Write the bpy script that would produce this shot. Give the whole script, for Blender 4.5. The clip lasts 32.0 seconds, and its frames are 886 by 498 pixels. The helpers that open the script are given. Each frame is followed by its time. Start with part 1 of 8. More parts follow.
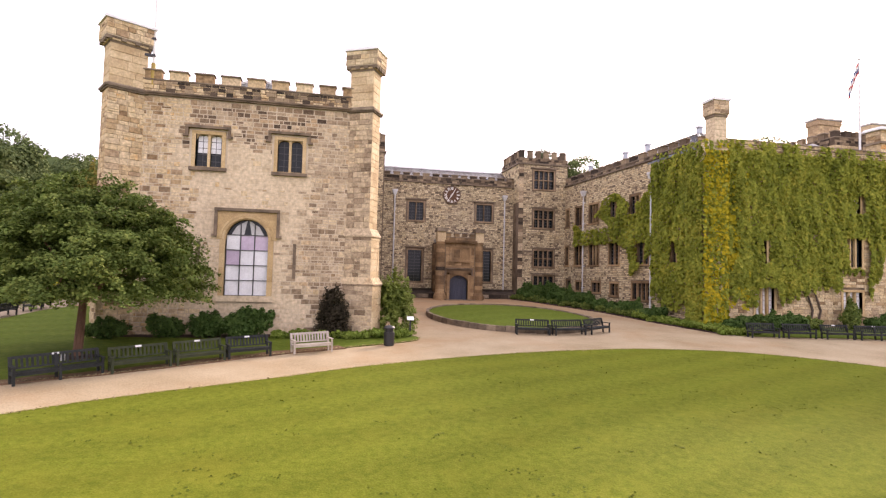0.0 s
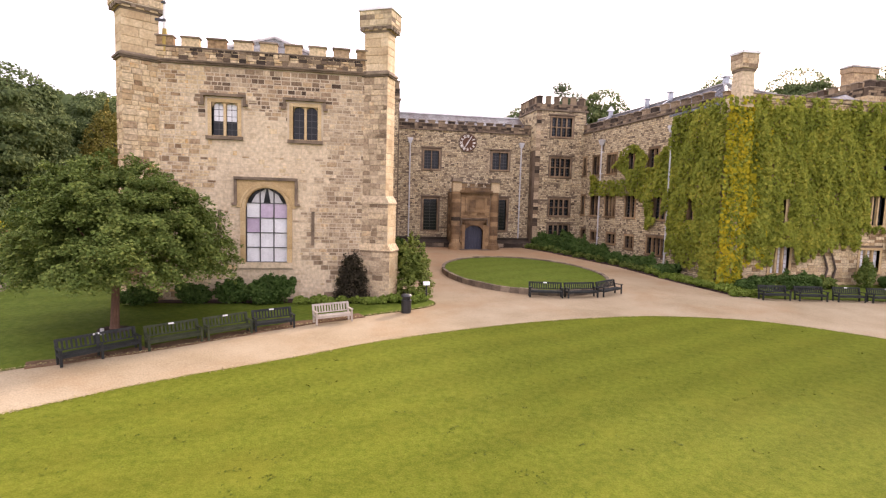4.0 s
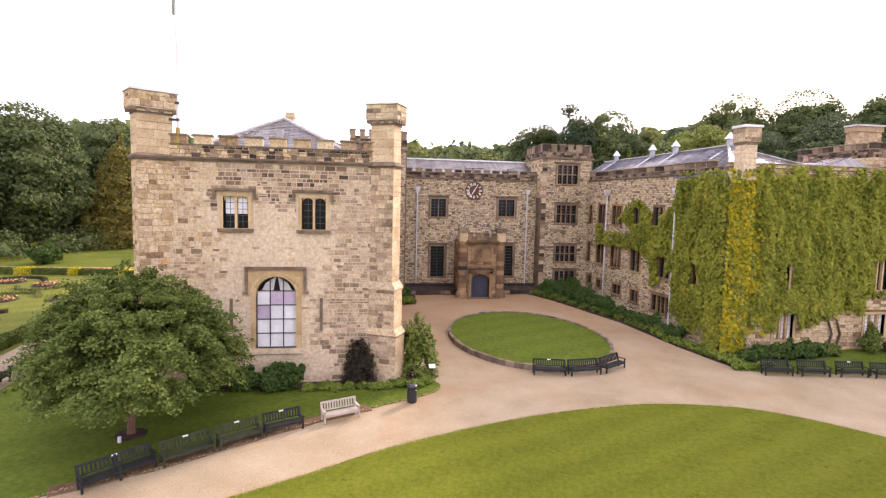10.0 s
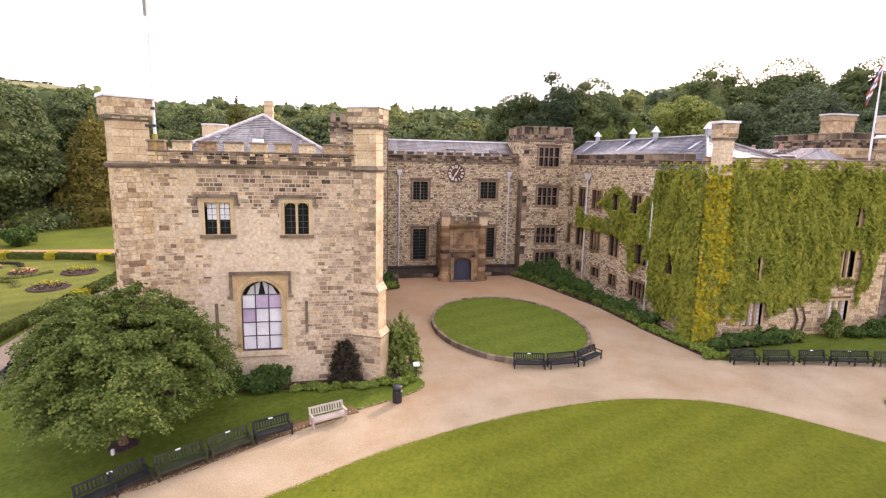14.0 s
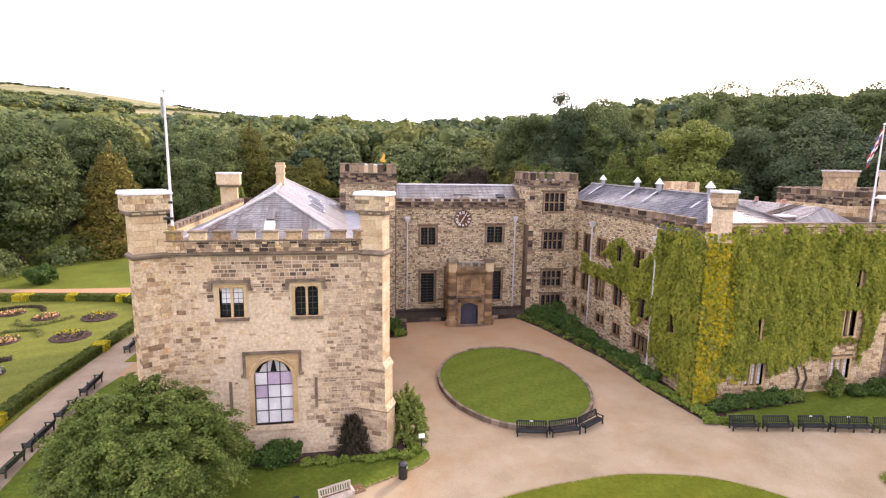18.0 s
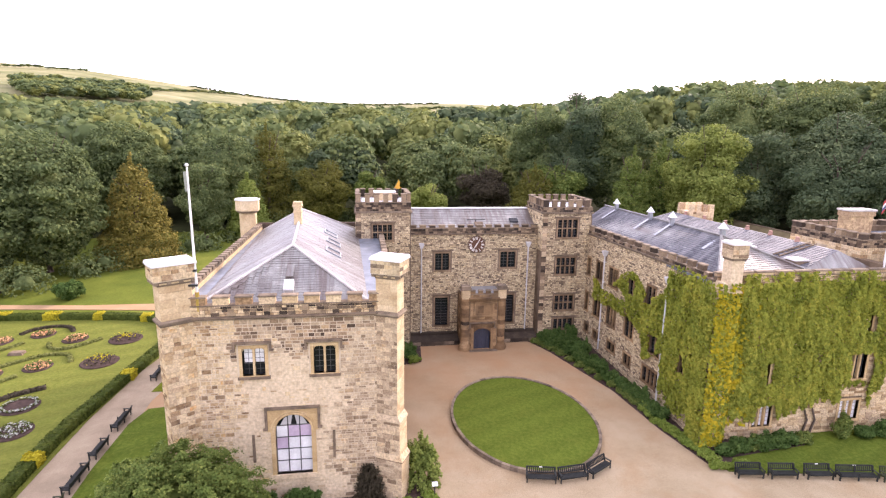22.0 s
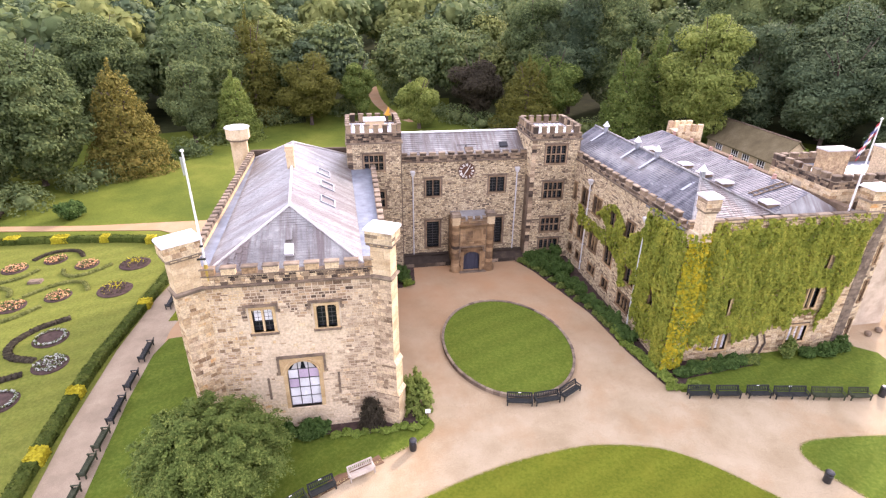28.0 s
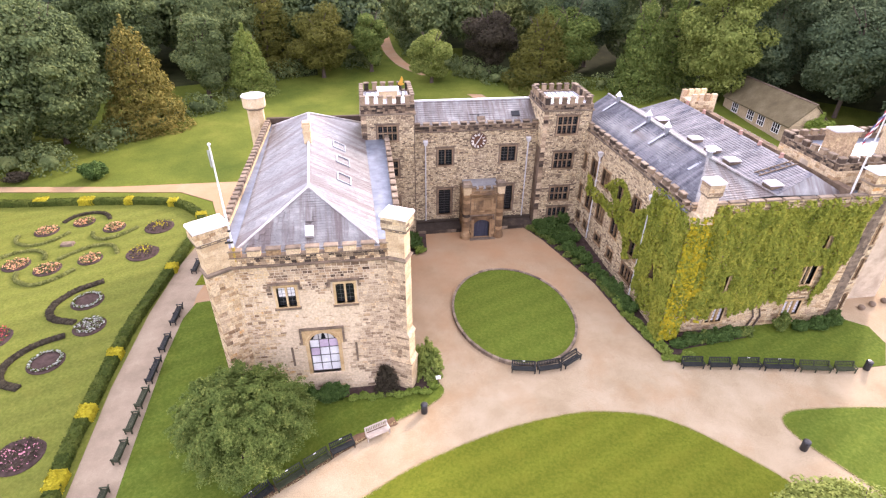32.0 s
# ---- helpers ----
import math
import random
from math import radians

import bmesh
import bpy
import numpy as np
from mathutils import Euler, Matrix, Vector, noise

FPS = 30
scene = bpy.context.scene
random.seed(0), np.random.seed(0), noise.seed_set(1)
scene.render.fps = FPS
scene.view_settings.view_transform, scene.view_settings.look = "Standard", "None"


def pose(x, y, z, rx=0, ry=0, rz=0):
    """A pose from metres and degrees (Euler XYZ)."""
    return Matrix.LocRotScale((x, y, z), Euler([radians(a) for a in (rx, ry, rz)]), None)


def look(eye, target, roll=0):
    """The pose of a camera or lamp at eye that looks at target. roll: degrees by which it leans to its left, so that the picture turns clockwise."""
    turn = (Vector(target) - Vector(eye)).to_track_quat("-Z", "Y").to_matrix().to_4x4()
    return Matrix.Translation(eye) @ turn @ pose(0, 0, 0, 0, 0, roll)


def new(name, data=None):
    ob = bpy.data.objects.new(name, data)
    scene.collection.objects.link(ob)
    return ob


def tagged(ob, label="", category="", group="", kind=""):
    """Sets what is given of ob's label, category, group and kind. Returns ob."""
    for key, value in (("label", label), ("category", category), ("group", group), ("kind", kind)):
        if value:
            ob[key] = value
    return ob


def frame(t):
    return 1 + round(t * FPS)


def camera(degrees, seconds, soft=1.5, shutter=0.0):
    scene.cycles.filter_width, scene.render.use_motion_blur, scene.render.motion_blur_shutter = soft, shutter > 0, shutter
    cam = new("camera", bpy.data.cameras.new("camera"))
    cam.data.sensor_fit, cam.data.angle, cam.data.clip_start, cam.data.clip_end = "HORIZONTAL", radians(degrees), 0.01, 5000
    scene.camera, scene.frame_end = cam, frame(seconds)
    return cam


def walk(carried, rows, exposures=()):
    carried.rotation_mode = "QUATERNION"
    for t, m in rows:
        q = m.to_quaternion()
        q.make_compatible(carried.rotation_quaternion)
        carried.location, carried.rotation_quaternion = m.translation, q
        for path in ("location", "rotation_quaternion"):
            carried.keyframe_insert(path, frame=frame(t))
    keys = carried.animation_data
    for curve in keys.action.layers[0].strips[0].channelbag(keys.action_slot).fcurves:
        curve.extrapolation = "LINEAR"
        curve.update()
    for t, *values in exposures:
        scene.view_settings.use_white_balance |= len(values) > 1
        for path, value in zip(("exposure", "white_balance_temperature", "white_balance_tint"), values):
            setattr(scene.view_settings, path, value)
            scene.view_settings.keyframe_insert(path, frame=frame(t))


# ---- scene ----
cam = camera(79.6, 32.0, soft=1.25)
PATH = [
    (0, (9.723, -25.674, 2.905), (10.134, -23.718, 2.998), 1.5),
    (0.5, (9.771, -25.79, 2.88), (10.158, -23.828, 2.856), 1.6),
    (1, (9.804, -25.853, 3.021), (10.138, -23.888, 2.852), 1.6),
    (1.5, (9.86, -25.979, 3.425), (10.193, -24.017, 3.23), 1.8),
    (2, (9.757, -25.905, 3.44), (10.104, -23.944, 3.262), 1.5),
    (2.5, (9.613, -25.872, 3.831), (9.977, -23.914, 3.647), 1.7),
    (3, (9.701, -26.125, 4.192), (10.061, -24.167, 4.007), 1.6),
    (3.5, (9.581, -26.004, 4.462), (9.947, -24.046, 4.283), 1.6),
    (5.5, (9.606, -26.114, 5.527), (9.937, -24.15, 5.348), 1.6),
    (6, (9.576, -26.071, 5.675), (9.907, -24.106, 5.504), 1.5),
    (6.5, (9.591, -26.057, 6.091), (9.92, -24.092, 5.92), 1.4),
    (7, (9.531, -26.008, 6.45), (9.862, -24.043, 6.279), 1.4),
    (7.5, (9.557, -26.045, 6.799), (9.886, -24.08, 6.631), 1.4),
    (8, (9.629, -26.068, 7.193), (9.956, -24.102, 7.024), 1.3),
    (8.5, (9.636, -26.152, 7.677), (9.966, -24.187, 7.504), 1.4),
    (9, (9.681, -26.165, 8.141), (10.009, -24.2, 7.969), 1.3),
    (9.5, (9.688, -26.216, 8.597), (10.014, -24.251, 8.421), 1.3),
    (10, (9.653, -26.252, 8.935), (9.979, -24.287, 8.758), 1.4),
    (10.5, (9.621, -26.305, 9.146), (9.946, -24.339, 8.975), 1.3),
    (11, (9.599, -26.346, 9.407), (9.921, -24.379, 9.24), 1.2),
    (11.5, (9.523, -26.369, 9.641), (9.886, -24.418, 9.392), 1.2),
    (12, (9.602, -26.388, 9.923), (9.989, -24.454, 9.593), 1.1),
    (12.5, (9.582, -26.383, 10.292), (9.971, -24.45, 9.959), 1.1),
    (13, (9.566, -26.384, 10.615), (9.954, -24.45, 10.282), 1.1),
    (13.5, (9.546, -26.334, 10.827), (9.936, -24.4, 10.499), 1.1),
    (14, (9.52, -26.336, 11.122), (9.914, -24.403, 10.793), 1.3),
    (14.5, (9.565, -26.342, 11.577), (9.959, -24.408, 11.249), 1.2),
    (16.5, (9.656, -26.481, 13.623), (10.032, -24.545, 13.289), 1.1),
    (17, (9.713, -26.589, 14.129), (10.077, -24.651, 13.798), 1.0),
    (17.5, (9.748, -26.624, 14.648), (10.103, -24.683, 14.322), 0.9),
    (18, (9.746, -26.683, 15.272), (10.098, -24.742, 14.942), 1.0),
    (18.5, (9.728, -26.683, 15.766), (10.079, -24.742, 15.437), 1.1),
    (19, (9.711, -26.665, 16.341), (10.058, -24.724, 16.008), 1.0),
    (19.5, (9.763, -26.678, 16.807), (10.096, -24.734, 16.474), 1.0),
    (20, (9.752, -26.676, 17.364), (10.079, -24.732, 17.028), 0.9),
    (20.5, (9.783, -26.693, 17.869), (10.107, -24.748, 17.534), 0.9),
    (21, (9.799, -26.68, 18.368), (10.126, -24.735, 18.032), 0.9),
    (21.5, (9.76, -26.633, 18.945), (10.089, -24.69, 18.603), 0.9),
    (22, (9.765, -26.676, 19.593), (10.061, -24.741, 19.186), 0.9),
    (22.5, (9.662, -26.668, 20.017), (9.893, -24.756, 19.475), 0.9),
    (23, (9.704, -26.681, 20.43), (9.878, -24.817, 19.726), 0.8),
    (23.5, (9.864, -26.772, 20.897), (9.987, -24.958, 20.064), 0.6),
    (24, (9.795, -26.72, 21.299), (9.972, -24.898, 20.493), 0.8),
    (24.5, (9.904, -26.741, 21.7), (10.19, -24.904, 20.962), 0.7),
    (25, (9.871, -26.803, 22.016), (10.159, -25.019, 21.159), 0.7),
    (25.5, (9.91, -26.824, 22.604), (10.2, -25.045, 21.738), 0.7),
    (27.5, (9.944, -26.877, 24.715), (10.239, -25.101, 23.845), 0.6),
    (28, (9.959, -26.894, 25.206), (10.258, -25.117, 24.337), 0.6),
    (28.5, (10.02, -27.002, 25.789), (10.31, -25.285, 24.805), 0.6),
    (29, (10.006, -27.069, 26.25), (10.281, -25.444, 25.117), 0.6),
    (29.5, (9.963, -27.1, 26.745), (10.234, -25.477, 25.607), 0.7),
    (30, (10.002, -27.215, 27.182), (10.3, -25.541, 26.129), 0.6),
    (30.5, (9.913, -27.275, 27.391), (10.203, -25.6, 26.337), 0.9),
    (31, (9.83, -27.281, 27.519), (10.108, -25.604, 26.464), 0.9),
    (31.5, (9.816, -27.31, 27.861), (10.079, -25.633, 26.803), 1.0),
    (32, (9.833, -27.339, 28.181), (10.078, -25.659, 27.124), 0.7),
]
walk(cam, [(t, look(eye, target, roll)) for t, eye, target, roll in PATH], [(0, 0.54, 6700, 27), (3, 0.57, 6700, 27), (6, 0.62, 6580, 28), (13, 0.66, 6460, 29), (20, 0.76, 6340, 29), (25, 1.04, 6160, 29), (32, 1.07, 6100, 29)])

# ---------------------------------------------------------------- light
SUN_EL, SUN_AZ = 27.0, 48.0          # degrees; azimuth from +y towards +x
world = bpy.data.worlds.new("world")
scene.world = world
world.use_nodes = True
wn = world.node_tree.nodes
sky = wn.new("ShaderNodeTexSky")
sky.sky_type, sky.sun_disc = "NISHITA", False
sky.sun_elevation, sky.sun_rotation = radians(SUN_EL), radians(SUN_AZ)
sky.air_density, sky.dust_density, sky.ozone_density = 1.0, 6.0, 0.6
veil = wn.new("ShaderNodeMix")
veil.data_type = "RGBA"
veil.inputs[0].default_value = 0.72
veil.inputs[7].default_value = (9.3, 9.3, 9.9, 1)     # high white cloud over the whole sky
world.node_tree.links.new(sky.outputs[0], veil.inputs[6])
world.node_tree.links.new(veil.outputs[2], wn["Background"].inputs[0])
wn["Background"].inputs[1].default_value = 0.2
sun = new("sun", bpy.data.lights.new("sun", "SUN"))
sun.data.energy, sun.data.angle, sun.data.color = 3.1, radians(5), (1.0, 0.87, 0.7)
_d = Vector((math.sin(radians(SUN_AZ)) * math.cos(radians(SUN_EL)), math.cos(radians(SUN_AZ)) * math.cos(radians(SUN_EL)), math.sin(radians(SUN_EL))))
sun.matrix_world = look(_d * 200, (0, 0, 0))

# ---------------------------------------------------------------- materials
RNG = np.random.default_rng(7)


def ramp_cols(node, cols):
    el = node.color_ramp.elements
    while len(el) < len(cols):
        el.new(0.5)
    for n, (e, c) in enumerate(zip(el, cols)):
        e.position = c[0]
        e.color = (*c[1], 1)


def material(name, cols, scale=3.0, fine=40.0, rough=0.85, metal=0.0, bump=0.3, per_piece=0.0, dark=0.35, stain=None, stain_scale=0.35, spec=0.5, stretch=(1, 1, 1), trans=0.0, stripes=0.0, streak=None):
    """A node material: a colour ramp driven by noise at two scales and, by per_piece, by each piece's own random value."""
    m = bpy.data.materials.new(name)
    m.use_nodes = True
    nt = m.node_tree
    N, L = nt.nodes, nt.links
    bsdf = N["Principled BSDF"]
    tex = N.new("ShaderNodeTexCoord")
    geo = N.new("ShaderNodeNewGeometry")
    mp = N.new("ShaderNodeMapping")
    mp.inputs["Scale"].default_value = stretch
    L.new(geo.outputs["Position"], mp.inputs[0])
    big = N.new("ShaderNodeTexNoise")
    big.inputs["Scale"].default_value, big.inputs["Detail"].default_value, big.inputs["Roughness"].default_value = scale, 5, 0.6
    L.new(mp.outputs[0], big.inputs["Vector"])
    small = N.new("ShaderNodeTexNoise")
    small.inputs["Scale"].default_value, small.inputs["Detail"].default_value = fine, 3
    L.new(mp.outputs[0], small.inputs["Vector"])
    ramp = N.new("ShaderNodeValToRGB")
    ramp_cols(ramp, cols)
    mixv = N.new("ShaderNodeMath")
    mixv.operation = "MULTIPLY_ADD"
    spread = N.new("ShaderNodeMapRange")
    spread.inputs[1].default_value, spread.inputs[2].default_value = 0.28, 0.72
    L.new(big.outputs[0], spread.inputs[0])
    if per_piece > 0:
        info = N.new("ShaderNodeObjectInfo")
        add = N.new("ShaderNodeMath")
        L.new(info.outputs["Random"], add.inputs[0])
        L.new(geo.outputs["Random Per Island"], add.inputs[1])
        fr = N.new("ShaderNodeMath")
        fr.operation = "FRACT"
        L.new(add.outputs[0], fr.inputs[0])
        mx = N.new("ShaderNodeMix")
        mx.inputs[0].default_value = per_piece
        L.new(spread.outputs[0], mx.inputs[2])
        L.new(fr.outputs[0], mx.inputs[3])
        L.new(mx.outputs[0], ramp.inputs[0])
    else:
        L.new(spread.outputs[0], ramp.inputs[0])
    col = ramp.outputs[0]
    mul = N.new("ShaderNodeMix")
    mul.data_type, mul.blend_type = "RGBA", "MULTIPLY"
    mul.inputs[0].default_value = dark
    L.new(col, mul.inputs[6])
    gr = N.new("ShaderNodeMapRange")
    gr.inputs[1].default_value, gr.inputs[2].default_value, gr.inputs[3].default_value, gr.inputs[4].default_value = 0.3, 0.7, 0.45, 1.15
    L.new(small.outputs[0], gr.inputs[0])
    L.new(gr.outputs[0], mul.inputs[7])
    col = mul.outputs[2]
    if stain:
        st = N.new("ShaderNodeTexNoise")
        st.inputs["Scale"].default_value, st.inputs["Detail"].default_value, st.inputs["Roughness"].default_value = stain_scale, 6, 0.65
        if streak:
            sk = N.new("ShaderNodeMapping")
            sk.inputs["Scale"].default_value = streak
            L.new(geo.outputs["Position"], sk.inputs[0])
            L.new(sk.outputs[0], st.inputs["Vector"])
        else:
            L.new(geo.outputs["Position"], st.inputs["Vector"])
        sr = N.new("ShaderNodeMapRange")
        sr.inputs[1].default_value, sr.inputs[2].default_value, sr.inputs[4].default_value = 0.5 - 0.05 * bool(streak), 0.72 - 0.12 * bool(streak), stain[1]
        L.new(st.outputs[0], sr.inputs[0])
        sm = N.new("ShaderNodeMix")
        sm.data_type = "RGBA"
        sm.inputs[7].default_value = (*stain[0], 1)
        L.new(sr.outputs[0], sm.inputs[0])
        L.new(col, sm.inputs[6])
        col = sm.outputs[2]
    if stripes:
        wv_ = N.new("ShaderNodeTexWave")
        wv_.inputs["Scale"].default_value, wv_.inputs["Distortion"].default_value, wv_.inputs["Detail"].default_value, wv_.inputs["Detail Scale"].default_value = 0.17, 2.2, 2, 0.5
        rot = N.new("ShaderNodeMapping")
        rot.inputs["Rotation"].default_value = (0, 0, radians(68))
        L.new(geo.outputs["Position"], rot.inputs[0])
        L.new(rot.outputs[0], wv_.inputs["Vector"])
        sm2 = N.new("ShaderNodeMix")
        sm2.data_type, sm2.blend_type = "RGBA", "MULTIPLY"
        sm2.inputs[0].default_value = stripes
        L.new(col, sm2.inputs[6])
        L.new(wv_.outputs[0], sm2.inputs[7])
        col = sm2.outputs[2]
    L.new(col, bsdf.inputs["Base Color"])
    bsdf.inputs["Roughness"].default_value, bsdf.inputs["Metallic"].default_value = rough, metal
    bsdf.inputs["Specular IOR Level"].default_value = spec
    if trans:
        bsdf.inputs["Subsurface Weight"].default_value = 0.0
        tr = N.new("ShaderNodeBsdfTranslucent")
        ms = N.new("ShaderNodeMixShader")
        ms.inputs[0].default_value = trans
        L.new(col, tr.inputs[0])
        L.new(bsdf.outputs[0], ms.inputs[1])
        L.new(tr.outputs[0], ms.inputs[2])
        L.new(ms.outputs[0], N["Material Output"].inputs[0])
    if bump:
        b = N.new("ShaderNodeBump")
        b.inputs["Strength"].default_value, b.inputs["Distance"].default_value = bump, 0.02
        L.new(small.outputs[0], b.inputs["Height"])
        L.new(b.outputs[0], bsdf.inputs["Normal"])
    return m


def plain(name, col, rough=0.5, metal=0.0, spec=0.5):
    c = tuple(col)
    d = tuple(v * 0.72 for v in col)
    return material(name, [(0.0, d), (1.0, c)], 1.3, 25, rough, metal, 0.1, dark=0.25, spec=spec)


def glass(name, tint, rough=0.08):
    m = bpy.data.materials.new(name)
    m.use_nodes = True
    b = m.node_tree.nodes["Principled BSDF"]
    n = m.node_tree.nodes.new("ShaderNodeTexNoise")
    n.inputs["Scale"].default_value = 1.7
    bp = m.node_tree.nodes.new("ShaderNodeBump")
    bp.inputs["Strength"].default_value, bp.inputs["Distance"].default_value = 0.25, 0.02
    m.node_tree.links.new(n.outputs[0], bp.inputs["Height"])
    m.node_tree.links.new(bp.outputs[0], b.inputs["Normal"])
    b.inputs["Base Color"].default_value, b.inputs["Roughness"].default_value = (*tint, 1), rough
    b.inputs["Specular IOR Level"].default_value = 0.22
    return m


M = {}
BUFF = [(0.0, (0.1, 0.064, 0.0391)), (0.06, (0.24, 0.153, 0.0837)), (0.15, (0.42, 0.286, 0.153)), (0.3, (0.58, 0.433, 0.246)), (0.55, (0.69, 0.542, 0.335)), (0.76, (0.58, 0.448, 0.284)), (0.86, (0.36, 0.246, 0.144)), (0.925, (0.66, 0.492, 0.279)), (0.97, (0.6, 0.364, 0.149)), (1.0, (0.62, 0.236, 0.0605))]
RUST = [(0.0, (0.2, 0.14, 0.087)), (0.15, (0.31, 0.222, 0.141)), (0.4, (0.44, 0.333, 0.215)), (0.7, (0.56, 0.434, 0.285)), (0.92, (0.63, 0.487, 0.304)), (1.0, (0.42, 0.251, 0.122))]
PALE = [(0.0, (0.38, 0.28, 0.17)), (0.15, (0.56, 0.435, 0.28)), (0.5, (0.68, 0.55, 0.375)), (0.8, (0.63, 0.50, 0.335)), (0.94, (0.5, 0.385, 0.25)), (1.0, (0.70, 0.52, 0.29))]
BROWN = [(0.0, (0.075, 0.0561, 0.0403)), (0.08, (0.15, 0.112, 0.0768)), (0.22, (0.36, 0.277, 0.173)), (0.5, (0.55, 0.439, 0.269)), (0.78, (0.69, 0.571, 0.365)), (0.93, (0.62, 0.469, 0.264)), (1.0, (0.26, 0.194, 0.125))]
SQUARED = [(0.0, (0.06, 0.042, 0.03)), (0.15, (0.14, 0.095, 0.062)), (0.45, (0.27, 0.185, 0.115)), (0.75, (0.4, 0.285, 0.178)), (0.92, (0.5, 0.35, 0.2)), (1.0, (0.12, 0.085, 0.056))]
M["stone"] = material("buff_rubble_stone", BUFF, 2.6, 9, 0.9, bump=0.9, per_piece=0.9, dark=0.75, stain=((0.60, 0.48, 0.31), 0.25), stain_scale=0.42, spec=0.15)
M["stone_rust"] = material("brown_grey_rubble_stone", RUST, 2.6, 9, 0.9, bump=0.9, per_piece=0.9, dark=0.75, stain=((0.55, 0.44, 0.31), 0.3), stain_scale=0.6, spec=0.15)
M["stone_pale"] = material("pale_block_stone", PALE, 1.3, 6, 0.9, bump=0.8, per_piece=0.4, dark=0.6, stain=((0.40, 0.30, 0.19), 0.5), stain_scale=0.5, spec=0.15)
M["stone_squared"] = material("squared_brown_stone", SQUARED, 2.4, 9, 0.9, bump=0.9, per_piece=0.9, dark=0.65, stain=((0.14, 0.1, 0.065), 0.7), stain_scale=0.45, spec=0.15)
M["stone_dark"] = material("brown_rubble_stone", BROWN, 2.6, 9, 0.92, bump=0.9, per_piece=0.88, dark=0.65, stain=((0.26, 0.19, 0.135), 0.4), stain_scale=0.5, spec=0.15)
M["stone_black"] = material("sooty_parapet_stone", [(0.0, (0.03, 0.025, 0.02)), (0.35, (0.085, 0.062, 0.045)), (0.55, (0.18, 0.13, 0.085)), (0.75, (0.36, 0.27, 0.17)), (0.88, (0.27, 0.2, 0.13)), (1.0, (0.05, 0.04, 0.034))], 1.8, 16, 0.92, bump=0.7, per_piece=0.9, dark=0.55, spec=0.15)
M["mortar"] = material("lime_mortar", [(0.0, (0.46, 0.37, 0.26)), (1.0, (0.64, 0.54, 0.40))], 1.2, 50, 0.95, bump=0.4, stain=((0.2, 0.15, 0.1), 0.6), stain_scale=0.5, spec=0.1)
M["mortar_dark"] = material("old_mortar", [(0.0, (0.075, 0.052, 0.036)), (1.0, (0.22, 0.16, 0.105))], 1.2, 50, 0.95, bump=0.4, spec=0.1)
M["ashlar"] = material("dressed_sandstone", [(0.0, (0.42, 0.3, 0.17)), (0.5, (0.62, 0.48, 0.29)), (1.0, (0.72, 0.59, 0.39))], 0.9, 11, 0.85, bump=0.4, per_piece=0.4, dark=0.45, stain=((0.33, 0.21, 0.1), 0.55), stain_scale=0.7, spec=0.15)
M["ashlar_gold"] = material("golden_window_sandstone", [(0.0, (0.38, 0.25, 0.11)), (0.5, (0.57, 0.41, 0.21)), (1.0, (0.67, 0.52, 0.31))], 0.9, 20, 0.85, bump=0.4, per_piece=0.4, dark=0.45, stain=((0.28, 0.18, 0.09), 0.5), stain_scale=0.7, spec=0.15)
M["ashlar_dark"] = material("porch_sandstone", [(0.0, (0.085, 0.052, 0.03)), (0.4, (0.23, 0.145, 0.075)), (0.75, (0.38, 0.25, 0.13)), (1.0, (0.46, 0.33, 0.19))], 0.9, 18, 0.88, bump=0.5, per_piece=0.5, dark=0.5, stain=((0.06, 0.045, 0.035), 0.75), stain_scale=0.7, spec=0.15)
M["frame_dark"] = material("brown_window_stone", [(0.0, (0.13, 0.085, 0.05)), (0.5, (0.26, 0.18, 0.11)), (1.0, (0.38, 0.27, 0.17))], 1.1, 20, 0.9, bump=0.4, dark=0.5, spec=0.15)
M["coping"] = material("weathered_coping_stone", [(0.0, (0.06, 0.048, 0.038)), (0.5, (0.19, 0.145, 0.1)), (1.0, (0.36, 0.285, 0.2))], 1.4, 25, 0.92, bump=0.5, per_piece=0.4, spec=0.2)
M["hood"] = material("sooty_hood_mould", [(0.0, (0.09, 0.07, 0.05)), (1.0, (0.26, 0.19, 0.13))], 2.0, 25, 0.92, bump=0.4, spec=0.2)
SLATE = [(0.0, (0.101, 0.0978, 0.092)), (0.35, (0.163, 0.16, 0.15)), (0.7, (0.231, 0.231, 0.214)), (0.9, (0.31, 0.309, 0.28)), (1.0, (0.136, 0.125, 0.11))]
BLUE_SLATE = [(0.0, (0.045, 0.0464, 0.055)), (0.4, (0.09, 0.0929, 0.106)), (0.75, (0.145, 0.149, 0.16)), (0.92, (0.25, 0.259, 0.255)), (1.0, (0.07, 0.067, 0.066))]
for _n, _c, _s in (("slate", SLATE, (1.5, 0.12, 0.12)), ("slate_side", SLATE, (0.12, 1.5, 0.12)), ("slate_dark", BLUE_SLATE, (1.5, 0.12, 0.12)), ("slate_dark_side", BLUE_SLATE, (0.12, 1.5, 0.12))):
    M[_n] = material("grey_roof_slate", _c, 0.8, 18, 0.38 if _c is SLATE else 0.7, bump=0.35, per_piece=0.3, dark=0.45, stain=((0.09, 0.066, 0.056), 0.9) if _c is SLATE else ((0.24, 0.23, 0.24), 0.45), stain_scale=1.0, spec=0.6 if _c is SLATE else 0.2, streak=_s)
M["lead_dark"] = material("blue_grey_lead_gutter", [(0.0, (0.10, 0.115, 0.14)), (1.0, (0.24, 0.265, 0.30))], 1.0, 14, 0.5, metal=0.3, bump=0.2, dark=0.3)
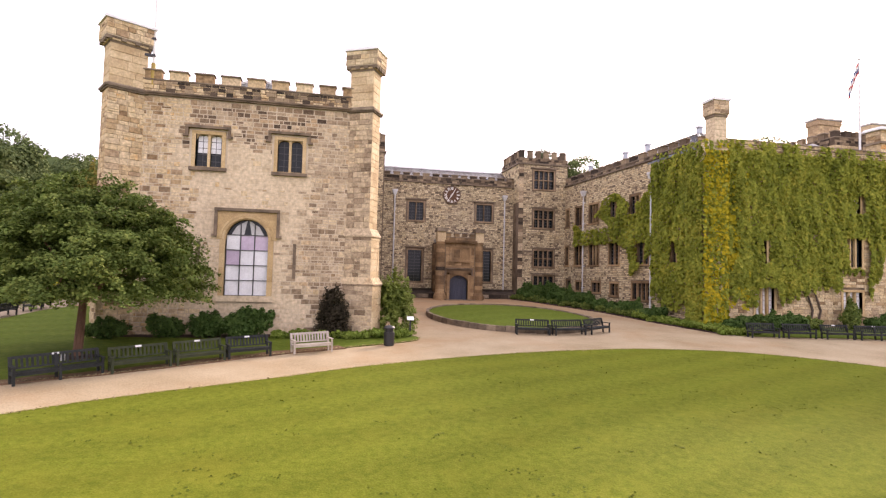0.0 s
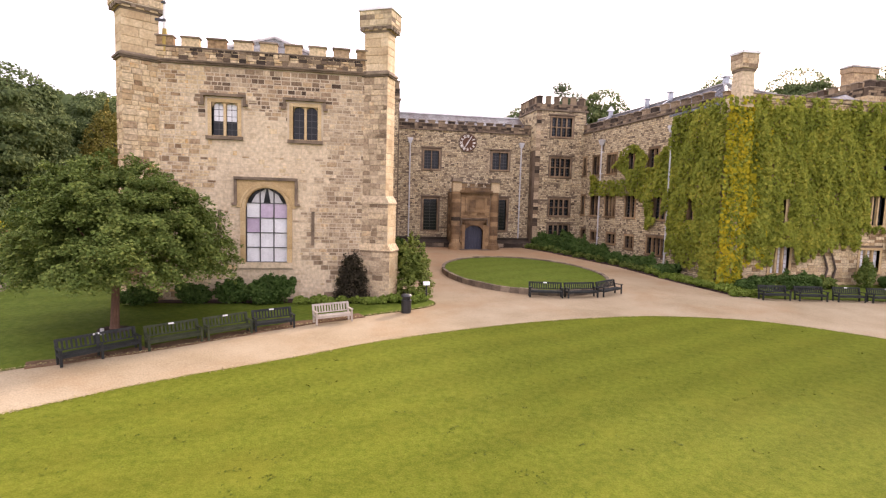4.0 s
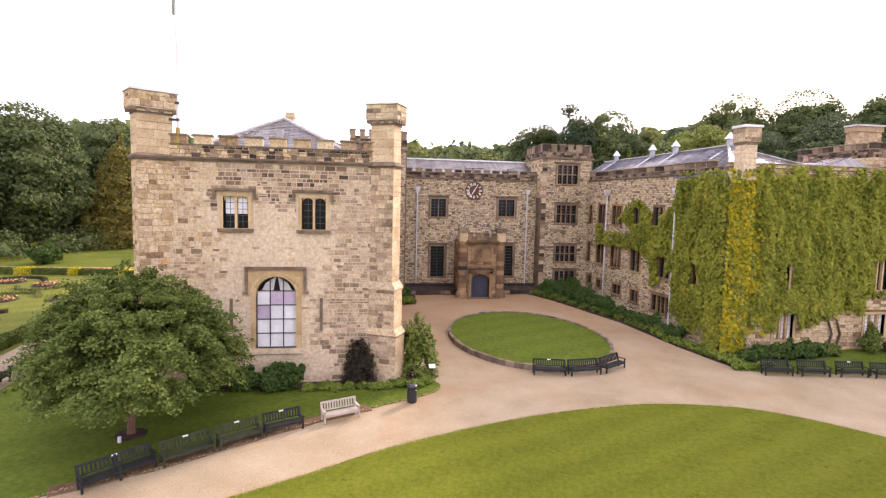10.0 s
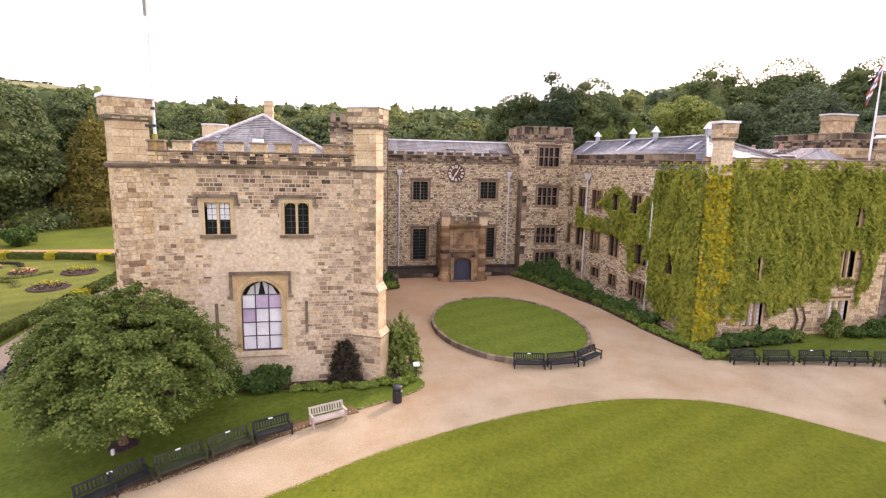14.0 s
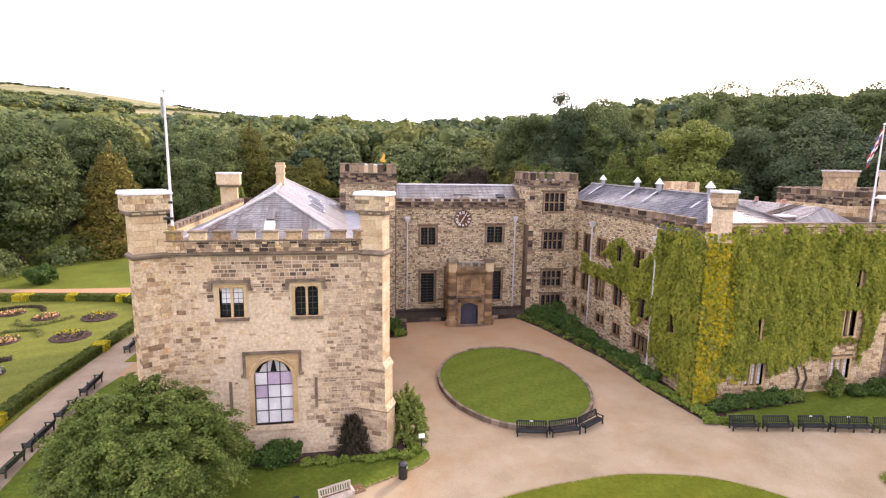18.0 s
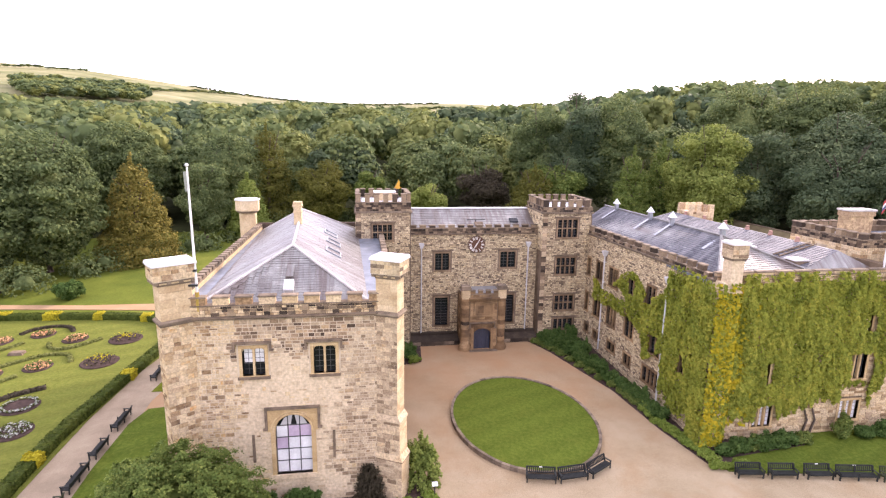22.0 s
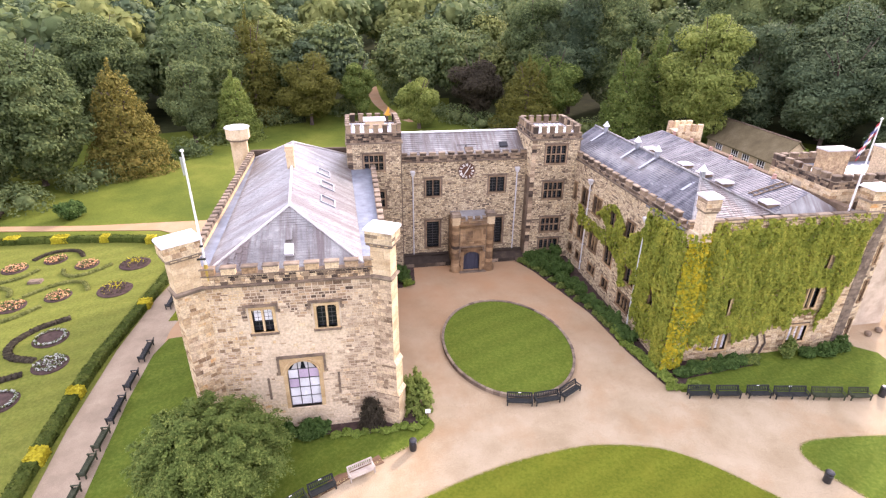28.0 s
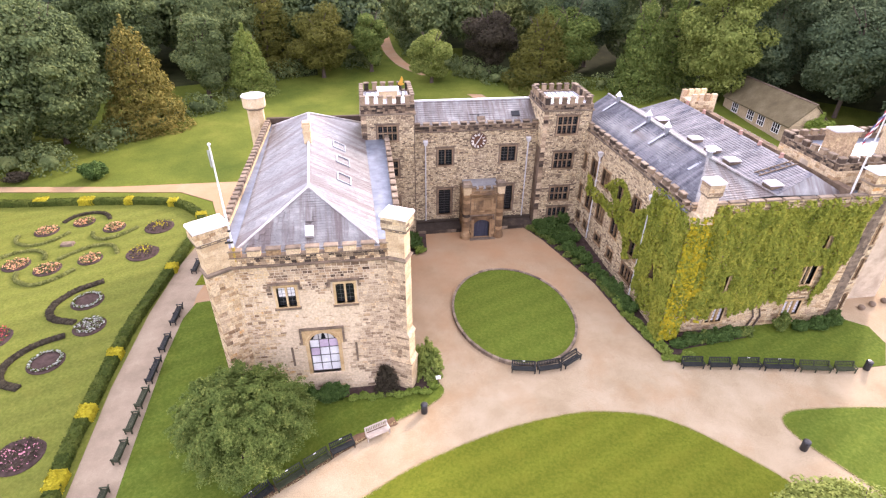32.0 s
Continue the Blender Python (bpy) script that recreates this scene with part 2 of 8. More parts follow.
M["moss_roof"] = material("mossy_stone_slates", [(0.0, (0.075, 0.06, 0.035)), (0.5, (0.135, 0.11, 0.06)), (1.0, (0.2, 0.165, 0.1))], 0.6, 9, 0.95, bump=0.4, per_piece=0.4, dark=0.4, spec=0.1)
M["mortar_brown"] = material("dark_brown_mortar", [(0.0, (0.1, 0.074, 0.052)), (1.0, (0.25, 0.19, 0.135))], 0.9, 50, 0.95, bump=0.4, spec=0.1)
M["mortar_mid"] = material("weathered_mortar", [(0.0, (0.24, 0.175, 0.115)), (1.0, (0.42, 0.325, 0.225))], 1.2, 50, 0.95, bump=0.4, spec=0.1)
M["lead"] = material("dull_lead_sheet", [(0.0, (0.26, 0.28, 0.31)), (1.0, (0.46, 0.48, 0.51))], 1.0, 14, 0.4, metal=0.6, bump=0.2, dark=0.25)
M["cap"] = material("pale_lead_cap", [(0.0, (0.6, 0.6, 0.6)), (1.0, (0.84, 0.84, 0.84))], 1.0, 14, 0.45, bump=0.15, dark=0.2)
M["ridge"] = material("weathered_ridge_stone", [(0.0, (0.4, 0.38, 0.36)), (1.0, (0.66, 0.63, 0.6))], 2.0, 14, 0.8, bump=0.2, dark=0.35, spec=0.2)
M["gravel"] = material("sandy_gravel", [(0.0, (0.267, 0.209, 0.125)), (0.5, (0.346, 0.28, 0.177)), (1.0, (0.406, 0.336, 0.224))], 0.35, 22, 0.95, bump=0.6, dark=0.5, stain=((0.277, 0.172, 0.0832), 0.6), stain_scale=0.22, spec=0.1)
# warmer, damper gravel towards the entrance court
nt_ = M["gravel"].node_tree
geo_, sep_, band_, warm_, wn2_, mulw_ = (nt_.nodes.new(k) for k in ("ShaderNodeNewGeometry", "ShaderNodeSeparateXYZ", "ShaderNodeMapRange", "ShaderNodeMix", "ShaderNodeTexNoise", "ShaderNodeMath"))
nt_.links.new(geo_.outputs["Position"], sep_.inputs[0])
nt_.links.new(sep_.outputs["Y"], band_.inputs[0])
band_.inputs[1].default_value, band_.inputs[2].default_value, band_.inputs[3].default_value, band_.inputs[4].default_value = -2.0, 15.0, 0.1, 1.25
wn2_.inputs["Scale"].default_value, wn2_.inputs["Detail"].default_value = 0.28, 5
mulw_.operation = "MULTIPLY"
nt_.links.new(geo_.outputs["Position"], wn2_.inputs["Vector"])
nt_.links.new(band_.outputs[0], mulw_.inputs[0])
nt_.links.new(wn2_.outputs[0], mulw_.inputs[1])
warm_.data_type = "RGBA"
warm_.inputs[7].default_value = (0.33, 0.19, 0.095, 1)
old_ = nt_.nodes["Principled BSDF"].inputs["Base Color"].links[0].from_socket
nt_.links.new(mulw_.outputs[0], warm_.inputs[0])
nt_.links.new(old_, warm_.inputs[6])
nt_.links.new(warm_.outputs[2], nt_.nodes["Principled BSDF"].inputs["Base Color"])
M["soot"] = material("sooty_wet_stone", [(0.0, (0.025, 0.02, 0.016)), (0.6, (0.06, 0.046, 0.034)), (1.0, (0.12, 0.09, 0.062))], 1.6, 18, 0.92, bump=0.6, per_piece=0.5, spec=0.15)
M["gravel_dark"] = material("trodden_path_gravel", [(0.0, (0.216, 0.167, 0.111)), (0.5, (0.284, 0.223, 0.151)), (1.0, (0.343, 0.278, 0.189))], 0.5, 28, 0.95, bump=0.5, dark=0.4, stain=((0.176, 0.138, 0.0936), 0.5), stain_scale=0.4, spec=0.15)
M["lawn"] = material("mown_lawn", [(0.0, (0.0879, 0.112, 0.0109)), (0.5, (0.118, 0.138, 0.0142)), (1.0, (0.148, 0.16, 0.0197))], 5.5, 26, 0.9, bump=0.6, dark=0.5, stain=((0.15, 0.145, 0.0164), 0.4), stain_scale=0.55, spec=0.03, stripes=0.11)
M["lawn_court"] = material("court_mown_lawn", [(0.0, (0.0725, 0.107, 0.0132)), (0.5, (0.0986, 0.133, 0.018)), (1.0, (0.13, 0.158, 0.0252))], 4.5, 40, 0.9, bump=0.6, dark=0.45, stain=((0.121, 0.136, 0.0192), 0.3), stain_scale=0.7, spec=0.04, stripes=0.1)
# darker copy of the mown lawn: shade is put into its colour
M["lawn_shade_tint"] = material("shade_tinted_mown_lawn", [(0.0, (0.064, 0.098, 0.012)), (0.5, (0.09, 0.125, 0.017)), (1.0, (0.125, 0.155, 0.025))], 4.5, 40, 0.9, bump=0.6, dark=0.45, stain=((0.125, 0.13, 0.014), 0.25), stain_scale=0.7, spec=0.04, stripes=0.12)
# brighter copy of the mown lawn: sunlight is put into its colour
M["lawn_sun_tint"] = material("sun_tinted_garden_lawn", [(0.0, (0.096, 0.117, 0.016)), (0.5, (0.128, 0.145, 0.024)), (1.0, (0.172, 0.177, 0.0336))], 4.5, 40, 0.9, bump=0.9, dark=0.45, stain=((0.16, 0.153, 0.024), 0.3), stain_scale=0.7, spec=0.1, stripes=0.12)
M["meadow"] = material("rough_grass", [(0.0, (0.058, 0.083, 0.013)), (0.6, (0.108, 0.13, 0.02)), (1.0, (0.155, 0.16, 0.03))], 0.12, 6, 0.95, bump=0.5, dark=0.4, spec=0.05)
M["floor_litter"] = material("dark_woodland_floor", [(0.0, (0.022, 0.027, 0.012)), (1.0, (0.06, 0.066, 0.026))], 0.3, 4, 0.95, bump=0.3, spec=0.05)
M["soil"] = material("dark_bed_soil", [(0.0, (0.035, 0.024, 0.02)), (1.0, (0.09, 0.06, 0.05))], 3, 30, 0.95, bump=0.6, spec=0.1)
M["hill"] = material("moorland_grass", [(0.0, (0.09, 0.11, 0.045)), (0.45, (0.19, 0.19, 0.085)), (1.0, (0.33, 0.29, 0.16))], 0.012, 0.07, 0.95, bump=0.0, dark=0.3, spec=0.05)


def leaf(name, a, b, c, scale=1.2, trans=0.25):
    return material(name, [(0.0, a), (0.55, b), (1.0, c)], scale, 9, 0.75, bump=0.0, per_piece=0.55, dark=0.35, spec=0.08, trans=trans)


M["leaf"] = leaf("maple_leaves", (0.06, 0.098, 0.022), (0.135, 0.182, 0.042), (0.28, 0.31, 0.075))
M["leaf_dark"] = leaf("shrub_leaves", (0.035, 0.07, 0.017), (0.075, 0.13, 0.032), (0.14, 0.21, 0.055))
M["leaf_lime"] = leaf("lime_green_leaves", (0.11, 0.17, 0.028), (0.19, 0.26, 0.045), (0.31, 0.36, 0.08))
M["leaf_wine"] = leaf("dark_purple_leaves", (0.03, 0.026, 0.018), (0.06, 0.05, 0.032), (0.1, 0.085, 0.05))
M["leaf_gold"] = leaf("golden_conifer_leaves", (0.09, 0.092, 0.022), (0.19, 0.165, 0.038), (0.32, 0.25, 0.058))
M["leaf_pale"] = leaf("pale_ash_leaves", (0.12, 0.16, 0.035), (0.22, 0.26, 0.06), (0.34, 0.37, 0.1))
M["leaf_olive"] = leaf("olive_leaves", (0.06, 0.065, 0.014), (0.12, 0.12, 0.024), (0.2, 0.185, 0.04))
M["leaf_fresh"] = leaf("fresh_shrub_leaves", (0.1, 0.14, 0.03), (0.19, 0.24, 0.052), (0.31, 0.35, 0.09))
M["ivy"] = leaf("creeper_leaves", (0.095, 0.125, 0.02), (0.245, 0.272, 0.037), (0.46, 0.41, 0.064), 0.5)
M["ivy_gold"] = leaf("yellowing_creeper_leaves", (0.207, 0.21, 0.0126), (0.402, 0.336, 0.018), (0.609, 0.43, 0.027), 0.6)
# lighter leaf copy: sunlit crowns put into the colour of trees picked at random
M["wood_light"] = leaf("sun_tinted_woodland_leaves", (0.085, 0.105, 0.034), (0.19, 0.215, 0.066), (0.36, 0.37, 0.12), 0.12, 0.3)
M["wood_dark"] = leaf("deep_green_woodland_leaves", (0.04, 0.066, 0.038), (0.1, 0.138, 0.068), (0.21, 0.25, 0.115), 0.12, 0.3)
M["wood_leaf"] = leaf("woodland_leaves", (0.05, 0.078, 0.034), (0.135, 0.175, 0.066), (0.29, 0.32, 0.11), 0.085, 0.3)
M["hedge"] = leaf("clipped_hedge_leaves", (0.035, 0.055, 0.01), (0.075, 0.1, 0.018), (0.135, 0.155, 0.03))
M["hedge_gold"] = leaf("golden_hedge_leaves", (0.28, 0.25, 0.015), (0.44, 0.38, 0.022), (0.58, 0.5, 0.04))
M["hedge_light"] = leaf("box_edging_leaves", (0.085, 0.1, 0.025), (0.15, 0.165, 0.045), (0.23, 0.24, 0.075))
M["bark_red"] = material("red_brown_bark", [(0.0, (0.09, 0.045, 0.028)), (1.0, (0.22, 0.115, 0.07))], 5, 30, 0.95, bump=0.8, stretch=(1, 1, 0.25))
M["bark"] = material("grey_brown_bark", [(0.0, (0.05, 0.035, 0.025)), (1.0, (0.14, 0.1, 0.075))], 5, 30, 0.95, bump=0.8, stretch=(1, 1, 0.25))
M["bench_dark"] = material("dark_stained_bench_wood", [(0.0, (0.012, 0.014, 0.014)), (1.0, (0.035, 0.037, 0.034))], 3, 40, 0.7, bump=0.2, per_piece=0.3, spec=0.2)
M["bench_green"] = material("mossy_dark_bench_wood", [(0.0, (0.022, 0.03, 0.016)), (1.0, (0.06, 0.065, 0.035))], 3, 40, 0.8, bump=0.3, per_piece=0.3, spec=0.2)
M["bench_pale"] = material("silvered_teak", [(0.0, (0.3, 0.25, 0.2)), (1.0, (0.5, 0.44, 0.37))], 3, 40, 0.7, bump=0.3, per_piece=0.3)
M["white"] = plain("white_paint", (0.82, 0.81, 0.79), 0.45)
M["black"] = plain("black_cast_iron", (0.022, 0.022, 0.024), 0.4)
M["grey_pipe"] = plain("pale_grey_painted_iron", (0.62, 0.61, 0.6), 0.5)
M["door"] = material("blue_black_oak", [(0.0, (0.018, 0.02, 0.035)), (1.0, (0.05, 0.055, 0.085))], 2, 30, 0.6, bump=0.3, stretch=(4, 4, 0.4))
M["glass"] = glass("dark_window_glass", (0.012, 0.014, 0.016))
M["leading"] = plain("lead_glazing_bars", (0.075, 0.073, 0.072), 0.7)
# white of the blinds; also holds the sky's reflection painted on great-window panes
M["blind_sky_white"] = plain("white_blind_and_sky_reflection", (0.9, 0.9, 0.91), 0.2)
M["blind_lilac"] = plain("lilac_window_blind", (0.62, 0.5, 0.63), 0.2)
M["ochre"] = plain("ochre_paint", (0.42, 0.29, 0.05), 0.5)
M["gold"] = plain("gilded_metal", (0.75, 0.42, 0.06), 0.35, 0.6)
M["clock_face"] = plain("brown_black_clock_face", (0.14, 0.075, 0.048), 0.9, spec=0.05)
M["ivory"] = plain("ivory_clock_paint", (0.86, 0.82, 0.74), 0.6)
M["red"] = plain("red_petals", (0.45, 0.05, 0.05), 0.7)
M["orange"] = plain("orange_petals", (0.72, 0.36, 0.17), 0.7)
M["pink"] = plain("pink_petals", (0.6, 0.25, 0.3), 0.7)
M["silver"] = plain("silver_leaves", (0.42, 0.44, 0.37), 0.7)
M["flag_blue"] = plain("navy_flag_cloth", (0.10, 0.12, 0.27), 0.8)
M["terracotta"] = plain("terracotta_pot", (0.42, 0.24, 0.18), 0.8)

# ---------------------------------------------------------------- building blocks
UP = Vector((0, 0, 1))


def ground_z(x, y):
    """The garden slopes gently up towards the hall."""
    return -0.12 + 0.045 * max(-40, min(45, y)) + 0.004 * (max(-40, min(60, x)) - 8)


class Build:
    """Collects faces for one mesh."""

    def __init__(self):
        self.v, self.f = [], []

    def add(self, verts, faces):
        n = len(self.v)
        self.v += [tuple(p) for p in verts]
        self.f += [tuple(i + n for i in q) for q in faces]
        return self

    def box(self, x0, x1, y0, y1, z0, z1, m=None):
        p = [Vector((x, y, z)) for z in (z0, z1) for y in (y0, y1) for x in (x0, x1)]
        if m is not None:
            p = [m @ q for q in p]
        return self.add(p, [(0, 2, 3, 1), (4, 5, 7, 6), (0, 1, 5, 4), (2, 6, 7, 3), (0, 4, 6, 2), (1, 3, 7, 5)])

    def prism(self, poly, z0, z1, top=1.0, cap=True):
        """An upright prism on a counter-clockwise outline; top scales the upper outline about its middle."""
        n = len(poly)
        cx, cy = sum(p[0] for p in poly) / n, sum(p[1] for p in poly) / n
        lo = [(x, y, z0 if not callable(z0) else z0(x, y)) for x, y in poly]
        hi = [(cx + (x - cx) * top, cy + (y - cy) * top, z1 if not callable(z1) else z1(x, y)) for x, y in poly]
        fs = [(i, (i + 1) % n, n + (i + 1) % n, n + i) for i in range(n)]
        if cap:
            fs += [tuple(range(n, 2 * n)), tuple(range(n - 1, -1, -1))]
        return self.add(lo + hi, fs)

    def tube(self, a, b, r0, r1=None, n=8):
        a, b = Vector(a), Vector(b)
        r1 = r0 if r1 is None else r1
        d = (b - a).normalized()
        s = d.orthogonal().normalized()
        t = d.cross(s)
        ring = lambda c, r: [c + r * (math.cos(2 * math.pi * i / n) * s + math.sin(2 * math.pi * i / n) * t) for i in range(n)]
        return self.add(ring(a, r0) + ring(b, r1), [(i, (i + 1) % n, n + (i + 1) % n, n + i) for i in range(n)] + [tuple(range(n - 1, -1, -1)), tuple(range(n, 2 * n))])

    def lathe(self, cx, cy, prof, n=16):
        """A turned shape from rows of radius and height."""
        vs = [(cx + r * math.cos(2 * math.pi * i / n), cy + r * math.sin(2 * math.pi * i / n), z) for r, z in prof for i in range(n)]
        fs = [(k * n + i, k * n + (i + 1) % n, (k + 1) * n + (i + 1) % n, (k + 1) * n + i) for k in range(len(prof) - 1) for i in range(n)]
        return self.add(vs, fs + [tuple(range(n - 1, -1, -1)), tuple(range((len(prof) - 1) * n, len(prof) * n))])

    def mesh(self, name, mat, smooth=False):
        me = bpy.data.meshes.new(name)
        me.from_pydata(self.v, [], self.f)
        me.materials.append(mat)
        if smooth:
            me.shade_smooth()
        return me


def thing(name, label, category, at=(0, 0, 0), group="", kind=""):
    ob = new(name)
    ob.location = at
    ob.empty_display_size = 0.2
    return tagged(ob, label, category, group, kind)


def part(name, b, mat, parent, label="", smooth=False):
    """One mesh under a thing or a part; its points are given in the world (or in the thing's own frame while it stands at the origin)."""
    ob = new(name, b.mesh(name, mat, smooth) if isinstance(b, Build) else b)
    ob.parent = parent
    base = parent.location.copy() if parent.parent is None else parent.location + parent.parent.location
    ob.matrix_parent_inverse = Matrix.Translation(-base) if parent.parent is None else Matrix.Identity(4)
    return tagged(ob, label)


def solo(name, b, mat, label, category, kind="", group="", smooth=False):
    return tagged(new(name, b.mesh(name, mat, smooth)), label, category, group, kind)


class Face:
    """A wall's own frame: u along it, v up, d out of it."""

    def __init__(self, origin, u, n):
        self.o, self.u, self.n = Vector(origin), Vector(u).normalized(), Vector(n).normalized()

    def p(self, u, v, d=0.0):
        return self.o + self.u * u + self.n * d + UP * v

    def box(self, b, u0, u1, v0, v1, d0, d1):
        q = [self.p(u, v, d) for v in (v0, v1) for d in (d0, d1) for u in (u0, u1)]
        return b.add(q, [(0, 2, 3, 1), (4, 5, 7, 6), (0, 1, 5, 4), (2, 6, 7, 3), (0, 4, 6, 2), (1, 3, 7, 5)])

    def m(self, u, v, d=0.0):
        q = self.p(u, v, d)
        return Matrix(((self.u.x, -self.n.x, 0, q.x), (self.u.y, -self.n.y, 0, q.y), (0, 0, 1, q.z), (0, 0, 0, 1)))


def wall_slab(b, F, u0, u1, v0, v1, holes, thick):
    """A wall with holes through it, as a grid of blocks."""
    us = sorted({u0, u1, *[min(max(h[i], u0), u1) for h in holes for i in (0, 1)]})
    vs = sorted({v0, v1, *[min(max(h[i], v0), v1) for h in holes for i in (2, 3)]})
    for a, c in zip(us, us[1:]):
        run = None
        for e, g in zip(vs, vs[1:]):
            free = not any(h[0] < (a + c) / 2 < h[1] and h[2] < (e + g) / 2 < h[3] for h in holes)
            if free:
                run = (run[0], g) if run else (e, g)
            if run and (not free or g == vs[-1]):
                F.box(b, a, c, run[0], run[1], -thick, 0)
                run = None


def courses(u0, u1, v0, v1, holes, hmin, hmax, lmin, lmax, rng):
    """Rubble stones laid in courses of uneven height: rows of u, v, length, height."""
    out, v = [], v0
    while v < v1 - 0.05:
        h = min(rng.uniform(hmin, hmax), v1 - v)
        if v1 - v - h < hmin * 0.6:
            h = v1 - v
        blocked = sorted([(max(a[0], u0), min(a[1], u1)) for a in holes if a[2] < v + h * 0.6 and a[3] > v + h * 0.4 and a[1] > u0 and a[0] < u1])
        spans, at = [], u0
        for a, c in blocked:
            if a > at:
                spans.append((at, a))
            at = max(at, c)
        if at < u1:
            spans.append((at, u1))
        for a, c in spans:
            u = a
            while u < c - 0.02:
                w = min(rng.uniform(lmin, lmax) * (0.7 + h / hmax * 0.5), c - u)
                if c - u - w < lmin * 0.5:
                    w = c - u
                if h > 0.2 and rng.random() < 0.16 and w < 0.5:
                    k = h * rng.uniform(0.4, 0.6)
                    out.append((u, v, w, k))
                    out.append((u, v + k, w, h - k))
                else:
                    out.append((u, v, w, h))
                u += w
        v += h
    return out


BLOCK_V = [(0, 0, 0), (1, 0, 0), (1, 0, 1), (0, 0, 1), (0.025, -1, 0.045), (0.975, -1, 0.045), (0.975, -1, 0.955), (0.025, -1, 0.955)]
BLOCK_F = [(4, 5, 6, 7), (0, 1, 5, 4), (1, 2, 6, 5), (2, 3, 7, 6), (3, 0, 4, 7)]


def lay_stones(F, rows, mat, parent, rng, joint=0.012, proud=(0.008, 0.04), own=0, pick=None, name="stone"):
    """Stones on a wall: up to `own` of those that `pick` takes are objects of their own, the rest one mesh."""
    unit = Build().add(BLOCK_V, BLOCK_F).mesh(name, mat)
    rest, made = Build(), 0
    for u, v, w, h in rows:
        d = rng.uniform(*proud)
        if made < own and (pick is None or pick(u, v)):
            ob = new(name, unit)
            ob.parent = parent
            ob.matrix_parent_inverse = Matrix.Translation(-parent.location)
            ob.matrix_basis = F.m(u + joint / 2, v + joint / 2) @ Matrix.Diagonal((w - joint, d, h - joint, 1))
            made += 1
        else:
            j = rng.uniform(-0.006, 0.006, 8)
            q = [F.p(u + joint / 2 + (w - joint) * x + j[i], v + joint / 2 + (h - joint) * z + j[7 - i], -d * y) for i, (x, y, z) in enumerate(BLOCK_V)]
            rest.add(q, BLOCK_F)
    if rest.v:
        tagged(part("stonework", rest, mat, parent), kind="stuff")


def parapet(F, u0, u1, v0, vc, vm, merlon, gap, mat, cap_mat, parent, rng, thick=0.35, first=0.0, cap=0.09):
    """A battlement: a low wall, merlons and their copings, each a part of its own."""
    base = Build()
    F.box(base, u0, u1, v0, vc - 0.06, -thick, 0)
    pp = part("parapet", base, M["mortar_dark"], parent)
    if vc - 0.06 - v0 > 0.12:
        lay_stones(F, courses(u0, u1, v0 + 0.005, vc - 0.065, [], 0.12, 0.24, 0.18, 0.45, rng), mat, pp, rng, joint=0.02, proud=(0.01, 0.03))
    k = Build()
    F.box(k, u0, u1, vc - 0.06, vc, -thick - 0.03, 0.04)
    part("coping", k, cap_mat, parent)
    u = u0 + first
    while u < u1 - 0.1:
        e = min(u + merlon * rng.uniform(0.92, 1.08), u1)
        mb = Build()
        F.box(mb, u, e, vc, vm - cap, -thick, 0)
        mer = part("merlon", mb, mat, parent)
        cb = Build()
        q = [F.p(a, v, d) for v, o in ((vm - cap, 0.05), (vm - cap * 0.4, 0.05), (vm, 0.0)) for d in (-thick - o, o) for a in (u - o, e + o)]
        cb.add(q, [(0, 2, 3, 1), (8, 9, 11, 10), *[(k0 + i, k0 + j, k0 + 4 + j, k0 + 4 + i) for k0 in (0, 4) for i, j in ((0, 1), (1, 3), (3, 2), (2, 0))]])
        part("coping", cb, cap_mat, parent)
        u = e + gap


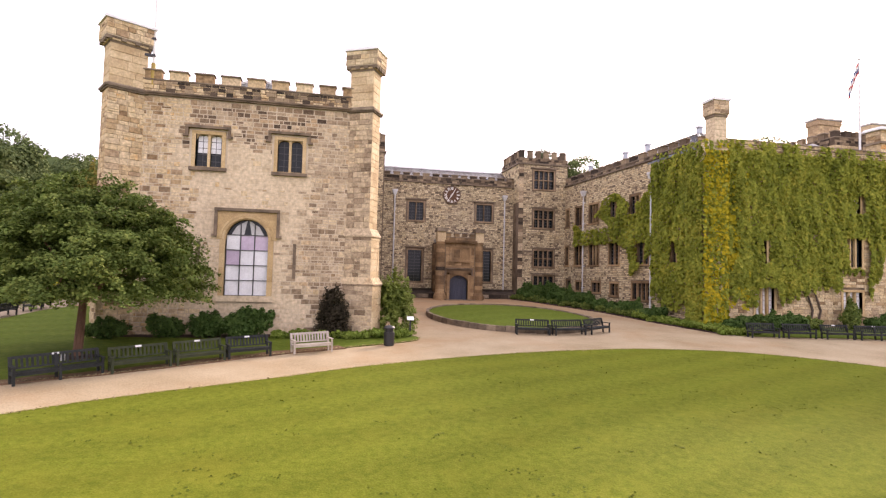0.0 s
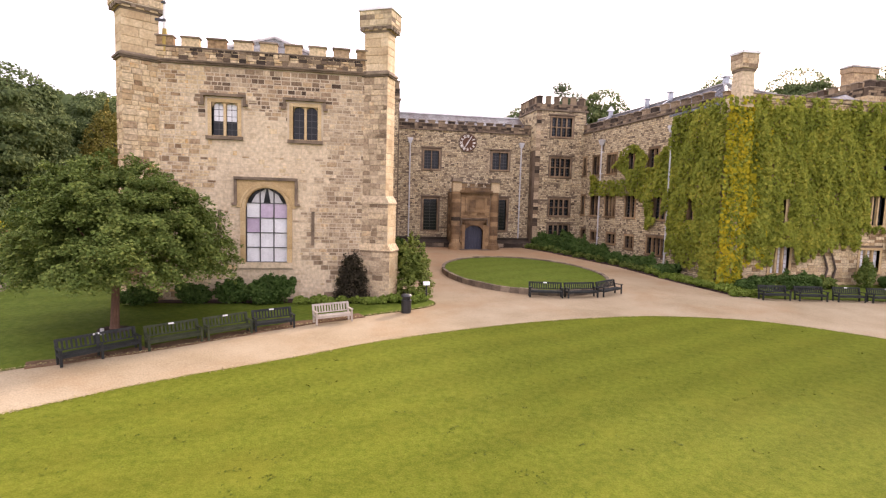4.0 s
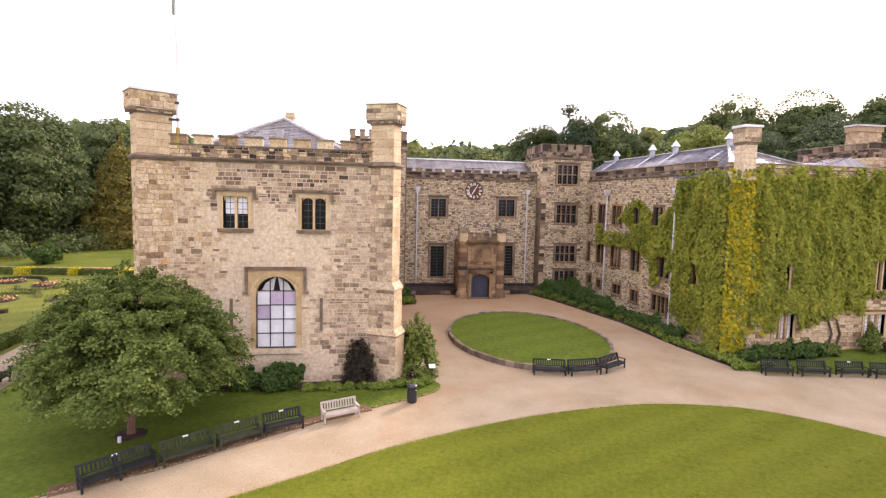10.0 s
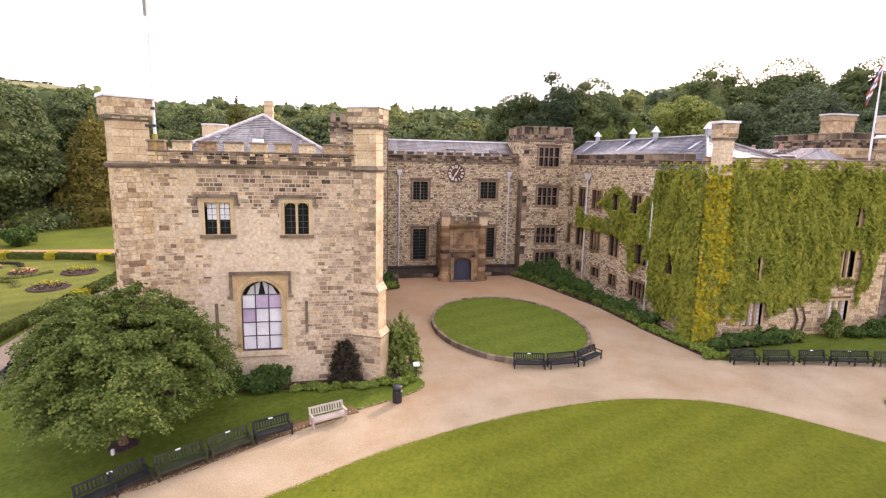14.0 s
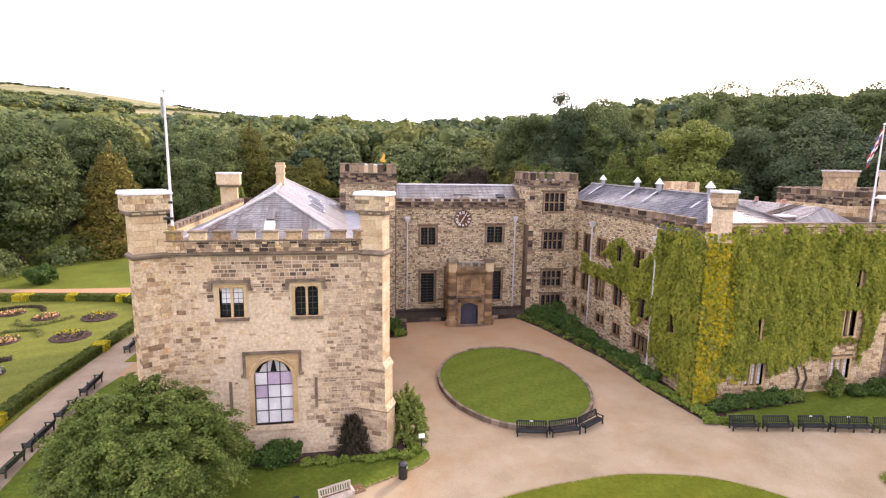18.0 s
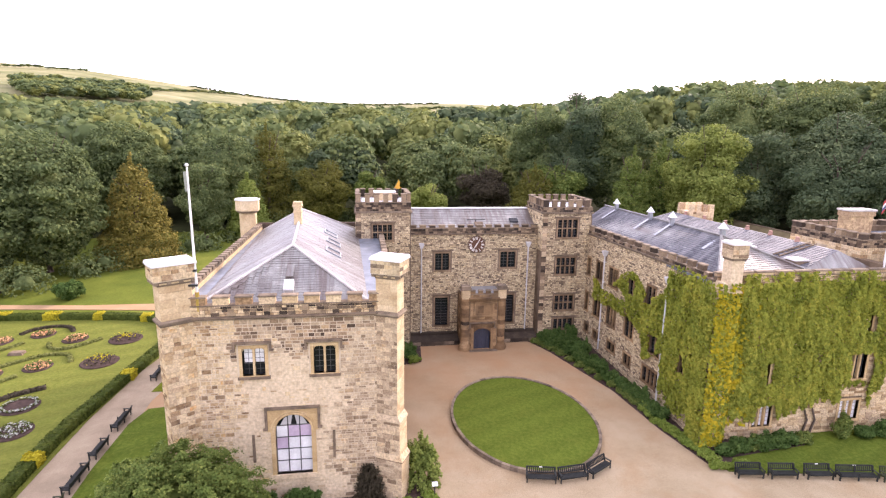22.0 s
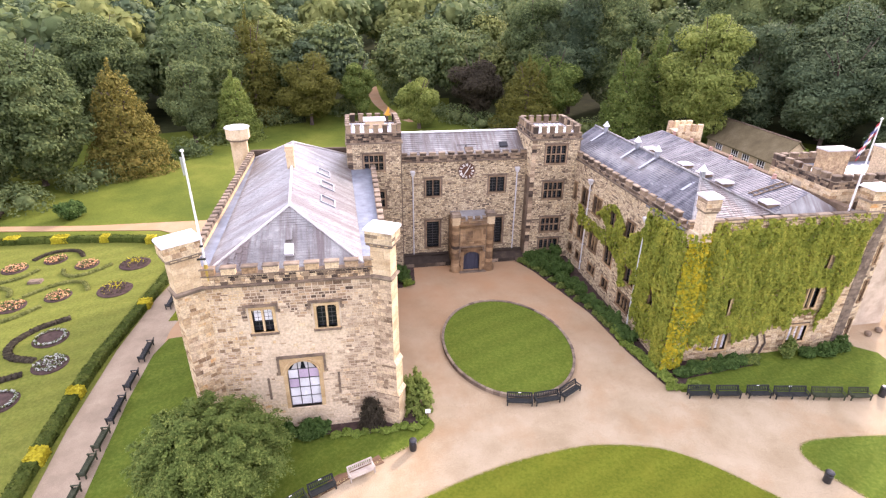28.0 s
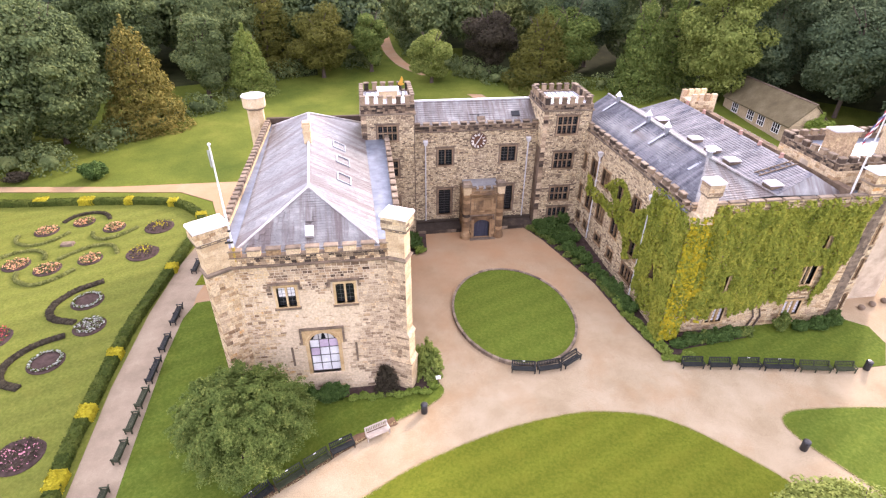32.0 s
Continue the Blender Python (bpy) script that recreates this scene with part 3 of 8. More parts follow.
def mullion_window(F, u0, u1, v0, v1, lights, rows, parent, frame_mat, depth=0.22, arched=False, blind=0, name="window", bar=0.055, edge=0.16, lead="leading"):
    """A stone-mullioned window: surround, mullions, a pane with leading for each light."""
    b = Build()
    t = edge
    F.box(b, u0 - t, u1 + t, v1, v1 + t, -depth - 0.1, 0.035)
    win = part(name, b, frame_mat, parent)
    for nm, a, c, e, h, d in (("jamb", u0 - t, u0, v0, v1, 0.035), ("jamb", u1, u1 + t, v0, v1, 0.035), ("sill", u0 - t - 0.05, u1 + t + 0.05, v0 - 0.14, v0, 0.1)):
        jb = Build()
        F.box(jb, a, c, e, h, -depth - 0.1, d)
        sub(nm, jb, frame_mat, win)
    w = (u1 - u0) / lights
    for i in range(1, lights):
        mb = Build()
        F.box(mb, u0 + i * w - bar, u0 + i * w + bar, v0, v1, -depth - 0.04, -0.02)
        sub("mullion", mb, frame_mat, win)
    for r in range(1, rows):
        mb = Build()
        v = v0 + (v1 - v0) * r / rows
        F.box(mb, u0, u1, v - bar * 0.9, v + bar * 0.9, -depth - 0.03, -0.03)
        sub("transom", mb, frame_mat, win)
    for i in range(lights):
        pb = Build()
        a, c = u0 + i * w, u0 + (i + 1) * w
        F.box(pb, a, c, v0, v1, -depth - 0.02, -depth)
        sub("pane", pb, M["glass"] if blind < 0.9 else M["blind_sky_white"], win)
        lb = Build()
        n = max(3, round((v1 - v0) / 0.28))
        for k in range(1, n):
            v = v0 + (v1 - v0) * k / n
            F.box(lb, a + 0.05, c - 0.05, v - 0.012, v + 0.012, -depth, -depth + 0.012)
        F.box(lb, (a + c) / 2 - 0.012, (a + c) / 2 + 0.012, v0, v1, -depth + 0.001, -depth + 0.013)
        tagged(sub("leading", lb, M[lead], win), kind="stuff")
        if arched:
            ab = Build()
            m, rr = (a + c) / 2, (c - a) / 2 - 0.03
            for s in (-1, 1):
                pts = [F.p(m + s * rr, v1, 0), *[F.p(m + s * rr * math.cos(x), v1 - rr * 0.8 + rr * 0.8 * math.sin(x), 0) for x in np.linspace(0, math.pi / 2, 6)]]
                pts2 = [p - F.n * 0.16 for p in pts]
                pts = [p - F.n * 0.05 for p in pts]
                ab.add(pts + pts2, [tuple(range(7)), *[(i, (i + 1) % 7, 7 + (i + 1) % 7, 7 + i) for i in range(7)]])
            sub("arch_head", ab, frame_mat, win)
        if 0 < blind < 0.9:
            bb = Build()
            F.box(bb, a + 0.07, c - 0.07, v1 - (v1 - v0) * blind, v1 - 0.02, -depth - 0.001, -depth + 0.006)
            sub("blind", bb, M["blind_sky_white"], win)
    return win


def sub(name, b, mat, parent, label=""):
    ob = new(name, b.mesh(name, mat))
    ob.parent = parent
    return tagged(ob, label)


def hood(F, u0, u1, v, drop, parent, t=0.12):
    b = Build()
    F.box(b, u0, u1, v - t, v, 0.0, 0.16)
    F.box(b, u0, u0 + t, v - drop, v - t, 0.0, 0.13)
    F.box(b, u1 - t, u1, v - drop, v - t, 0.0, 0.13)
    F.box(b, u0 - 0.1, u0 + t, v - drop - 0.1, v - drop, 0.0, 0.14)
    F.box(b, u1 - t, u1 + 0.1, v - drop - 0.1, v - drop, 0.0, 0.14)
    return part("hood_mould", b, M["hood"], parent)


def octagon(cx, cy, a):
    """An octagon with a face to each side of the world; a is half its width."""
    k = a * math.tan(math.pi / 8)
    return [(cx + x, cy + y) for x, y in ((a, -k), (a, k), (k, a), (-k, a), (-a, k), (-a, -k), (-k, -a), (k, -a))]


def rect(x0, x1, y0, y1):
    return [(x0, y0), (x1, y0), (x1, y1), (x0, y1)]


def roof_slates(b_rows, corners, parent, rng, course=0.26, width=0.34, own=0, thick=0.02, mat=None):
    """Slates in courses on a four-cornered slope: eave left, eave right, ridge right, ridge left."""
    a, c, d, e = [Vector(p) for p in corners]
    nrm = (c - a).cross(e - a).normalized()
    if nrm.z < 0:
        nrm = -nrm
    length = max((e - a).length, (d - c).length)
    n = max(1, int(length / course))
    unit = Build().add([(0, 0, 0), (1, 0, 0), (1, 1, 0), (0, 1, 0), (0, 0, 1), (1, 0, 1), (1, 1, 0.2), (0, 1, 0.2)], [(4, 5, 6, 7), (0, 1, 5, 4), (1, 2, 6, 5), (3, 0, 4, 7)]).mesh("slate", mat or M["slate"])
    rest, made = Build(), 0
    for k in range(n):
        l0, r0 = a.lerp(e, k / n), c.lerp(d, k / n)
        l1, r1 = a.lerp(e, min(1, (k + 1.25) / n)), c.lerp(d, min(1, (k + 1.25) / n))
        w = (r0 - l0).length
        if w < 0.15:
            continue
        m = max(1, round(w / width))
        cuts = [0.0] + [min(1, max(0, (i + (0.5 if k % 2 else 0.0) + rng.uniform(-0.06, 0.06)) / m)) for i in range(1, m)] + [1.0]
        for s, t in zip(cuts, cuts[1:]):
            if t - s < 0.002:
                continue
            up = nrm * (0.012 + rng.uniform(0, 0.012))
            p0, p1, p2, p3 = l0.lerp(r0, s + 0.006 / w), l0.lerp(r0, t - 0.006 / w), l1.lerp(r1, t - 0.006 / w), l1.lerp(r1, s + 0.006 / w)
            if made < own:
                x, y = p1 - p0, (p3 - p0)
                ob = new("slate", unit)
                ob.parent = parent
                ob.matrix_parent_inverse = Matrix.Translation(-parent.location)
                z = nrm * (thick + rng.uniform(0, 0.01))
                ob.matrix_basis = Matrix(((x.x, y.x, z.x, p0.x), (x.y, y.y, z.y, p0.y), (x.z, y.z, z.z, p0.z), (0, 0, 0, 1)))
                made += 1
            else:
                rest.add([p0, p1, p2, p3, p0 + up + nrm * thick, p1 + up + nrm * thick, p2 + nrm * 0.006, p3 + nrm * 0.006], [(4, 5, 6, 7), (0, 1, 5, 4), (1, 2, 6, 5), (3, 0, 4, 7)])
    if rest.v:
        tagged(part("slating", rest, mat or M["slate"], parent), kind="stuff")

# ---------------------------------------------------------------- the hall: front wing
rng = np.random.default_rng(11)
wing = thing("hall_wing", "buff rubble-stone hall wing with corner turrets and battlements", "building", (5.8, 12, 0), kind="")
FF = Face((0, 0, 0), (1, 0, 0), (0, -1, 0))
W1, W2, WA = (3.55, 4.67, 7.46, 8.95), (7.12, 8.24, 7.44, 8.95), (5.0, 6.86, 1.66, 5.15)
SLIT1, SLIT2 = (3.8, 3.94, 2.5, 4.1), (7.98, 8.12, 2.5, 4.1)
holes_in = [W1, W2, WA]
SUR = [(3.3, 4.92, 7.25, 9.2), (6.87, 8.49, 7.25, 9.2), (4.74, 7.12, 1.4, 5.55)]
b = Build()
wall_slab(b, FF, 1.2, 10.5, -1.0, 10.55, holes_in, 0.7)
front_wall = part("wall", b, M["mortar"], wing)
b = Build()
FF.box(b, 1.25, 10.45, -0.6, 10.5, -0.01, 0.004)
zones = {"stone": [], "stone_rust": [], "stone_pale": [], "stone_squared": []}
for u, v, w, h in courses(1.25, 10.45, -0.6, 10.5, SUR, 0.1, 0.27, 0.14, 0.46, rng):
    a, wob = u + w / 2, rng.normal(0, 0.3)
    if a < 3.1 + 0.5 * math.sin(v * 1.3) + wob:
        k = "stone"
    elif v > 8.6 + 0.35 * math.sin(a * 1.7) + wob * 0.6 and 2.9 < a < 9.2:
        k = "stone_squared" if rng.random() < 0.72 else "stone_rust"
    elif a > 8.2 + 0.5 * math.sin(v * 1.1 + 1) + wob:
        k = "stone_rust"
    else:
        k = "stone_pale" if rng.random() < 0.96 else "stone"
    if rng.random() < 0.025:
        k = "stone"
    zones[k].append((u, v, w, h))
for k, jt, own, pr_ in (("stone", 0.026, 120, (0.005, 0.02)), ("stone_pale", 0.005, 150, (0.004, 0.009)), ("stone_rust", 0.026, 100, (0.005, 0.017)), ("stone_squared", 0.034, 60, (0.005, 0.016))):
    lay_stones(FF, zones[k], M[k], front_wall, rng, joint=jt, proud=pr_, own=own, pick=lambda u, v: 1.2 < v < 7.0 or v > 9.2)
b = Build()
wall_slab(b, FF, 1.25, 10.45, -0.6, 10.5, holes_in, 0.006)
for q, p3 in enumerate(b.v):
    b.v[q] = (p3[0], p3[1] - 0.003, p3[2])
tagged(part("bedding", b, M["mortar"], wing), kind="stuff")
b = Build()
wall_slab(b, Face((-0.1, 25.3, 0), (0, -1, 0), (-1, 0, 0)), 0, 24.6, -1, 10.6, [], 0.7)
wall_slab(b, Face((11.6, 0.6, 0), (0, 1, 0), (1, 0, 0)), 0, 20.0, -1, 10.6, [], 0.7)
wall_slab(b, Face((11.6, 25.3, 0), (-1, 0, 0), (0, 1, 0)), 0, 11.7, -1, 10.6, [], 0.7)
part("side_wall", b, M["mortar_dark"], wing)
# string course and battlement
b = Build()
FF.box(b, 1.2, 10.5, 10.55, 10.63, 0.0, 0.12)
FF.box(b, 1.2, 10.5, 10.63, 10.7, 0.0, 0.18)
part("string_course", b, M["hood"], wing)
FP = Face((0, -0.02, 0), (1, 0, 0), (0, -1, 0))
parapet(FP, 1.25, 10.5, 10.7, 11.3, 11.76, 0.74, 0.34, M["stone"], M["coping"], wing, rng, first=0.02)
rows = courses(2.2, 10.3, 10.72, 11.22, [], 0.14, 0.25, 0.2, 0.42, rng)
lay_stones(FP, [r for r in rows if rng.random() < 0.72], M["stone_black"], wing, rng, proud=(0.034, 0.045))
# side battlements
FW = Face((-0.02, 24.9, 0), (0, -1, 0), (-1, 0, 0))
b = Build()
FW.box(b, 0, 24, 10.6, 11.2, -0.4, 0)
part("parapet", b, M["stone"], wing)
for i in range(33):
    b = Build()
    u = 0.3 + i * 0.72
    FW.box(b, u, u + 0.42, 11.2, 11.5, -0.42, 0.04)
    FW.box(b, u + 0.42, u + 0.72, 11.2, 11.28, -0.42, 0.04)
    part("coping", b, M["coping"], wing)
FE = Face((11.5, 0.9, 0), (0, 1, 0), (1, 0, 0))
parapet(FE, 0.2, 18.5, 10.6, 11.1, 11.35, 0.7, 0.45, M["stone_black"], M["coping"], wing, rng)
b = Build()
b.box(0, 9.2, 24.9, 25.3, 10.6, 11.5)
part("parapet", b, M["stone_black"], wing)
# upper windows
for (u0, u1, v0, v1), bl in ((W1, 0.55), (W2, 0.0)):
    mullion_window(FF, u0, u1, v0, v1, 2, 1, wing, M["ashlar_gold"], depth=0.2, arched=True, blind=bl)
    b = Build()
    FF.box(b, u0 - 0.24, u1 + 0.24, v0 - 0.17, v0 - 0.02, 0.02, 0.14)
    part("window_sill", b, M["hood"], wing)
    hood(FF, u0 - 0.44, u1 + 0.36, v1 + 0.38, 0.42, wing)
# great window with an arched head
u0, u1, v0, v1 = WA
um, rad, vs = (u0 + u1) / 2, (u1 - u0) / 2, 5.15 - (u1 - u0) / 2
b = Build()
FF.box(b, 4.62, 7.24, 5.15, 5.5, -0.3, 0.04)
for s in (-1, 1):
    arc = [(um + s * rad * math.cos(x), vs + rad * math.sin(x)) for x in np.linspace(0, math.pi / 2, 12)]
    out = [*arc, (um, 5.15), (um + s * (rad + 0.38), 5.15), (um + s * (rad + 0.38), vs)]
    n = len(out)
    b.add([FF.p(*q, 0.04) for q in out] + [FF.p(*q, -0.3) for q in out], [tuple(range(n)), tuple(range(2 * n - 1, n - 1, -1)), *[(i, (i + 1) % n, n + (i + 1) % n, n + i) for i in range(n)]])
arch_win = part("window", b, M["ashlar_gold"], wing, "arched window surround of pale dressed sandstone")
for ja, jc in ((4.76, u0), (u1, 7.1)):
    v = 1.66
    while v < vs - 0.02:
        h = 0.64 if vs - v > 0.9 else vs - v
        jb = Build()
        FF.box(jb, ja, jc, v + 0.002, v + h - 0.002, -0.3, 0.05)
        sub("jamb_block", jb, M["ashlar_gold"], arch_win)
        v += h
sb0 = Build()
FF.box(sb0, 4.7, 7.16, 1.4, 1.66, -0.3, 0.1)
sub("sill", sb0, M["stone_pale"], arch_win)
arch = [(rad + 0.1, 0.05, 0.11), (rad + 0.22, 0.05, 0.08)]
ring = Build()
for r, d0, d1 in arch:
    for k in range(16):
        x0, x1 = math.pi * k / 16, math.pi * (k + 1) / 16
        q = [(um + rr * math.cos(x), vs + rr * math.sin(x)) for rr in (r - 0.045, r + 0.045) for x in (x0, x1)]
        ring.add([FF.p(*p, d) for d in (0.03, d1) for p in q], [(4, 5, 7, 6), (0, 1, 5, 4), (2, 6, 7, 3), (0, 4, 6, 2), (1, 3, 7, 5)])
sub("arch_moulding", ring, M["ashlar_gold"], arch_win)
hood(FF, 4.5, 7.34, 5.64, 1.2, wing, 0.13)
tint = {(0, 2): "l", (1, 3): "l", (2, 3): "l", (1, 1): "w"}
for i in range(3):
    for j in range(4):
        pb = Build()
        a, c = u0 + (u1 - u0) * i / 3, u0 + (u1 - u0) * (i + 1) / 3
        e, g = v0 + (vs + 0.22 - v0) * j / 4, v0 + (vs + 0.22 - v0) * (j + 1) / 4
        FF.box(pb, a + 0.02, c - 0.02, e + 0.02, g - 0.02, -0.24, -0.22)
        # the sky mirrored in the glass is put into the pale pane colour
        sub("pane", pb, M["blind_lilac"] if tint.get((i, j)) == "l" else M["blind_sky_white"], arch_win)
fan = Build()
FF.box(fan, u0, u1, vs + 0.2, v1, -0.25, -0.23)
sub("fanlight", fan, M["glass"], arch_win)
curtain = Build()
for s in (-1, 1):
    curtain.add([FF.p(um + s * 0.16, vs + 0.24, -0.215), FF.p(um + s * 0.16 + s * 0.55, vs + 0.24, -0.215), FF.p(um + s * 0.5, vs + 0.62, -0.215), FF.p(um + s * 0.04, vs + 0.9, -0.215)], [(0, 1, 2, 3)])
sub("curtain", curtain, M["grey_pipe"], arch_win)
bars = Build()
for i in range(4):
    a = u0 + (u1 - u0) * i / 3
    FF.box(bars, a - 0.025, a + 0.025, v0, v1 - 0.03, -0.23, -0.18)
for j in range(5):
    e = v0 + (vs + 0.22 - v0) * j / 4
    FF.box(bars, u0, u1, e - 0.02, e + 0.02, -0.23, -0.185)
sub("glazing_bar", bars, M["leading"], arch_win)
for s0, s1, q0, q1 in (SLIT1, SLIT2):
    b = Build()
    FF.box(b, s0, s1, q0, q1, 0.0, 0.055)
    part("iron_strap", b, M["hood"], wing)
# diagonal corner piers that end in corbelled turret heads


def turned(cx, cy, w, d, deg):
    """A rectangle turned about its middle, counter-clockwise outline."""
    c, q = math.cos(radians(deg)), math.sin(radians(deg))
    return [(cx + x * c - y * q, cy + x * q + y * c) for x, y in ((-w / 2, -d / 2), (w / 2, -d / 2), (w / 2, d / 2), (-w / 2, d / 2))]


def faces_of(poly, back=0.02):
    """A wall frame and its length for each side of an outline."""
    for i, (x, y) in enumerate(poly):
        p, q = Vector((x, y, 0)), Vector((*poly[(i + 1) % len(poly)], 0))
        e = (q - p).normalized()
        nn = Vector((e.y, -e.x, 0))
        yield Face(p - nn * back, e, nn), (q - p).length, nn


for cx, cy, deg, w, d, stages in ((0.5, 0.05, 33, 1.5, 1.0, ((-1, 10.5, 1.5, 1.02, 0.0),)), (11.1, 0.15, -27, 1.2, 0.92, ((-1, 2.25, 1.5, 1.1, 0.15), (2.65, 4.55, 1.36, 1.02, 0.08), (4.95, 10.5, 1.22, 0.94, 0.0)))):
    ux, uy = math.cos(radians(deg)), math.sin(radians(deg))
    tur = part("turret", Build().prism(turned(cx, cy, w * 0.9, d * 0.9, deg), -1, 13.3), M["mortar"], wing)
    for n, (z0, z1, sw, sd, off) in enumerate(stages):
        pts = turned(cx + ux * off, cy + uy * off, sw, sd, deg)
        for k, (F, ln, nn) in enumerate(faces_of(pts)):
            if nn.y > 0.6:
                continue
            fb = Build()
            F.box(fb, 0.02, ln - 0.02, z0, z1, -0.25, 0)
            sub("core", fb, M["mortar"], tur)
            side = k == 1 and deg < 0
            lay_stones(F, courses(0, ln, max(z0, -0.6), z1, [], 0.16 if not side else 0.22, 0.3 if not side else 0.36, 0.22, 0.5 if not side else 0.8, rng), M["stone"] if deg > 0 else (M["ashlar"] if side else M["stone_rust"]), tur, rng, joint=0.014 if not side else 0.006, proud=(0.019, 0.027))
        if n + 1 < len(stages):
            z2, w2, d2, off2 = stages[n + 1][0], stages[n + 1][2], stages[n + 1][3], stages[n + 1][4]
            lo, hi = turned(cx + ux * off, cy + uy * off, sw + 0.1, sd + 0.06, deg), turned(cx + ux * off2, cy + uy * off2, w2 + 0.02, d2 + 0.02, deg)
            nb = Build().prism(lo, z1, z1 + 0.07)
            nb.add([(x, y, z1 + 0.07) for x, y in lo] + [(x, y, z2) for x, y in hi], [(i, (i + 1) % 4, 4 + (i + 1) % 4, 4 + i) for i in range(4)])
            sub("weathering", nb, M["stone_rust"], tur)
    nb = Build().prism(turned(cx, cy, w + 0.16, d + 0.16, deg), 10.5, 10.58).prism(turned(cx, cy, w + 0.26, d + 0.26, deg), 10.58, 10.68).prism(turned(cx, cy, w + 0.2, d + 0.2, deg), 10.68, 10.76, top=0.9)
    sub("string_course", nb, M["coping"], tur)
    for F, ln, nn in faces_of(turned(cx, cy, w, d, deg)):
        lay_stones(F, courses(0, ln, 10.76, 12.62, [], 0.3, 0.42, 0.5, 1.1, rng), M["ashlar"], tur, rng, joint=0.004, proud=(0.019, 0.023))
    cw_, cd_ = w + 0.42, d + 0.3
    for i in range(3):
        sub("corbel", Build().prism(turned(cx, cy, w + 0.05 + 0.13 * i, d + 0.05 + 0.09 * i, deg), 12.5 + 0.09 * i, 12.6 + 0.09 * i), M["coping"] if i != 1 else M["ashlar"], tur)
    for F, ln, nn in faces_of(turned(cx, cy, cw_, cd_, deg)):
        for q in range(4):
            kb = Build()
            u = 0.05 + (ln - 0.3) * q / 3
            F.box(kb, u, u + 0.2, 12.6, 12.8, -0.15, 0.0)
            sub("corbel", kb, M["coping"], tur)
        lay_stones(F, courses(0, ln, 12.78, 13.48, [], 0.18, 0.3, 0.25, 0.55, rng), M["stone_dark"] if cx > 5 else M["stone"], tur, rng, proud=(0.02, 0.035))
    sub("head", Build().prism(turned(cx, cy, cw_ - 0.03, cd_ - 0.03, deg), 12.75, 13.5), M["mortar"], tur)
    sub("coping", Build().prism(turned(cx, cy, cw_ + 0.12, cd_ + 0.12, deg), 13.48, 13.57).prism(turned(cx, cy, cw_ + 0.12, cd_ + 0.12, deg), 13.57, 13.66, top=0.94), M["cap"], tur)
# slate roof with hips, lead gutters, ridge chimney
gut = Build()
gut.box(0.3, 11.2, 0.3, 25.0, 10.75, 10.9)
gutter = part("gutter", gut, M["lead_dark"], wing)
E1, E2, E3, E4 = (1.25, 1.15, 10.92), (9.95, 1.15, 10.92), (9.2, 24.3, 10.92), (0.6, 24.3, 10.92)
R1, R2 = (5.68, 4.9, 13.3), (4.6, 20.0, 13.42)
core = Build().add([E1, E2, E3, E4, R1, R2], [(0, 1, 4), (1, 2, 5, 4), (2, 3, 5), (3, 0, 4, 5), (3, 2, 1, 0)])
roof = part("roof", core, M["slate"], wing)
roof_slates(None, (E1, E2, R1, R1), roof, rng, own=280)
roof_slates(None, (E2, E3, R2, R1), roof, rng, mat=M["slate_side"])
roof_slates(None, (E4, E1, R1, R2), roof, rng, mat=M["slate_side"])
roof_slates(None, (E3, E4, R2, R2), roof, rng)
for p, q in ((E1, R1), (E2, R1), (R1, R2), (E3, R2), (E4, R2)):
    hb = Build()
    p, q = Vector(p) + UP * 0.05, Vector(q) + UP * 0.05
    n = max(2, int((q - p).length / 0.5))
    for i in range(n):
        hb.tube(p.lerp(q, i / n), p.lerp(q, (i + 0.97) / n), 0.09, 0.085, 6)
    tagged(sub("ridge_capping", hb, M["ridge"], roof), kind="stuff")
for k, (s, t) in enumerate(((0.3, 0.45), (0.47, 0.45), (0.62, 0.5))):
    c = Vector(E2).lerp(Vector(E3), s).lerp(Vector(R1).lerp(Vector(R2), s), t)
    sl, al = (Vector(R1) - Vector((E2[0], R1[1], 10.92))).normalized(), (Vector(E3) - Vector(E2)).normalized()
    nn = al.cross(sl).normalized()
    nn = nn if nn.z > 0 else -nn
    mm = Matrix(((al.x, sl.x, nn.x, c.x), (al.y, sl.y, nn.y, c.y), (al.z, sl.z, nn.z, c.z), (0, 0, 0, 1)))
    fb = Build()
    for x0, x1, y0, y1 in ((-0.7, 0.7, -0.55, -0.47), (-0.7, 0.7, 0.47, 0.55), (-0.7, -0.62, -0.47, 0.47), (0.62, 0.7, -0.47, 0.47)):
        fb.box(x0, x1, y0, y1, 0.0, 0.12, mm)
    s_ob = sub("skylight", fb, M["lead"], roof)
hatch = Build().box(-0.25, 0.25, -0.35, 0.35, 0, 0.28, Matrix.Translation((5.75, 2.05, 11.55)) @ Matrix.Rotation(radians(36), 4, "X"))
sub("roof_vent", hatch, M["cap"], roof)
hatch = Build().box(-0.2, 0.2, -0.4, 0.4, 0, 0.1, Matrix.Translation((5.72, 2.95, 12.2)) @ Matrix.Rotation(radians(36), 4, "X"))
sub("roof_light", hatch, M["slate"], roof)
ch = Build()
ch.box(4.79, 5.33, 12.9, 13.6, 12.9, 14.1)
ch.box(4.75, 5.37, 12.86, 13.64, 14.1, 14.2)
ch.box(4.79, 5.33, 12.9, 13.6, 14.2, 14.55)
ch.box(4.73, 5.39, 12.84, 13.66, 14.55, 14.72)
ch.box(4.77, 5.35, 12.88, 13.62, 14.72, 14.9)
part("chimney", ch, M["ashlar"], wing)
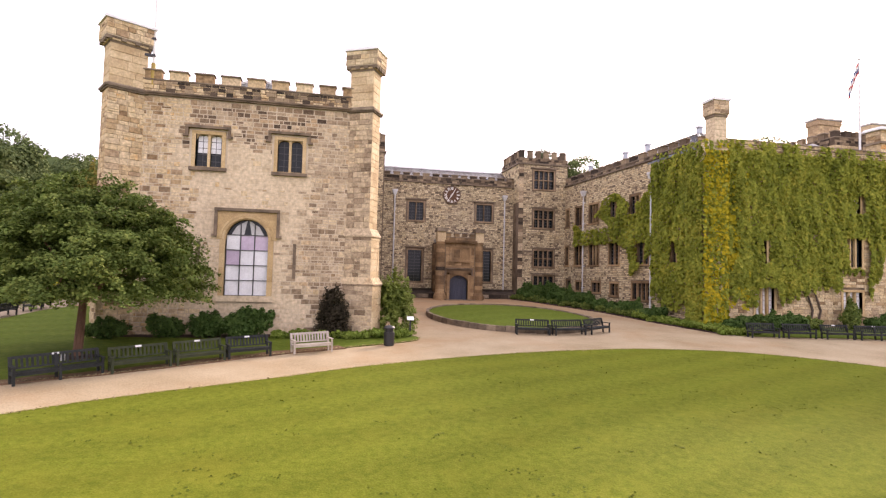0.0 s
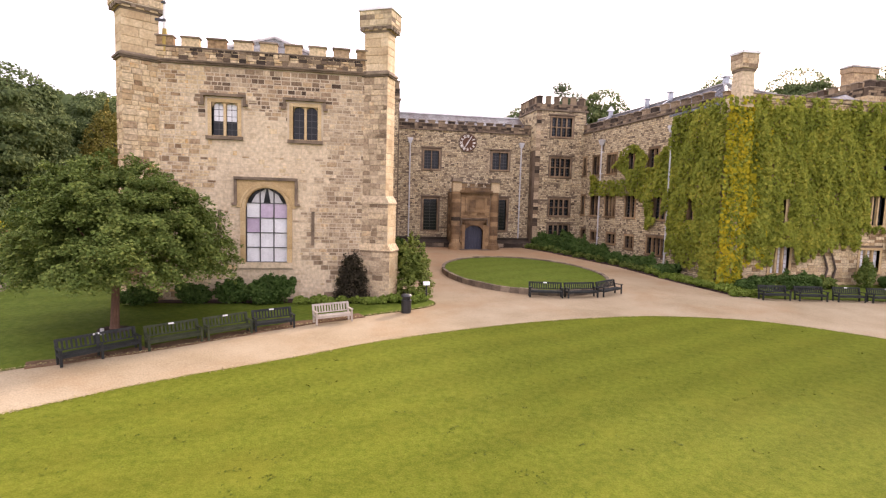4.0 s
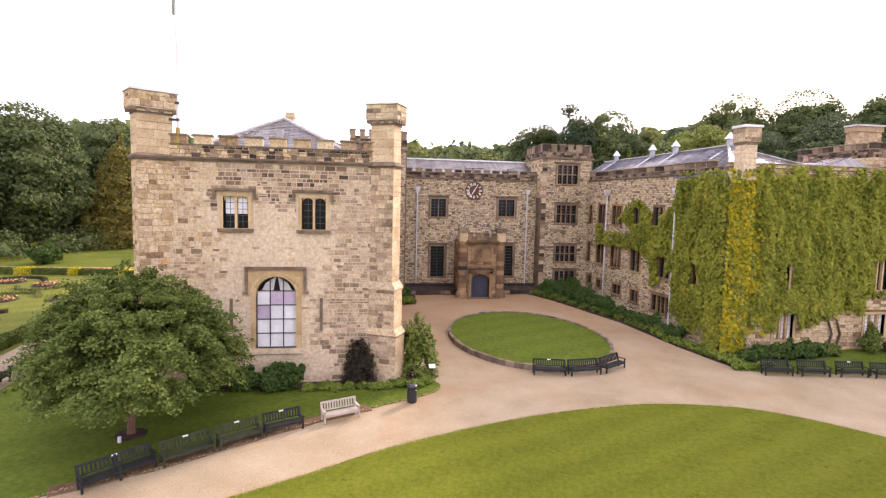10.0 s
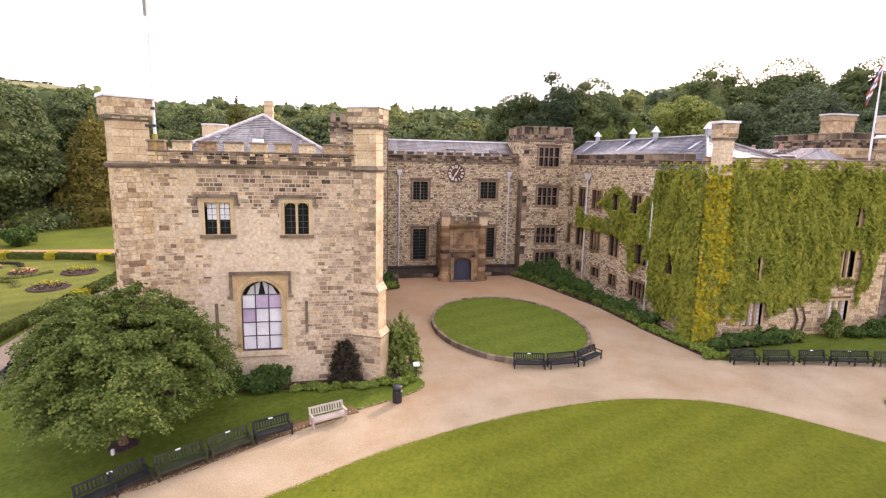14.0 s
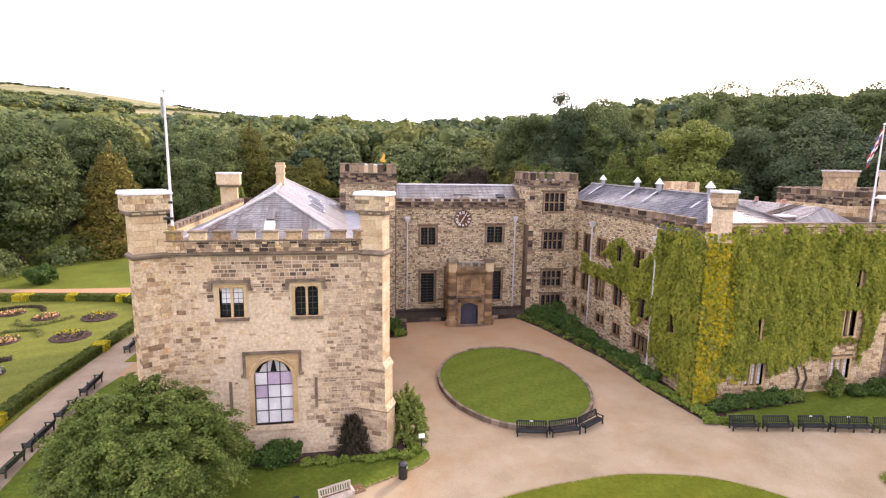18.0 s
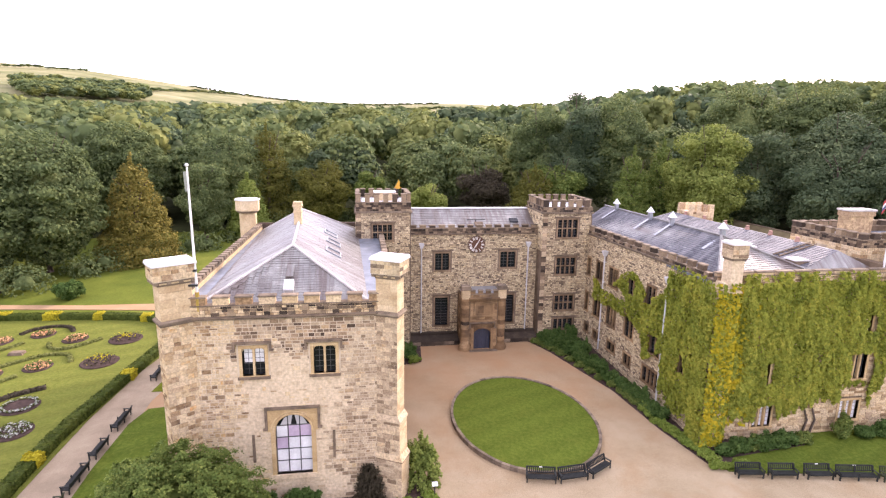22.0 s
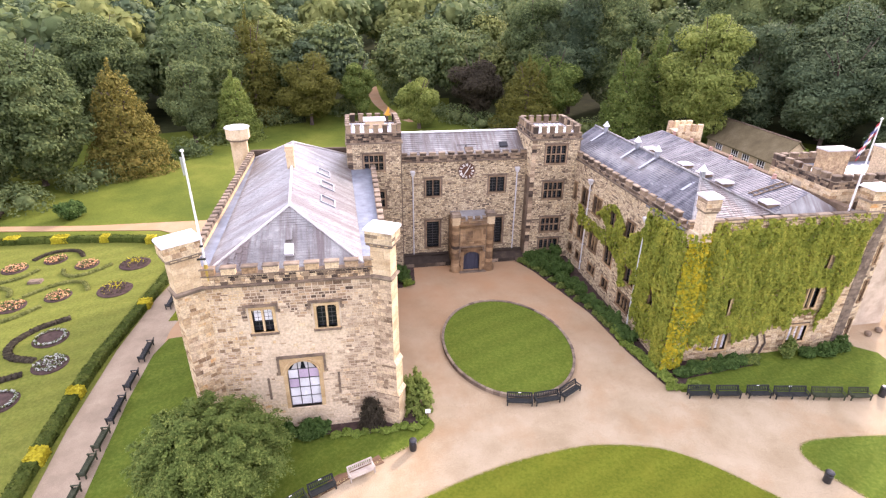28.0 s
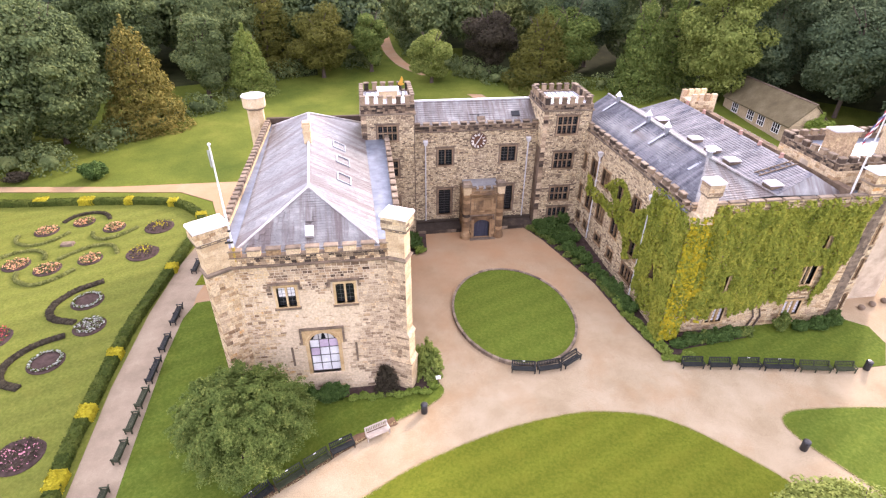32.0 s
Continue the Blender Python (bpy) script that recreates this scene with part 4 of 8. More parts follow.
bt = part("turret", Build().prism(octagon(-0.88, 24.95, 0.72), 8, 12.7).prism(octagon(-0.88, 24.95, 1.0), 12.75, 13.7), M["ashlar"], wing)
sub("corbel", Build().prism(octagon(-0.88, 24.95, 0.85), 12.55, 12.7).prism(octagon(-0.88, 24.95, 0.93), 12.65, 12.78), M["coping"], bt)
sub("coping", Build().prism(octagon(-0.88, 24.95, 1.06), 13.7, 13.82), M["cap"], bt)

# ---------------------------------------------------------------- the two stair towers, the clock range, the porch


def square_tower(name, x0, x1, y0, y1, z_string, z_crenel, z_top, wins, label):
    t = thing(name, label, "tower", ((x0 + x1) / 2, (y0 + y1) / 2, 0))
    F = Face((x0, y0, 0), (1, 0, 0), (0, -1, 0))
    b = Build()
    hl = [(a - x0, c - x0, e, g) for a, c, e, g in wins]
    wall_slab(b, F, 0, x1 - x0, 0, z_string, hl, 0.6)
    wl = part("wall", b, M["mortar_brown"], t)
    sur = [(a - 0.22, c + 0.22, e - 0.15, g + 0.2) for a, c, e, g in hl]
    quoin = 0.45
    lay_stones(F, courses(quoin, x1 - x0 - quoin * 0.2, 0.6, z_string, sur, 0.09, 0.17, 0.12, 0.3, rng), M["stone_dark"], wl, rng, joint=0.026, proud=(0.004, 0.026))
    q = courses(0, quoin, 0.6, z_string, sur, 0.3, 0.4, 0.4, 0.5, rng)
    pale_q = [rng.random() < 0.55 for _ in q]
    lay_stones(F, [r for r, k in zip(q, pale_q) if k], M["stone_rust"], wl, rng, proud=(0.03, 0.05))
    lay_stones(F, [r for r, k in zip(q, pale_q) if not k], M["stone_black"], wl, rng, proud=(0.03, 0.05))
    FL = Face((x0, y1, 0), (0, -1, 0), (-1, 0, 0))
    sb = Build()
    wall_slab(sb, FL, 0, y1 - y0 - 0.6, 0, z_string, [], 0.6)
    FR = Face((x1, y0, 0), (0, 1, 0), (1, 0, 0))
    wall_slab(sb, FR, 0.6, y1 - y0, 0, z_string, [], 0.6)
    sw = part("wall", sb, M["mortar_dark"], t)
    lay_stones(FL, courses(0, y1 - y0, 9.5, z_string, [], 0.16, 0.28, 0.25, 0.5, rng), M["stone_dark"], sw, rng)
    FB = Face((x1, y1, 0), (-1, 0, 0), (0, 1, 0))
    sc = Build()
    for FX, w in ((F, x1 - x0), (FL, y1 - y0), (FR, y1 - y0), (FB, x1 - x0)):
        FX.box(sc, -0.12 if FX in (F, FB) else 0.2, w + (0.12 if FX in (F, FB) else -0.2), z_string, z_string + 0.14, -0.2, 0.12)
        cut = 0.0 if FX in (F, FB) else 0.36
        parapet(FX, cut, w - cut, z_string + 0.14, z_crenel, z_top, 0.42, 0.36, M["stone_black"], M["coping"], t, rng, first=0.05, thick=0.3)
    part("string_course", sc, M["coping"], t)
    part("roof", Build().prism(rect(x0 + 0.3, x1 - 0.3, y0 + 0.3, y1 - 0.3), z_string, z_crenel - 0.12), M["cap"], t, "flat pale lead roof")
    rolls = Build()
    for i in range(9):
        x = x0 + 0.5 + (x1 - x0 - 1.0) * i / 8
        rolls.tube((x, y0 + 0.35, z_crenel - 0.1), (x, y1 - 0.35, z_crenel - 0.1), 0.05, 0.05, 6)
    part("lead_roll", rolls, M["lead"], t)
    for a, c, e, g in hl:
        mullion_window(F, a, c, e, g, 4, 2 if g - e > 1.3 else 1, t, M["frame_dark"], depth=0.2, bar=0.042, edge=0.12)
        hb = Build()
        F.box(hb, a - 0.35, c + 0.35, g + 0.2, g + 0.3, 0, 0.12)
        part("hood_mould", hb, M["hood"], t)
    return t


square_tower("stair_tower", 9.15, 13.95, 19.6, 24.6, 13.15, 14.1, 14.85, [(10.62, 12.28, 10.75, 12.1), (10.6, 12.28, 7.2, 8.7), (10.6, 12.28, 3.4, 4.9)], "square brown-stone stair tower with battlements and a lead roof")
tow = square_tower("stair_tower", 26.05, 30.75, 19.5, 24.5, 13.0, 13.62, 14.3, [(27.5, 29.38, 10.8, 12.45), (27.55, 29.36, 7.3, 8.86), (27.6, 29.4, 3.8, 5.2), (27.6, 29.45, 1.9, 2.9)], "square brown-stone stair tower rising beside the clock range")
# gilded bird on the first tower
wv = thing("weather_vane", "gilded bird weather vane on a tower roof", "weather vane", (13.0, 22.5, 13.95))
part("post", Build().tube((13.0, 22.5, 13.9), (13.0, 22.5, 15.1), 0.04, 0.03), M["black"], wv)
vb = Build()
sil = [(-0.35, 0.0), (-0.1, -0.12), (0.15, -0.1), (0.3, 0.05), (0.12, 0.12), (0.2, 0.45), (0.05, 0.75), (-0.08, 0.4), (-0.2, 0.2)]
vb.add([(13.0 + x, 22.5 - 0.03, 15.1 + z) for x, z in sil] + [(13.0 + x, 22.5 + 0.03, 15.1 + z) for x, z in sil], [tuple(range(9)), tuple(range(17, 8, -1)), *[(i, (i + 1) % 9, 9 + (i + 1) % 9, 9 + i) for i in range(9)]])
part("bird", vb, M["gold"], wv)
sv = thing("roof_lantern", "low lead-covered hatch on a tower roof", "roof hatch", (11.8, 22.4, 13.95))
part("body", Build().box(10.9, 12.6, 21.8, 22.9, 13.9, 14.7), M["ashlar"], sv)
part("lid", Build().box(10.75, 12.75, 21.65, 23.05, 14.7, 14.8), M["cap"], sv)

clock_range = thing("entrance_range", "brown rubble-stone entrance range with a clock and a slate roof", "building", (20, 23, 0))
CF = Face((0, 20.8, 0), (1, 0, 0), (0, -1, 0))
cw = [(16.3, 17.62, 7.6, 9.2), (22.5, 23.95, 7.75, 9.25), (16.34, 17.55, 2.2, 4.95), (22.75, 23.95, 2.3, 5.05)]
b = Build()
wall_slab(b, CF, 13.95, 26.05, 0.2, 10.95, cw, 0.7)
cwall = part("wall", b, M["mortar_brown"], clock_range)
sur = [(a - 0.24, c + 0.24, e - 0.16, g + 0.22) for a, c, e, g in cw] + [(18.5, 22.3, 0, 5.5)]
lay_stones(CF, courses(13.97, 26.03, 1.6, 10.95, sur, 0.09, 0.17, 0.12, 0.3, rng), M["stone_dark"], cwall, rng, joint=0.026, proud=(0.004, 0.026))
for a, c in ((13.95, 18.5), (22.3, 26.05)):
    b = Build()
    CF.box(b, a, c, 0.2, 1.45, 0.0, 0.3)
    CF.box(b, a, c, 1.45, 1.6, 0.0, 0.4)
    part("plinth", b, M["soot"], clock_range)
    # low terrace wall in front, with a sloping mossy top
    t_ = Build().add([CF.p(u, v, d) for u in (a, c) for v, d in ((0.2, 0.3), (0.2, 1.5), (1.2, 1.5), (1.42, 0.3))], [(0, 1, 2, 3), (7, 6, 5, 4), (1, 5, 6, 2), (2, 6, 7, 3), (0, 4, 5, 1)])
    tw_ = part("terrace_wall", t_, M["soot"], clock_range, "dark weathered low terrace wall")
    TF = Face((0, 19.3, 0), (1, 0, 0), (0, -1, 0))
    for u, v, w, h in courses(a + 0.02, c - 0.02, 0.6, 1.17, [], 0.22, 0.32, 0.5, 1.2, rng):
        k = Build()
        TF.box(k, u + 0.01, u + w - 0.01, v + 0.008, v + h - 0.008, 0.0, 0.03)
        sub("block", k, M["soot"] if rng.random() < 0.7 else M["coping"], tw_)
b = Build()
CF.box(b, 13.95, 26.05, 10.95, 11.05, -0.3, 0.14)
part("string_course", b, M["hood"], clock_range)
parapet(CF, 13.95, 26.05, 11.05, 11.58, 11.86, 0.55, 0.34, M["stone_black"], M["coping"], clock_range, rng, thick=0.3)
for n, (a, c, e, g) in enumerate(cw):
    mullion_window(CF, a, c, e, g, 2 if n < 2 else 1, 1, clock_range, M["frame_dark"], depth=0.2, blind=0.0, bar=0.03, edge=0.11)
    hb = Build()
    CF.box(hb, a - 0.35, c + 0.35, g + 0.22, g + 0.33, 0, 0.13)
    part("hood_mould", hb, M["hood"], clock_range)
RA, RB, RC, RD = (13.95, 21.4, 11.35), (26.05, 21.4, 11.35), (26.05, 24.4, 12.9), (13.95, 24.4, 12.9)
core = Build().add([RA, RB, RC, RD, (26.05, 27.5, 11.35), (13.95, 27.5, 11.35)], [(0, 1, 2, 3), (3, 2, 4, 5), (1, 4, 2), (0, 3, 5), (0, 5, 4, 1)])
croof = part("roof", core, M["slate"], clock_range)
roof_slates(None, (RA, RB, RC, RD), croof, rng, mat=M["slate"])
part("ridge", Build().box(13.95, 26.05, 24.28, 24.52, 12.88, 13.0), M["cap"], clock_range)
b = Build()
b.box(13.95, 26.05, 26.9, 27.5, 0, 11.3)
part("wall", b, M["mortar_dark"], clock_range)
for x, y in ((24.1, 22.5), (20.6, 22.0)):
    rl = Build().box(-0.4, 0.4, -0.3, 0.3, 0.03, 0.14, Matrix.Translation((x, y, 11.35 + (y - 21.4) * 0.517)) @ Matrix.Rotation(radians(27.3), 4, "X"))
    part("roof_light", rl, M["glass"] if x > 22 else M["hood"], clock_range)
# ladder rail on the roof
lb = Build()
lb.box(19.5, 21.3, 22.3, 22.36, 12.05, 12.12).box(20.3, 20.4, 22.3, 22.36, 11.85, 12.05)
part("roof_rail", lb, M["black"], clock_range)

# clock
ck = thing("wall_clock", "round brown clock with ivory numerals on the wall", "clock", (20.16, 20.8, 10.0))
disc = lambda r, d0, d1, n=32: Build().add([CF.p(20.16 + r * math.cos(2 * math.pi * i / n), 10.0 + r * math.sin(2 * math.pi * i / n), d) for d in (d0, d1) for i in range(n)], [tuple(range(n)), tuple(range(2 * n - 1, n - 1, -1)), *[(i, (i + 1) % n, n + (i + 1) % n, n + i) for i in range(n)]])
part("dial", disc(0.8, 0.02, 0.1), M["clock_face"], ck)
rg = Build()
for k in range(32):
    x0, x1 = 2 * math.pi * k / 32, 2 * math.pi * (k + 1) / 32
    q = [(20.16 + r * math.cos(x), 10 + r * math.sin(x)) for r in (0.78, 0.83) for x in (x0, x1)]
    rg.add([CF.p(*p, d) for d in (0.06, 0.13) for p in q], [(4, 5, 7, 6), (0, 1, 5, 4), (2, 6, 7, 3)])
part("rim", rg, M["hood"], ck)
NUM = {12: "XII", 1: "I", 2: "II", 3: "III", 4: "IV", 5: "V", 6: "VI", 7: "VII", 8: "VIII", 9: "IX", 10: "X", 11: "XI"}
for h, s in NUM.items():
    cu = bpy.data.curves.new("numeral", "FONT")
    cu.body, cu.size, cu.extrude, cu.align_x, cu.align_y, cu.offset = s, 0.33, 0.008, "CENTER", "CENTER", 0.014
    cu.materials.append(M["ivory"])
    ob = new("numeral", cu)
    an = math.pi / 2 - h * math.pi / 6
    ob.parent = ck
    ob.matrix_parent_inverse = Matrix.Translation(-ck.location)
    ob.matrix_basis = Matrix.Translation(CF.p(20.16 + 0.57 * math.cos(an), 10 + 0.57 * math.sin(an), 0.115)) @ Matrix.Rotation(math.pi / 2, 4, "X") @ Matrix.Rotation(an - math.pi / 2, 4, "Z") @ Matrix.Diagonal((0.62, 1, 1, 1))
for an, ln, w in ((58, 0.62, 0.045), (238, 0.42, 0.065)):
    c, s = math.cos(radians(an)), math.sin(radians(an))
    hb = Build().add([CF.p(20.16 + c * l - s * k, 10 + s * l + c * k, d) for d in (0.12, 0.14) for l, k in ((-0.1, -w), (ln, -w * 0.4), (ln, w * 0.4), (-0.1, w))], [(0, 1, 2, 3), (7, 6, 5, 4), (0, 4, 5, 1), (1, 5, 6, 2), (2, 6, 7, 3), (3, 7, 4, 0)])
    part("clock_hand", hb, M["ivory"], ck)

# porch
porch = thing("porch", "dark golden sandstone porch with corner piers", "porch", (20.4, 19.4, 0.7))
PF = Face((18.4, 18.0, 0), (1, 0, 0), (0, -1, 0))
b = Build()
door_hole = (1.12, 2.7, 0.6, 2.85)
wall_slab(b, PF, 0.5, 3.5, 0.5, 5.6, [door_hole], 0.5)
PL, PR = Face((18.55, 20.8, 0), (0, -1, 0), (-1, 0, 0)), Face((22.25, 18.0, 0), (0, 1, 0), (1, 0, 0))
wall_slab(b, PL, 0, 2.6, 0.5, 5.6, [], 0.5)
wall_slab(b, PR, 0.2, 2.8, 0.5, 5.6, [], 0.5)
pw = part("wall", b, M["mortar_dark"], porch)
lay_stones(PF, courses(0.75, 3.25, 0.72, 5.5, [(0.9, 2.92, 0, 3.2), (1.1, 2.95, 3.9, 5.25)], 0.26, 0.36, 0.4, 0.8, rng), M["ashlar_dark"], pw, rng, proud=(0.01, 0.02))
for F, w in ((PL, 2.6), (PR, 2.6)):
    lay_stones(F, courses(0, w, 0.72, 5.5, [], 0.26, 0.36, 0.4, 0.8, rng), M["ashlar_dark"], pw, rng, proud=(0.01, 0.02))
for c in (0.35, 3.65):
    pier = part("pier", Build().lathe(18.4 + c, 18.2, [(0.37, 0.6), (0.37, 5.6)], 16), M["mortar_dark"], porch)
    v = 1.3
    while v < 5.55:
        h = min(rng.uniform(0.3, 0.42), 5.62 - v)
        sub("drum", Build().lathe(18.4 + c, 18.2, [(0.39, v + 0.006), (0.4, v + 0.02), (0.4, v + h - 0.02), (0.39, v + h - 0.006)], 16), M["stone_black"] if rng.random() < 0.1 else M["ashlar_dark"], pier)
        v += h
    kb = Build()
    PF.box(kb, c - 0.36, c + 0.36, 5.62, 6.45, -0.6, 0.16)
    sub("block", kb, M["ashlar"], pier)
    sub("base", Build().lathe(18.4 + c, 18.2, [(0.55, 0.5), (0.55, 1.1), (0.49, 1.16), (0.49, 1.22), (0.41, 1.32)], 16), M["ashlar_dark"], pier)
    cp = Build()
    PF.box(cp, c - 0.46, c + 0.46, 6.45, 6.6, -0.7, 0.3)
    PF.box(cp, c - 0.4, c + 0.4, 6.6, 6.78, -0.64, 0.24)
    sub("cap", cp, M["coping"], pier)
b = Build()
PF.box(b, 0.6, 3.4, 5.5, 5.62, -0.3, 0.24)
PF.box(b, 0.6, 3.4, 5.62, 5.74, -0.3, 0.32)
PF.box(b, 0.7, 3.3, 3.45, 3.55, 0.0, 0.12)
part("cornice", b, M["ashlar_dark"], porch)
parapet(Face((18.4, 17.95, 0), (1, 0, 0), (0, -1, 0)), 0.75, 3.25, 5.74, 6.05, 6.4, 0.42, 0.3, M["ashlar_dark"], M["coping"], porch, rng, thick=0.25)
b = Build()
PF.box(b, 1.1, 2.95, 3.9, 5.25, 0.0, 0.05)
panel = part("carved_panel", b, M["ashlar_dark"], porch, "worn carved stone panel")
pb = Build()
for x0, x1, y0, y1, d in ((1.1, 2.95, 5.12, 5.25, 0.12), (1.1, 2.95, 3.9, 4.02, 0.12), (1.1, 1.24, 4.02, 5.12, 0.11), (2.81, 2.95, 4.02, 5.12, 0.11), (1.45, 1.95, 4.3, 4.95, 0.1), (2.1, 2.6, 4.3, 4.95, 0.1), (1.98, 2.07, 4.15, 5.05, 0.12)):
    PF.box(pb, x0, x1, y0, y1, 0.05, d)
sub("relief", pb, M["ashlar_dark"], panel)
b = Build()
PF.box(b, 0.88, 1.12, 0.6, 3.0, -0.3, 0.1)
PF.box(b, 2.7, 2.94, 0.6, 3.0, -0.3, 0.1)
PF.box(b, 0.88, 2.94, 2.85, 3.2, -0.3, 0.1)
um = 1.91
for s in (-1, 1):
    arc = [(um + s * 0.79 * math.cos(x), 2.25 + 0.55 * math.sin(x)) for x in np.linspace(0, math.pi / 2, 8)]
    out = [*arc, (um, 2.86), (um + s * 0.79, 2.86)]
    n = len(out)
    b.add([PF.p(*q, 0.06) for q in out] + [PF.p(*q, -0.25) for q in out], [tuple(range(n)), *[(i, (i + 1) % n, n + (i + 1) % n, n + i) for i in range(n)]])
dr = part("door_surround", b, M["ashlar_dark"], porch)
hood(PF, 0.72, 3.1, 3.42, 0.5, porch, 0.1)
b = Build()
PF.box(b, 1.12, 2.7, 0.75, 2.85, -0.34, -0.3)
dleaf = part("door", b, M["door"], porch, "closed blue-black plank door")
for i in range(6):
    kb = Build()
    PF.box(kb, 1.12 + 0.263 * i + 0.006, 1.12 + 0.263 * (i + 1) - 0.006, 0.76, 2.84, -0.3, -0.27)
    sub("plank", kb, M["door"], dleaf)
kb = Build()
PF.box(kb, 2.5, 2.58, 1.7, 1.8, -0.27, -0.22)
sub("door_handle", kb, M["black"], dleaf)
part("roof", Build().box(18.7, 22.1, 18.3, 20.8, 5.65, 5.95), M["lead"], porch)
part("step", Build().box(19.1, 21.7, 17.55, 18.0, 0.4, 0.78), M["coping"], porch)


def drainpipe(x, y, z0, z1, nx, ny, label="pale grey cast-iron drainpipe with a hopper head"):
    """A rainwater pipe a hand's width off its wall; nx, ny point away from the wall."""
    t = thing("drainpipe", label, "drainpipe", (x, y, z0), "drainpipes on the hall")
    part("pipe", Build().tube((x, y, z0), (x, y, z1 - 0.3), 0.06, 0.06, 8), M["grey_pipe"], t)
    part("hopper", Build().prism(rect(x - 0.12, x + 0.12, y - 0.1, y + 0.1), z1 - 0.35, z1 - 0.05, top=1.7).box(x - 0.22, x + 0.22, y - 0.19, y + 0.19, z1 - 0.05, z1 + 0.1), M["grey_pipe"], t)
    z = z0 + 0.8
    while z < z1 - 0.6:
        part("bracket", Build().tube((x, y, z), (x, y, z + 0.1), 0.085, 0.085, 8).box(min(x, x - nx * 0.2) - 0.03, max(x, x - nx * 0.2) + 0.03, min(y, y - ny * 0.2) - 0.03, max(y, y - ny * 0.2) + 0.03, z + 0.02, z + 0.08), M["grey_pipe"], t)
        z += 1.8
    return t


drainpipe(15.02, 20.62, 1.6, 10.1, 0, -1)
drainpipe(25.12, 20.62, 1.6, 10.1, 0, -1)

# ---------------------------------------------------------------- the far wing with the creeper
rw = thing("hall_wing", "brown rubble-stone hall wing grown over with yellow-green creeper", "building", (38, 12, 0))
wx = lambda y: 30.55 + (19.5 - y) * 0.055
WF = Face((wx(19.5), 19.5, 0), Vector((wx(2.5), 2.5, 0)) - Vector((wx(19.5), 19.5, 0)), (-1, -0.055, 0))
WL = (Vector((wx(2.5), 2.5, 0)) - Vector((wx(19.5), 19.5, 0))).length
wu = lambda y: (19.5 - y) * WL / 17.0
wins = [(y1, y0, z0, z1, n) for y1, y0, z0, z1, n in (
    (19.2, 18.75, 3.95, 5.6, 1), (17.6, 16.4, 3.95, 5.6, 2), (15.2, 13.8, 3.95, 5.6, 3), (12.2, 11.0, 3.95, 5.6, 2), (8.6, 7.4, 3.95, 5.6, 2), (5.0, 4.2, 3.9, 5.5, 2),
    (19.2, 18.75, 7.4, 8.95, 1), (17.5, 16.5, 7.4, 8.95, 2), (15.2, 13.9, 7.4, 8.95, 3), (12.1, 11.0, 7.5, 8.95, 2), (9.5, 8.5, 7.5, 8.9, 2),
    (19.0, 18.4, 1.9, 2.6, 1), (17.3, 16.3, 1.8, 2.5, 2), (14.7, 13.5, 1.75, 2.5, 2), (12.0, 11.0, 1.6, 2.5, 2), (9.2, 7.2, 1.45, 2.6, 4))]
b = Build()
hl = [(wu(a), wu(c), z0, z1) for a, c, z0, z1, n in wins]
wall_slab(b, WF, 0, WL, 0, 11.1, hl, 0.6)
rwall = part("wall", b, M["mortar_brown"], rw)
sur = [(a - 0.18, c + 0.18, e - 0.14, g + 0.16) for a, c, e, g in hl]
lay_stones(WF, courses(0.0, WL, 0.2, 11.1, sur, 0.09, 0.17, 0.12, 0.3, rng), M["stone_dark"], rwall, rng, joint=0.026, proud=(0.004, 0.026))
for (a, c, e, g), w in zip(hl, wins):
    mullion_window(WF, a, c, e, g, w[4], 1, rw, M["ashlar_dark"], depth=0.18, bar=0.045)
b = Build()
WF.box(b, 0, WL, 11.1, 11.22, 0, 0.13)
part("string_course", b, M["coping"], rw)
parapet(WF, 0, WL - 0.7, 11.22, 11.5, 11.92, 0.62, 0.46, M["stone_black"], M["coping"], rw, rng, thick=0.3)
# front of this wing
IF = Face((31.5, 2.45, 0), (1, 0, 0), (0, -1, 0))
iw = [(3.75, 4.65, 3.9, 5.75, 2), (3.85, 5.2, 0.9, 2.65, 3), (10.6, 11.9, 4.0, 5.9, 3), (10.4, 11.9, 1.0, 2.4, 3), (10.9, 11.8, 7.3, 8.8, 2)]
hl = [q[:4] for q in iw]
b = Build()
wall_slab(b, IF, 0, 14.5, -0.6, 11.0, hl, 0.6)
iwall = part("wall", b, M["mortar_dark"], rw)
sur = [(a - 0.2, c + 0.2, e - 0.15, g + 0.18) for a, c, e, g in hl]
lay_stones(IF, courses(0.0, 14.5, -0.2, 11.0, sur, 0.14, 0.26, 0.3, 0.6, rng), M["stone"], iwall, rng)
for a, c, e, g, n in iw:
    wn_ = mullion_window(IF, a, c, e, g, n, 1, rw, M["ashlar_gold"], depth=0.2, blind=0.97 if g < 3 or e > 7 else 0.0, bar=0.05, lead="frame_dark" if g < 3 else "leading")
parapet(IF, 0, 14.5, 11.0, 11.45, 11.72, 1.1, 0.25, M["stone"], M["coping"], rw, rng, thick=0.3)
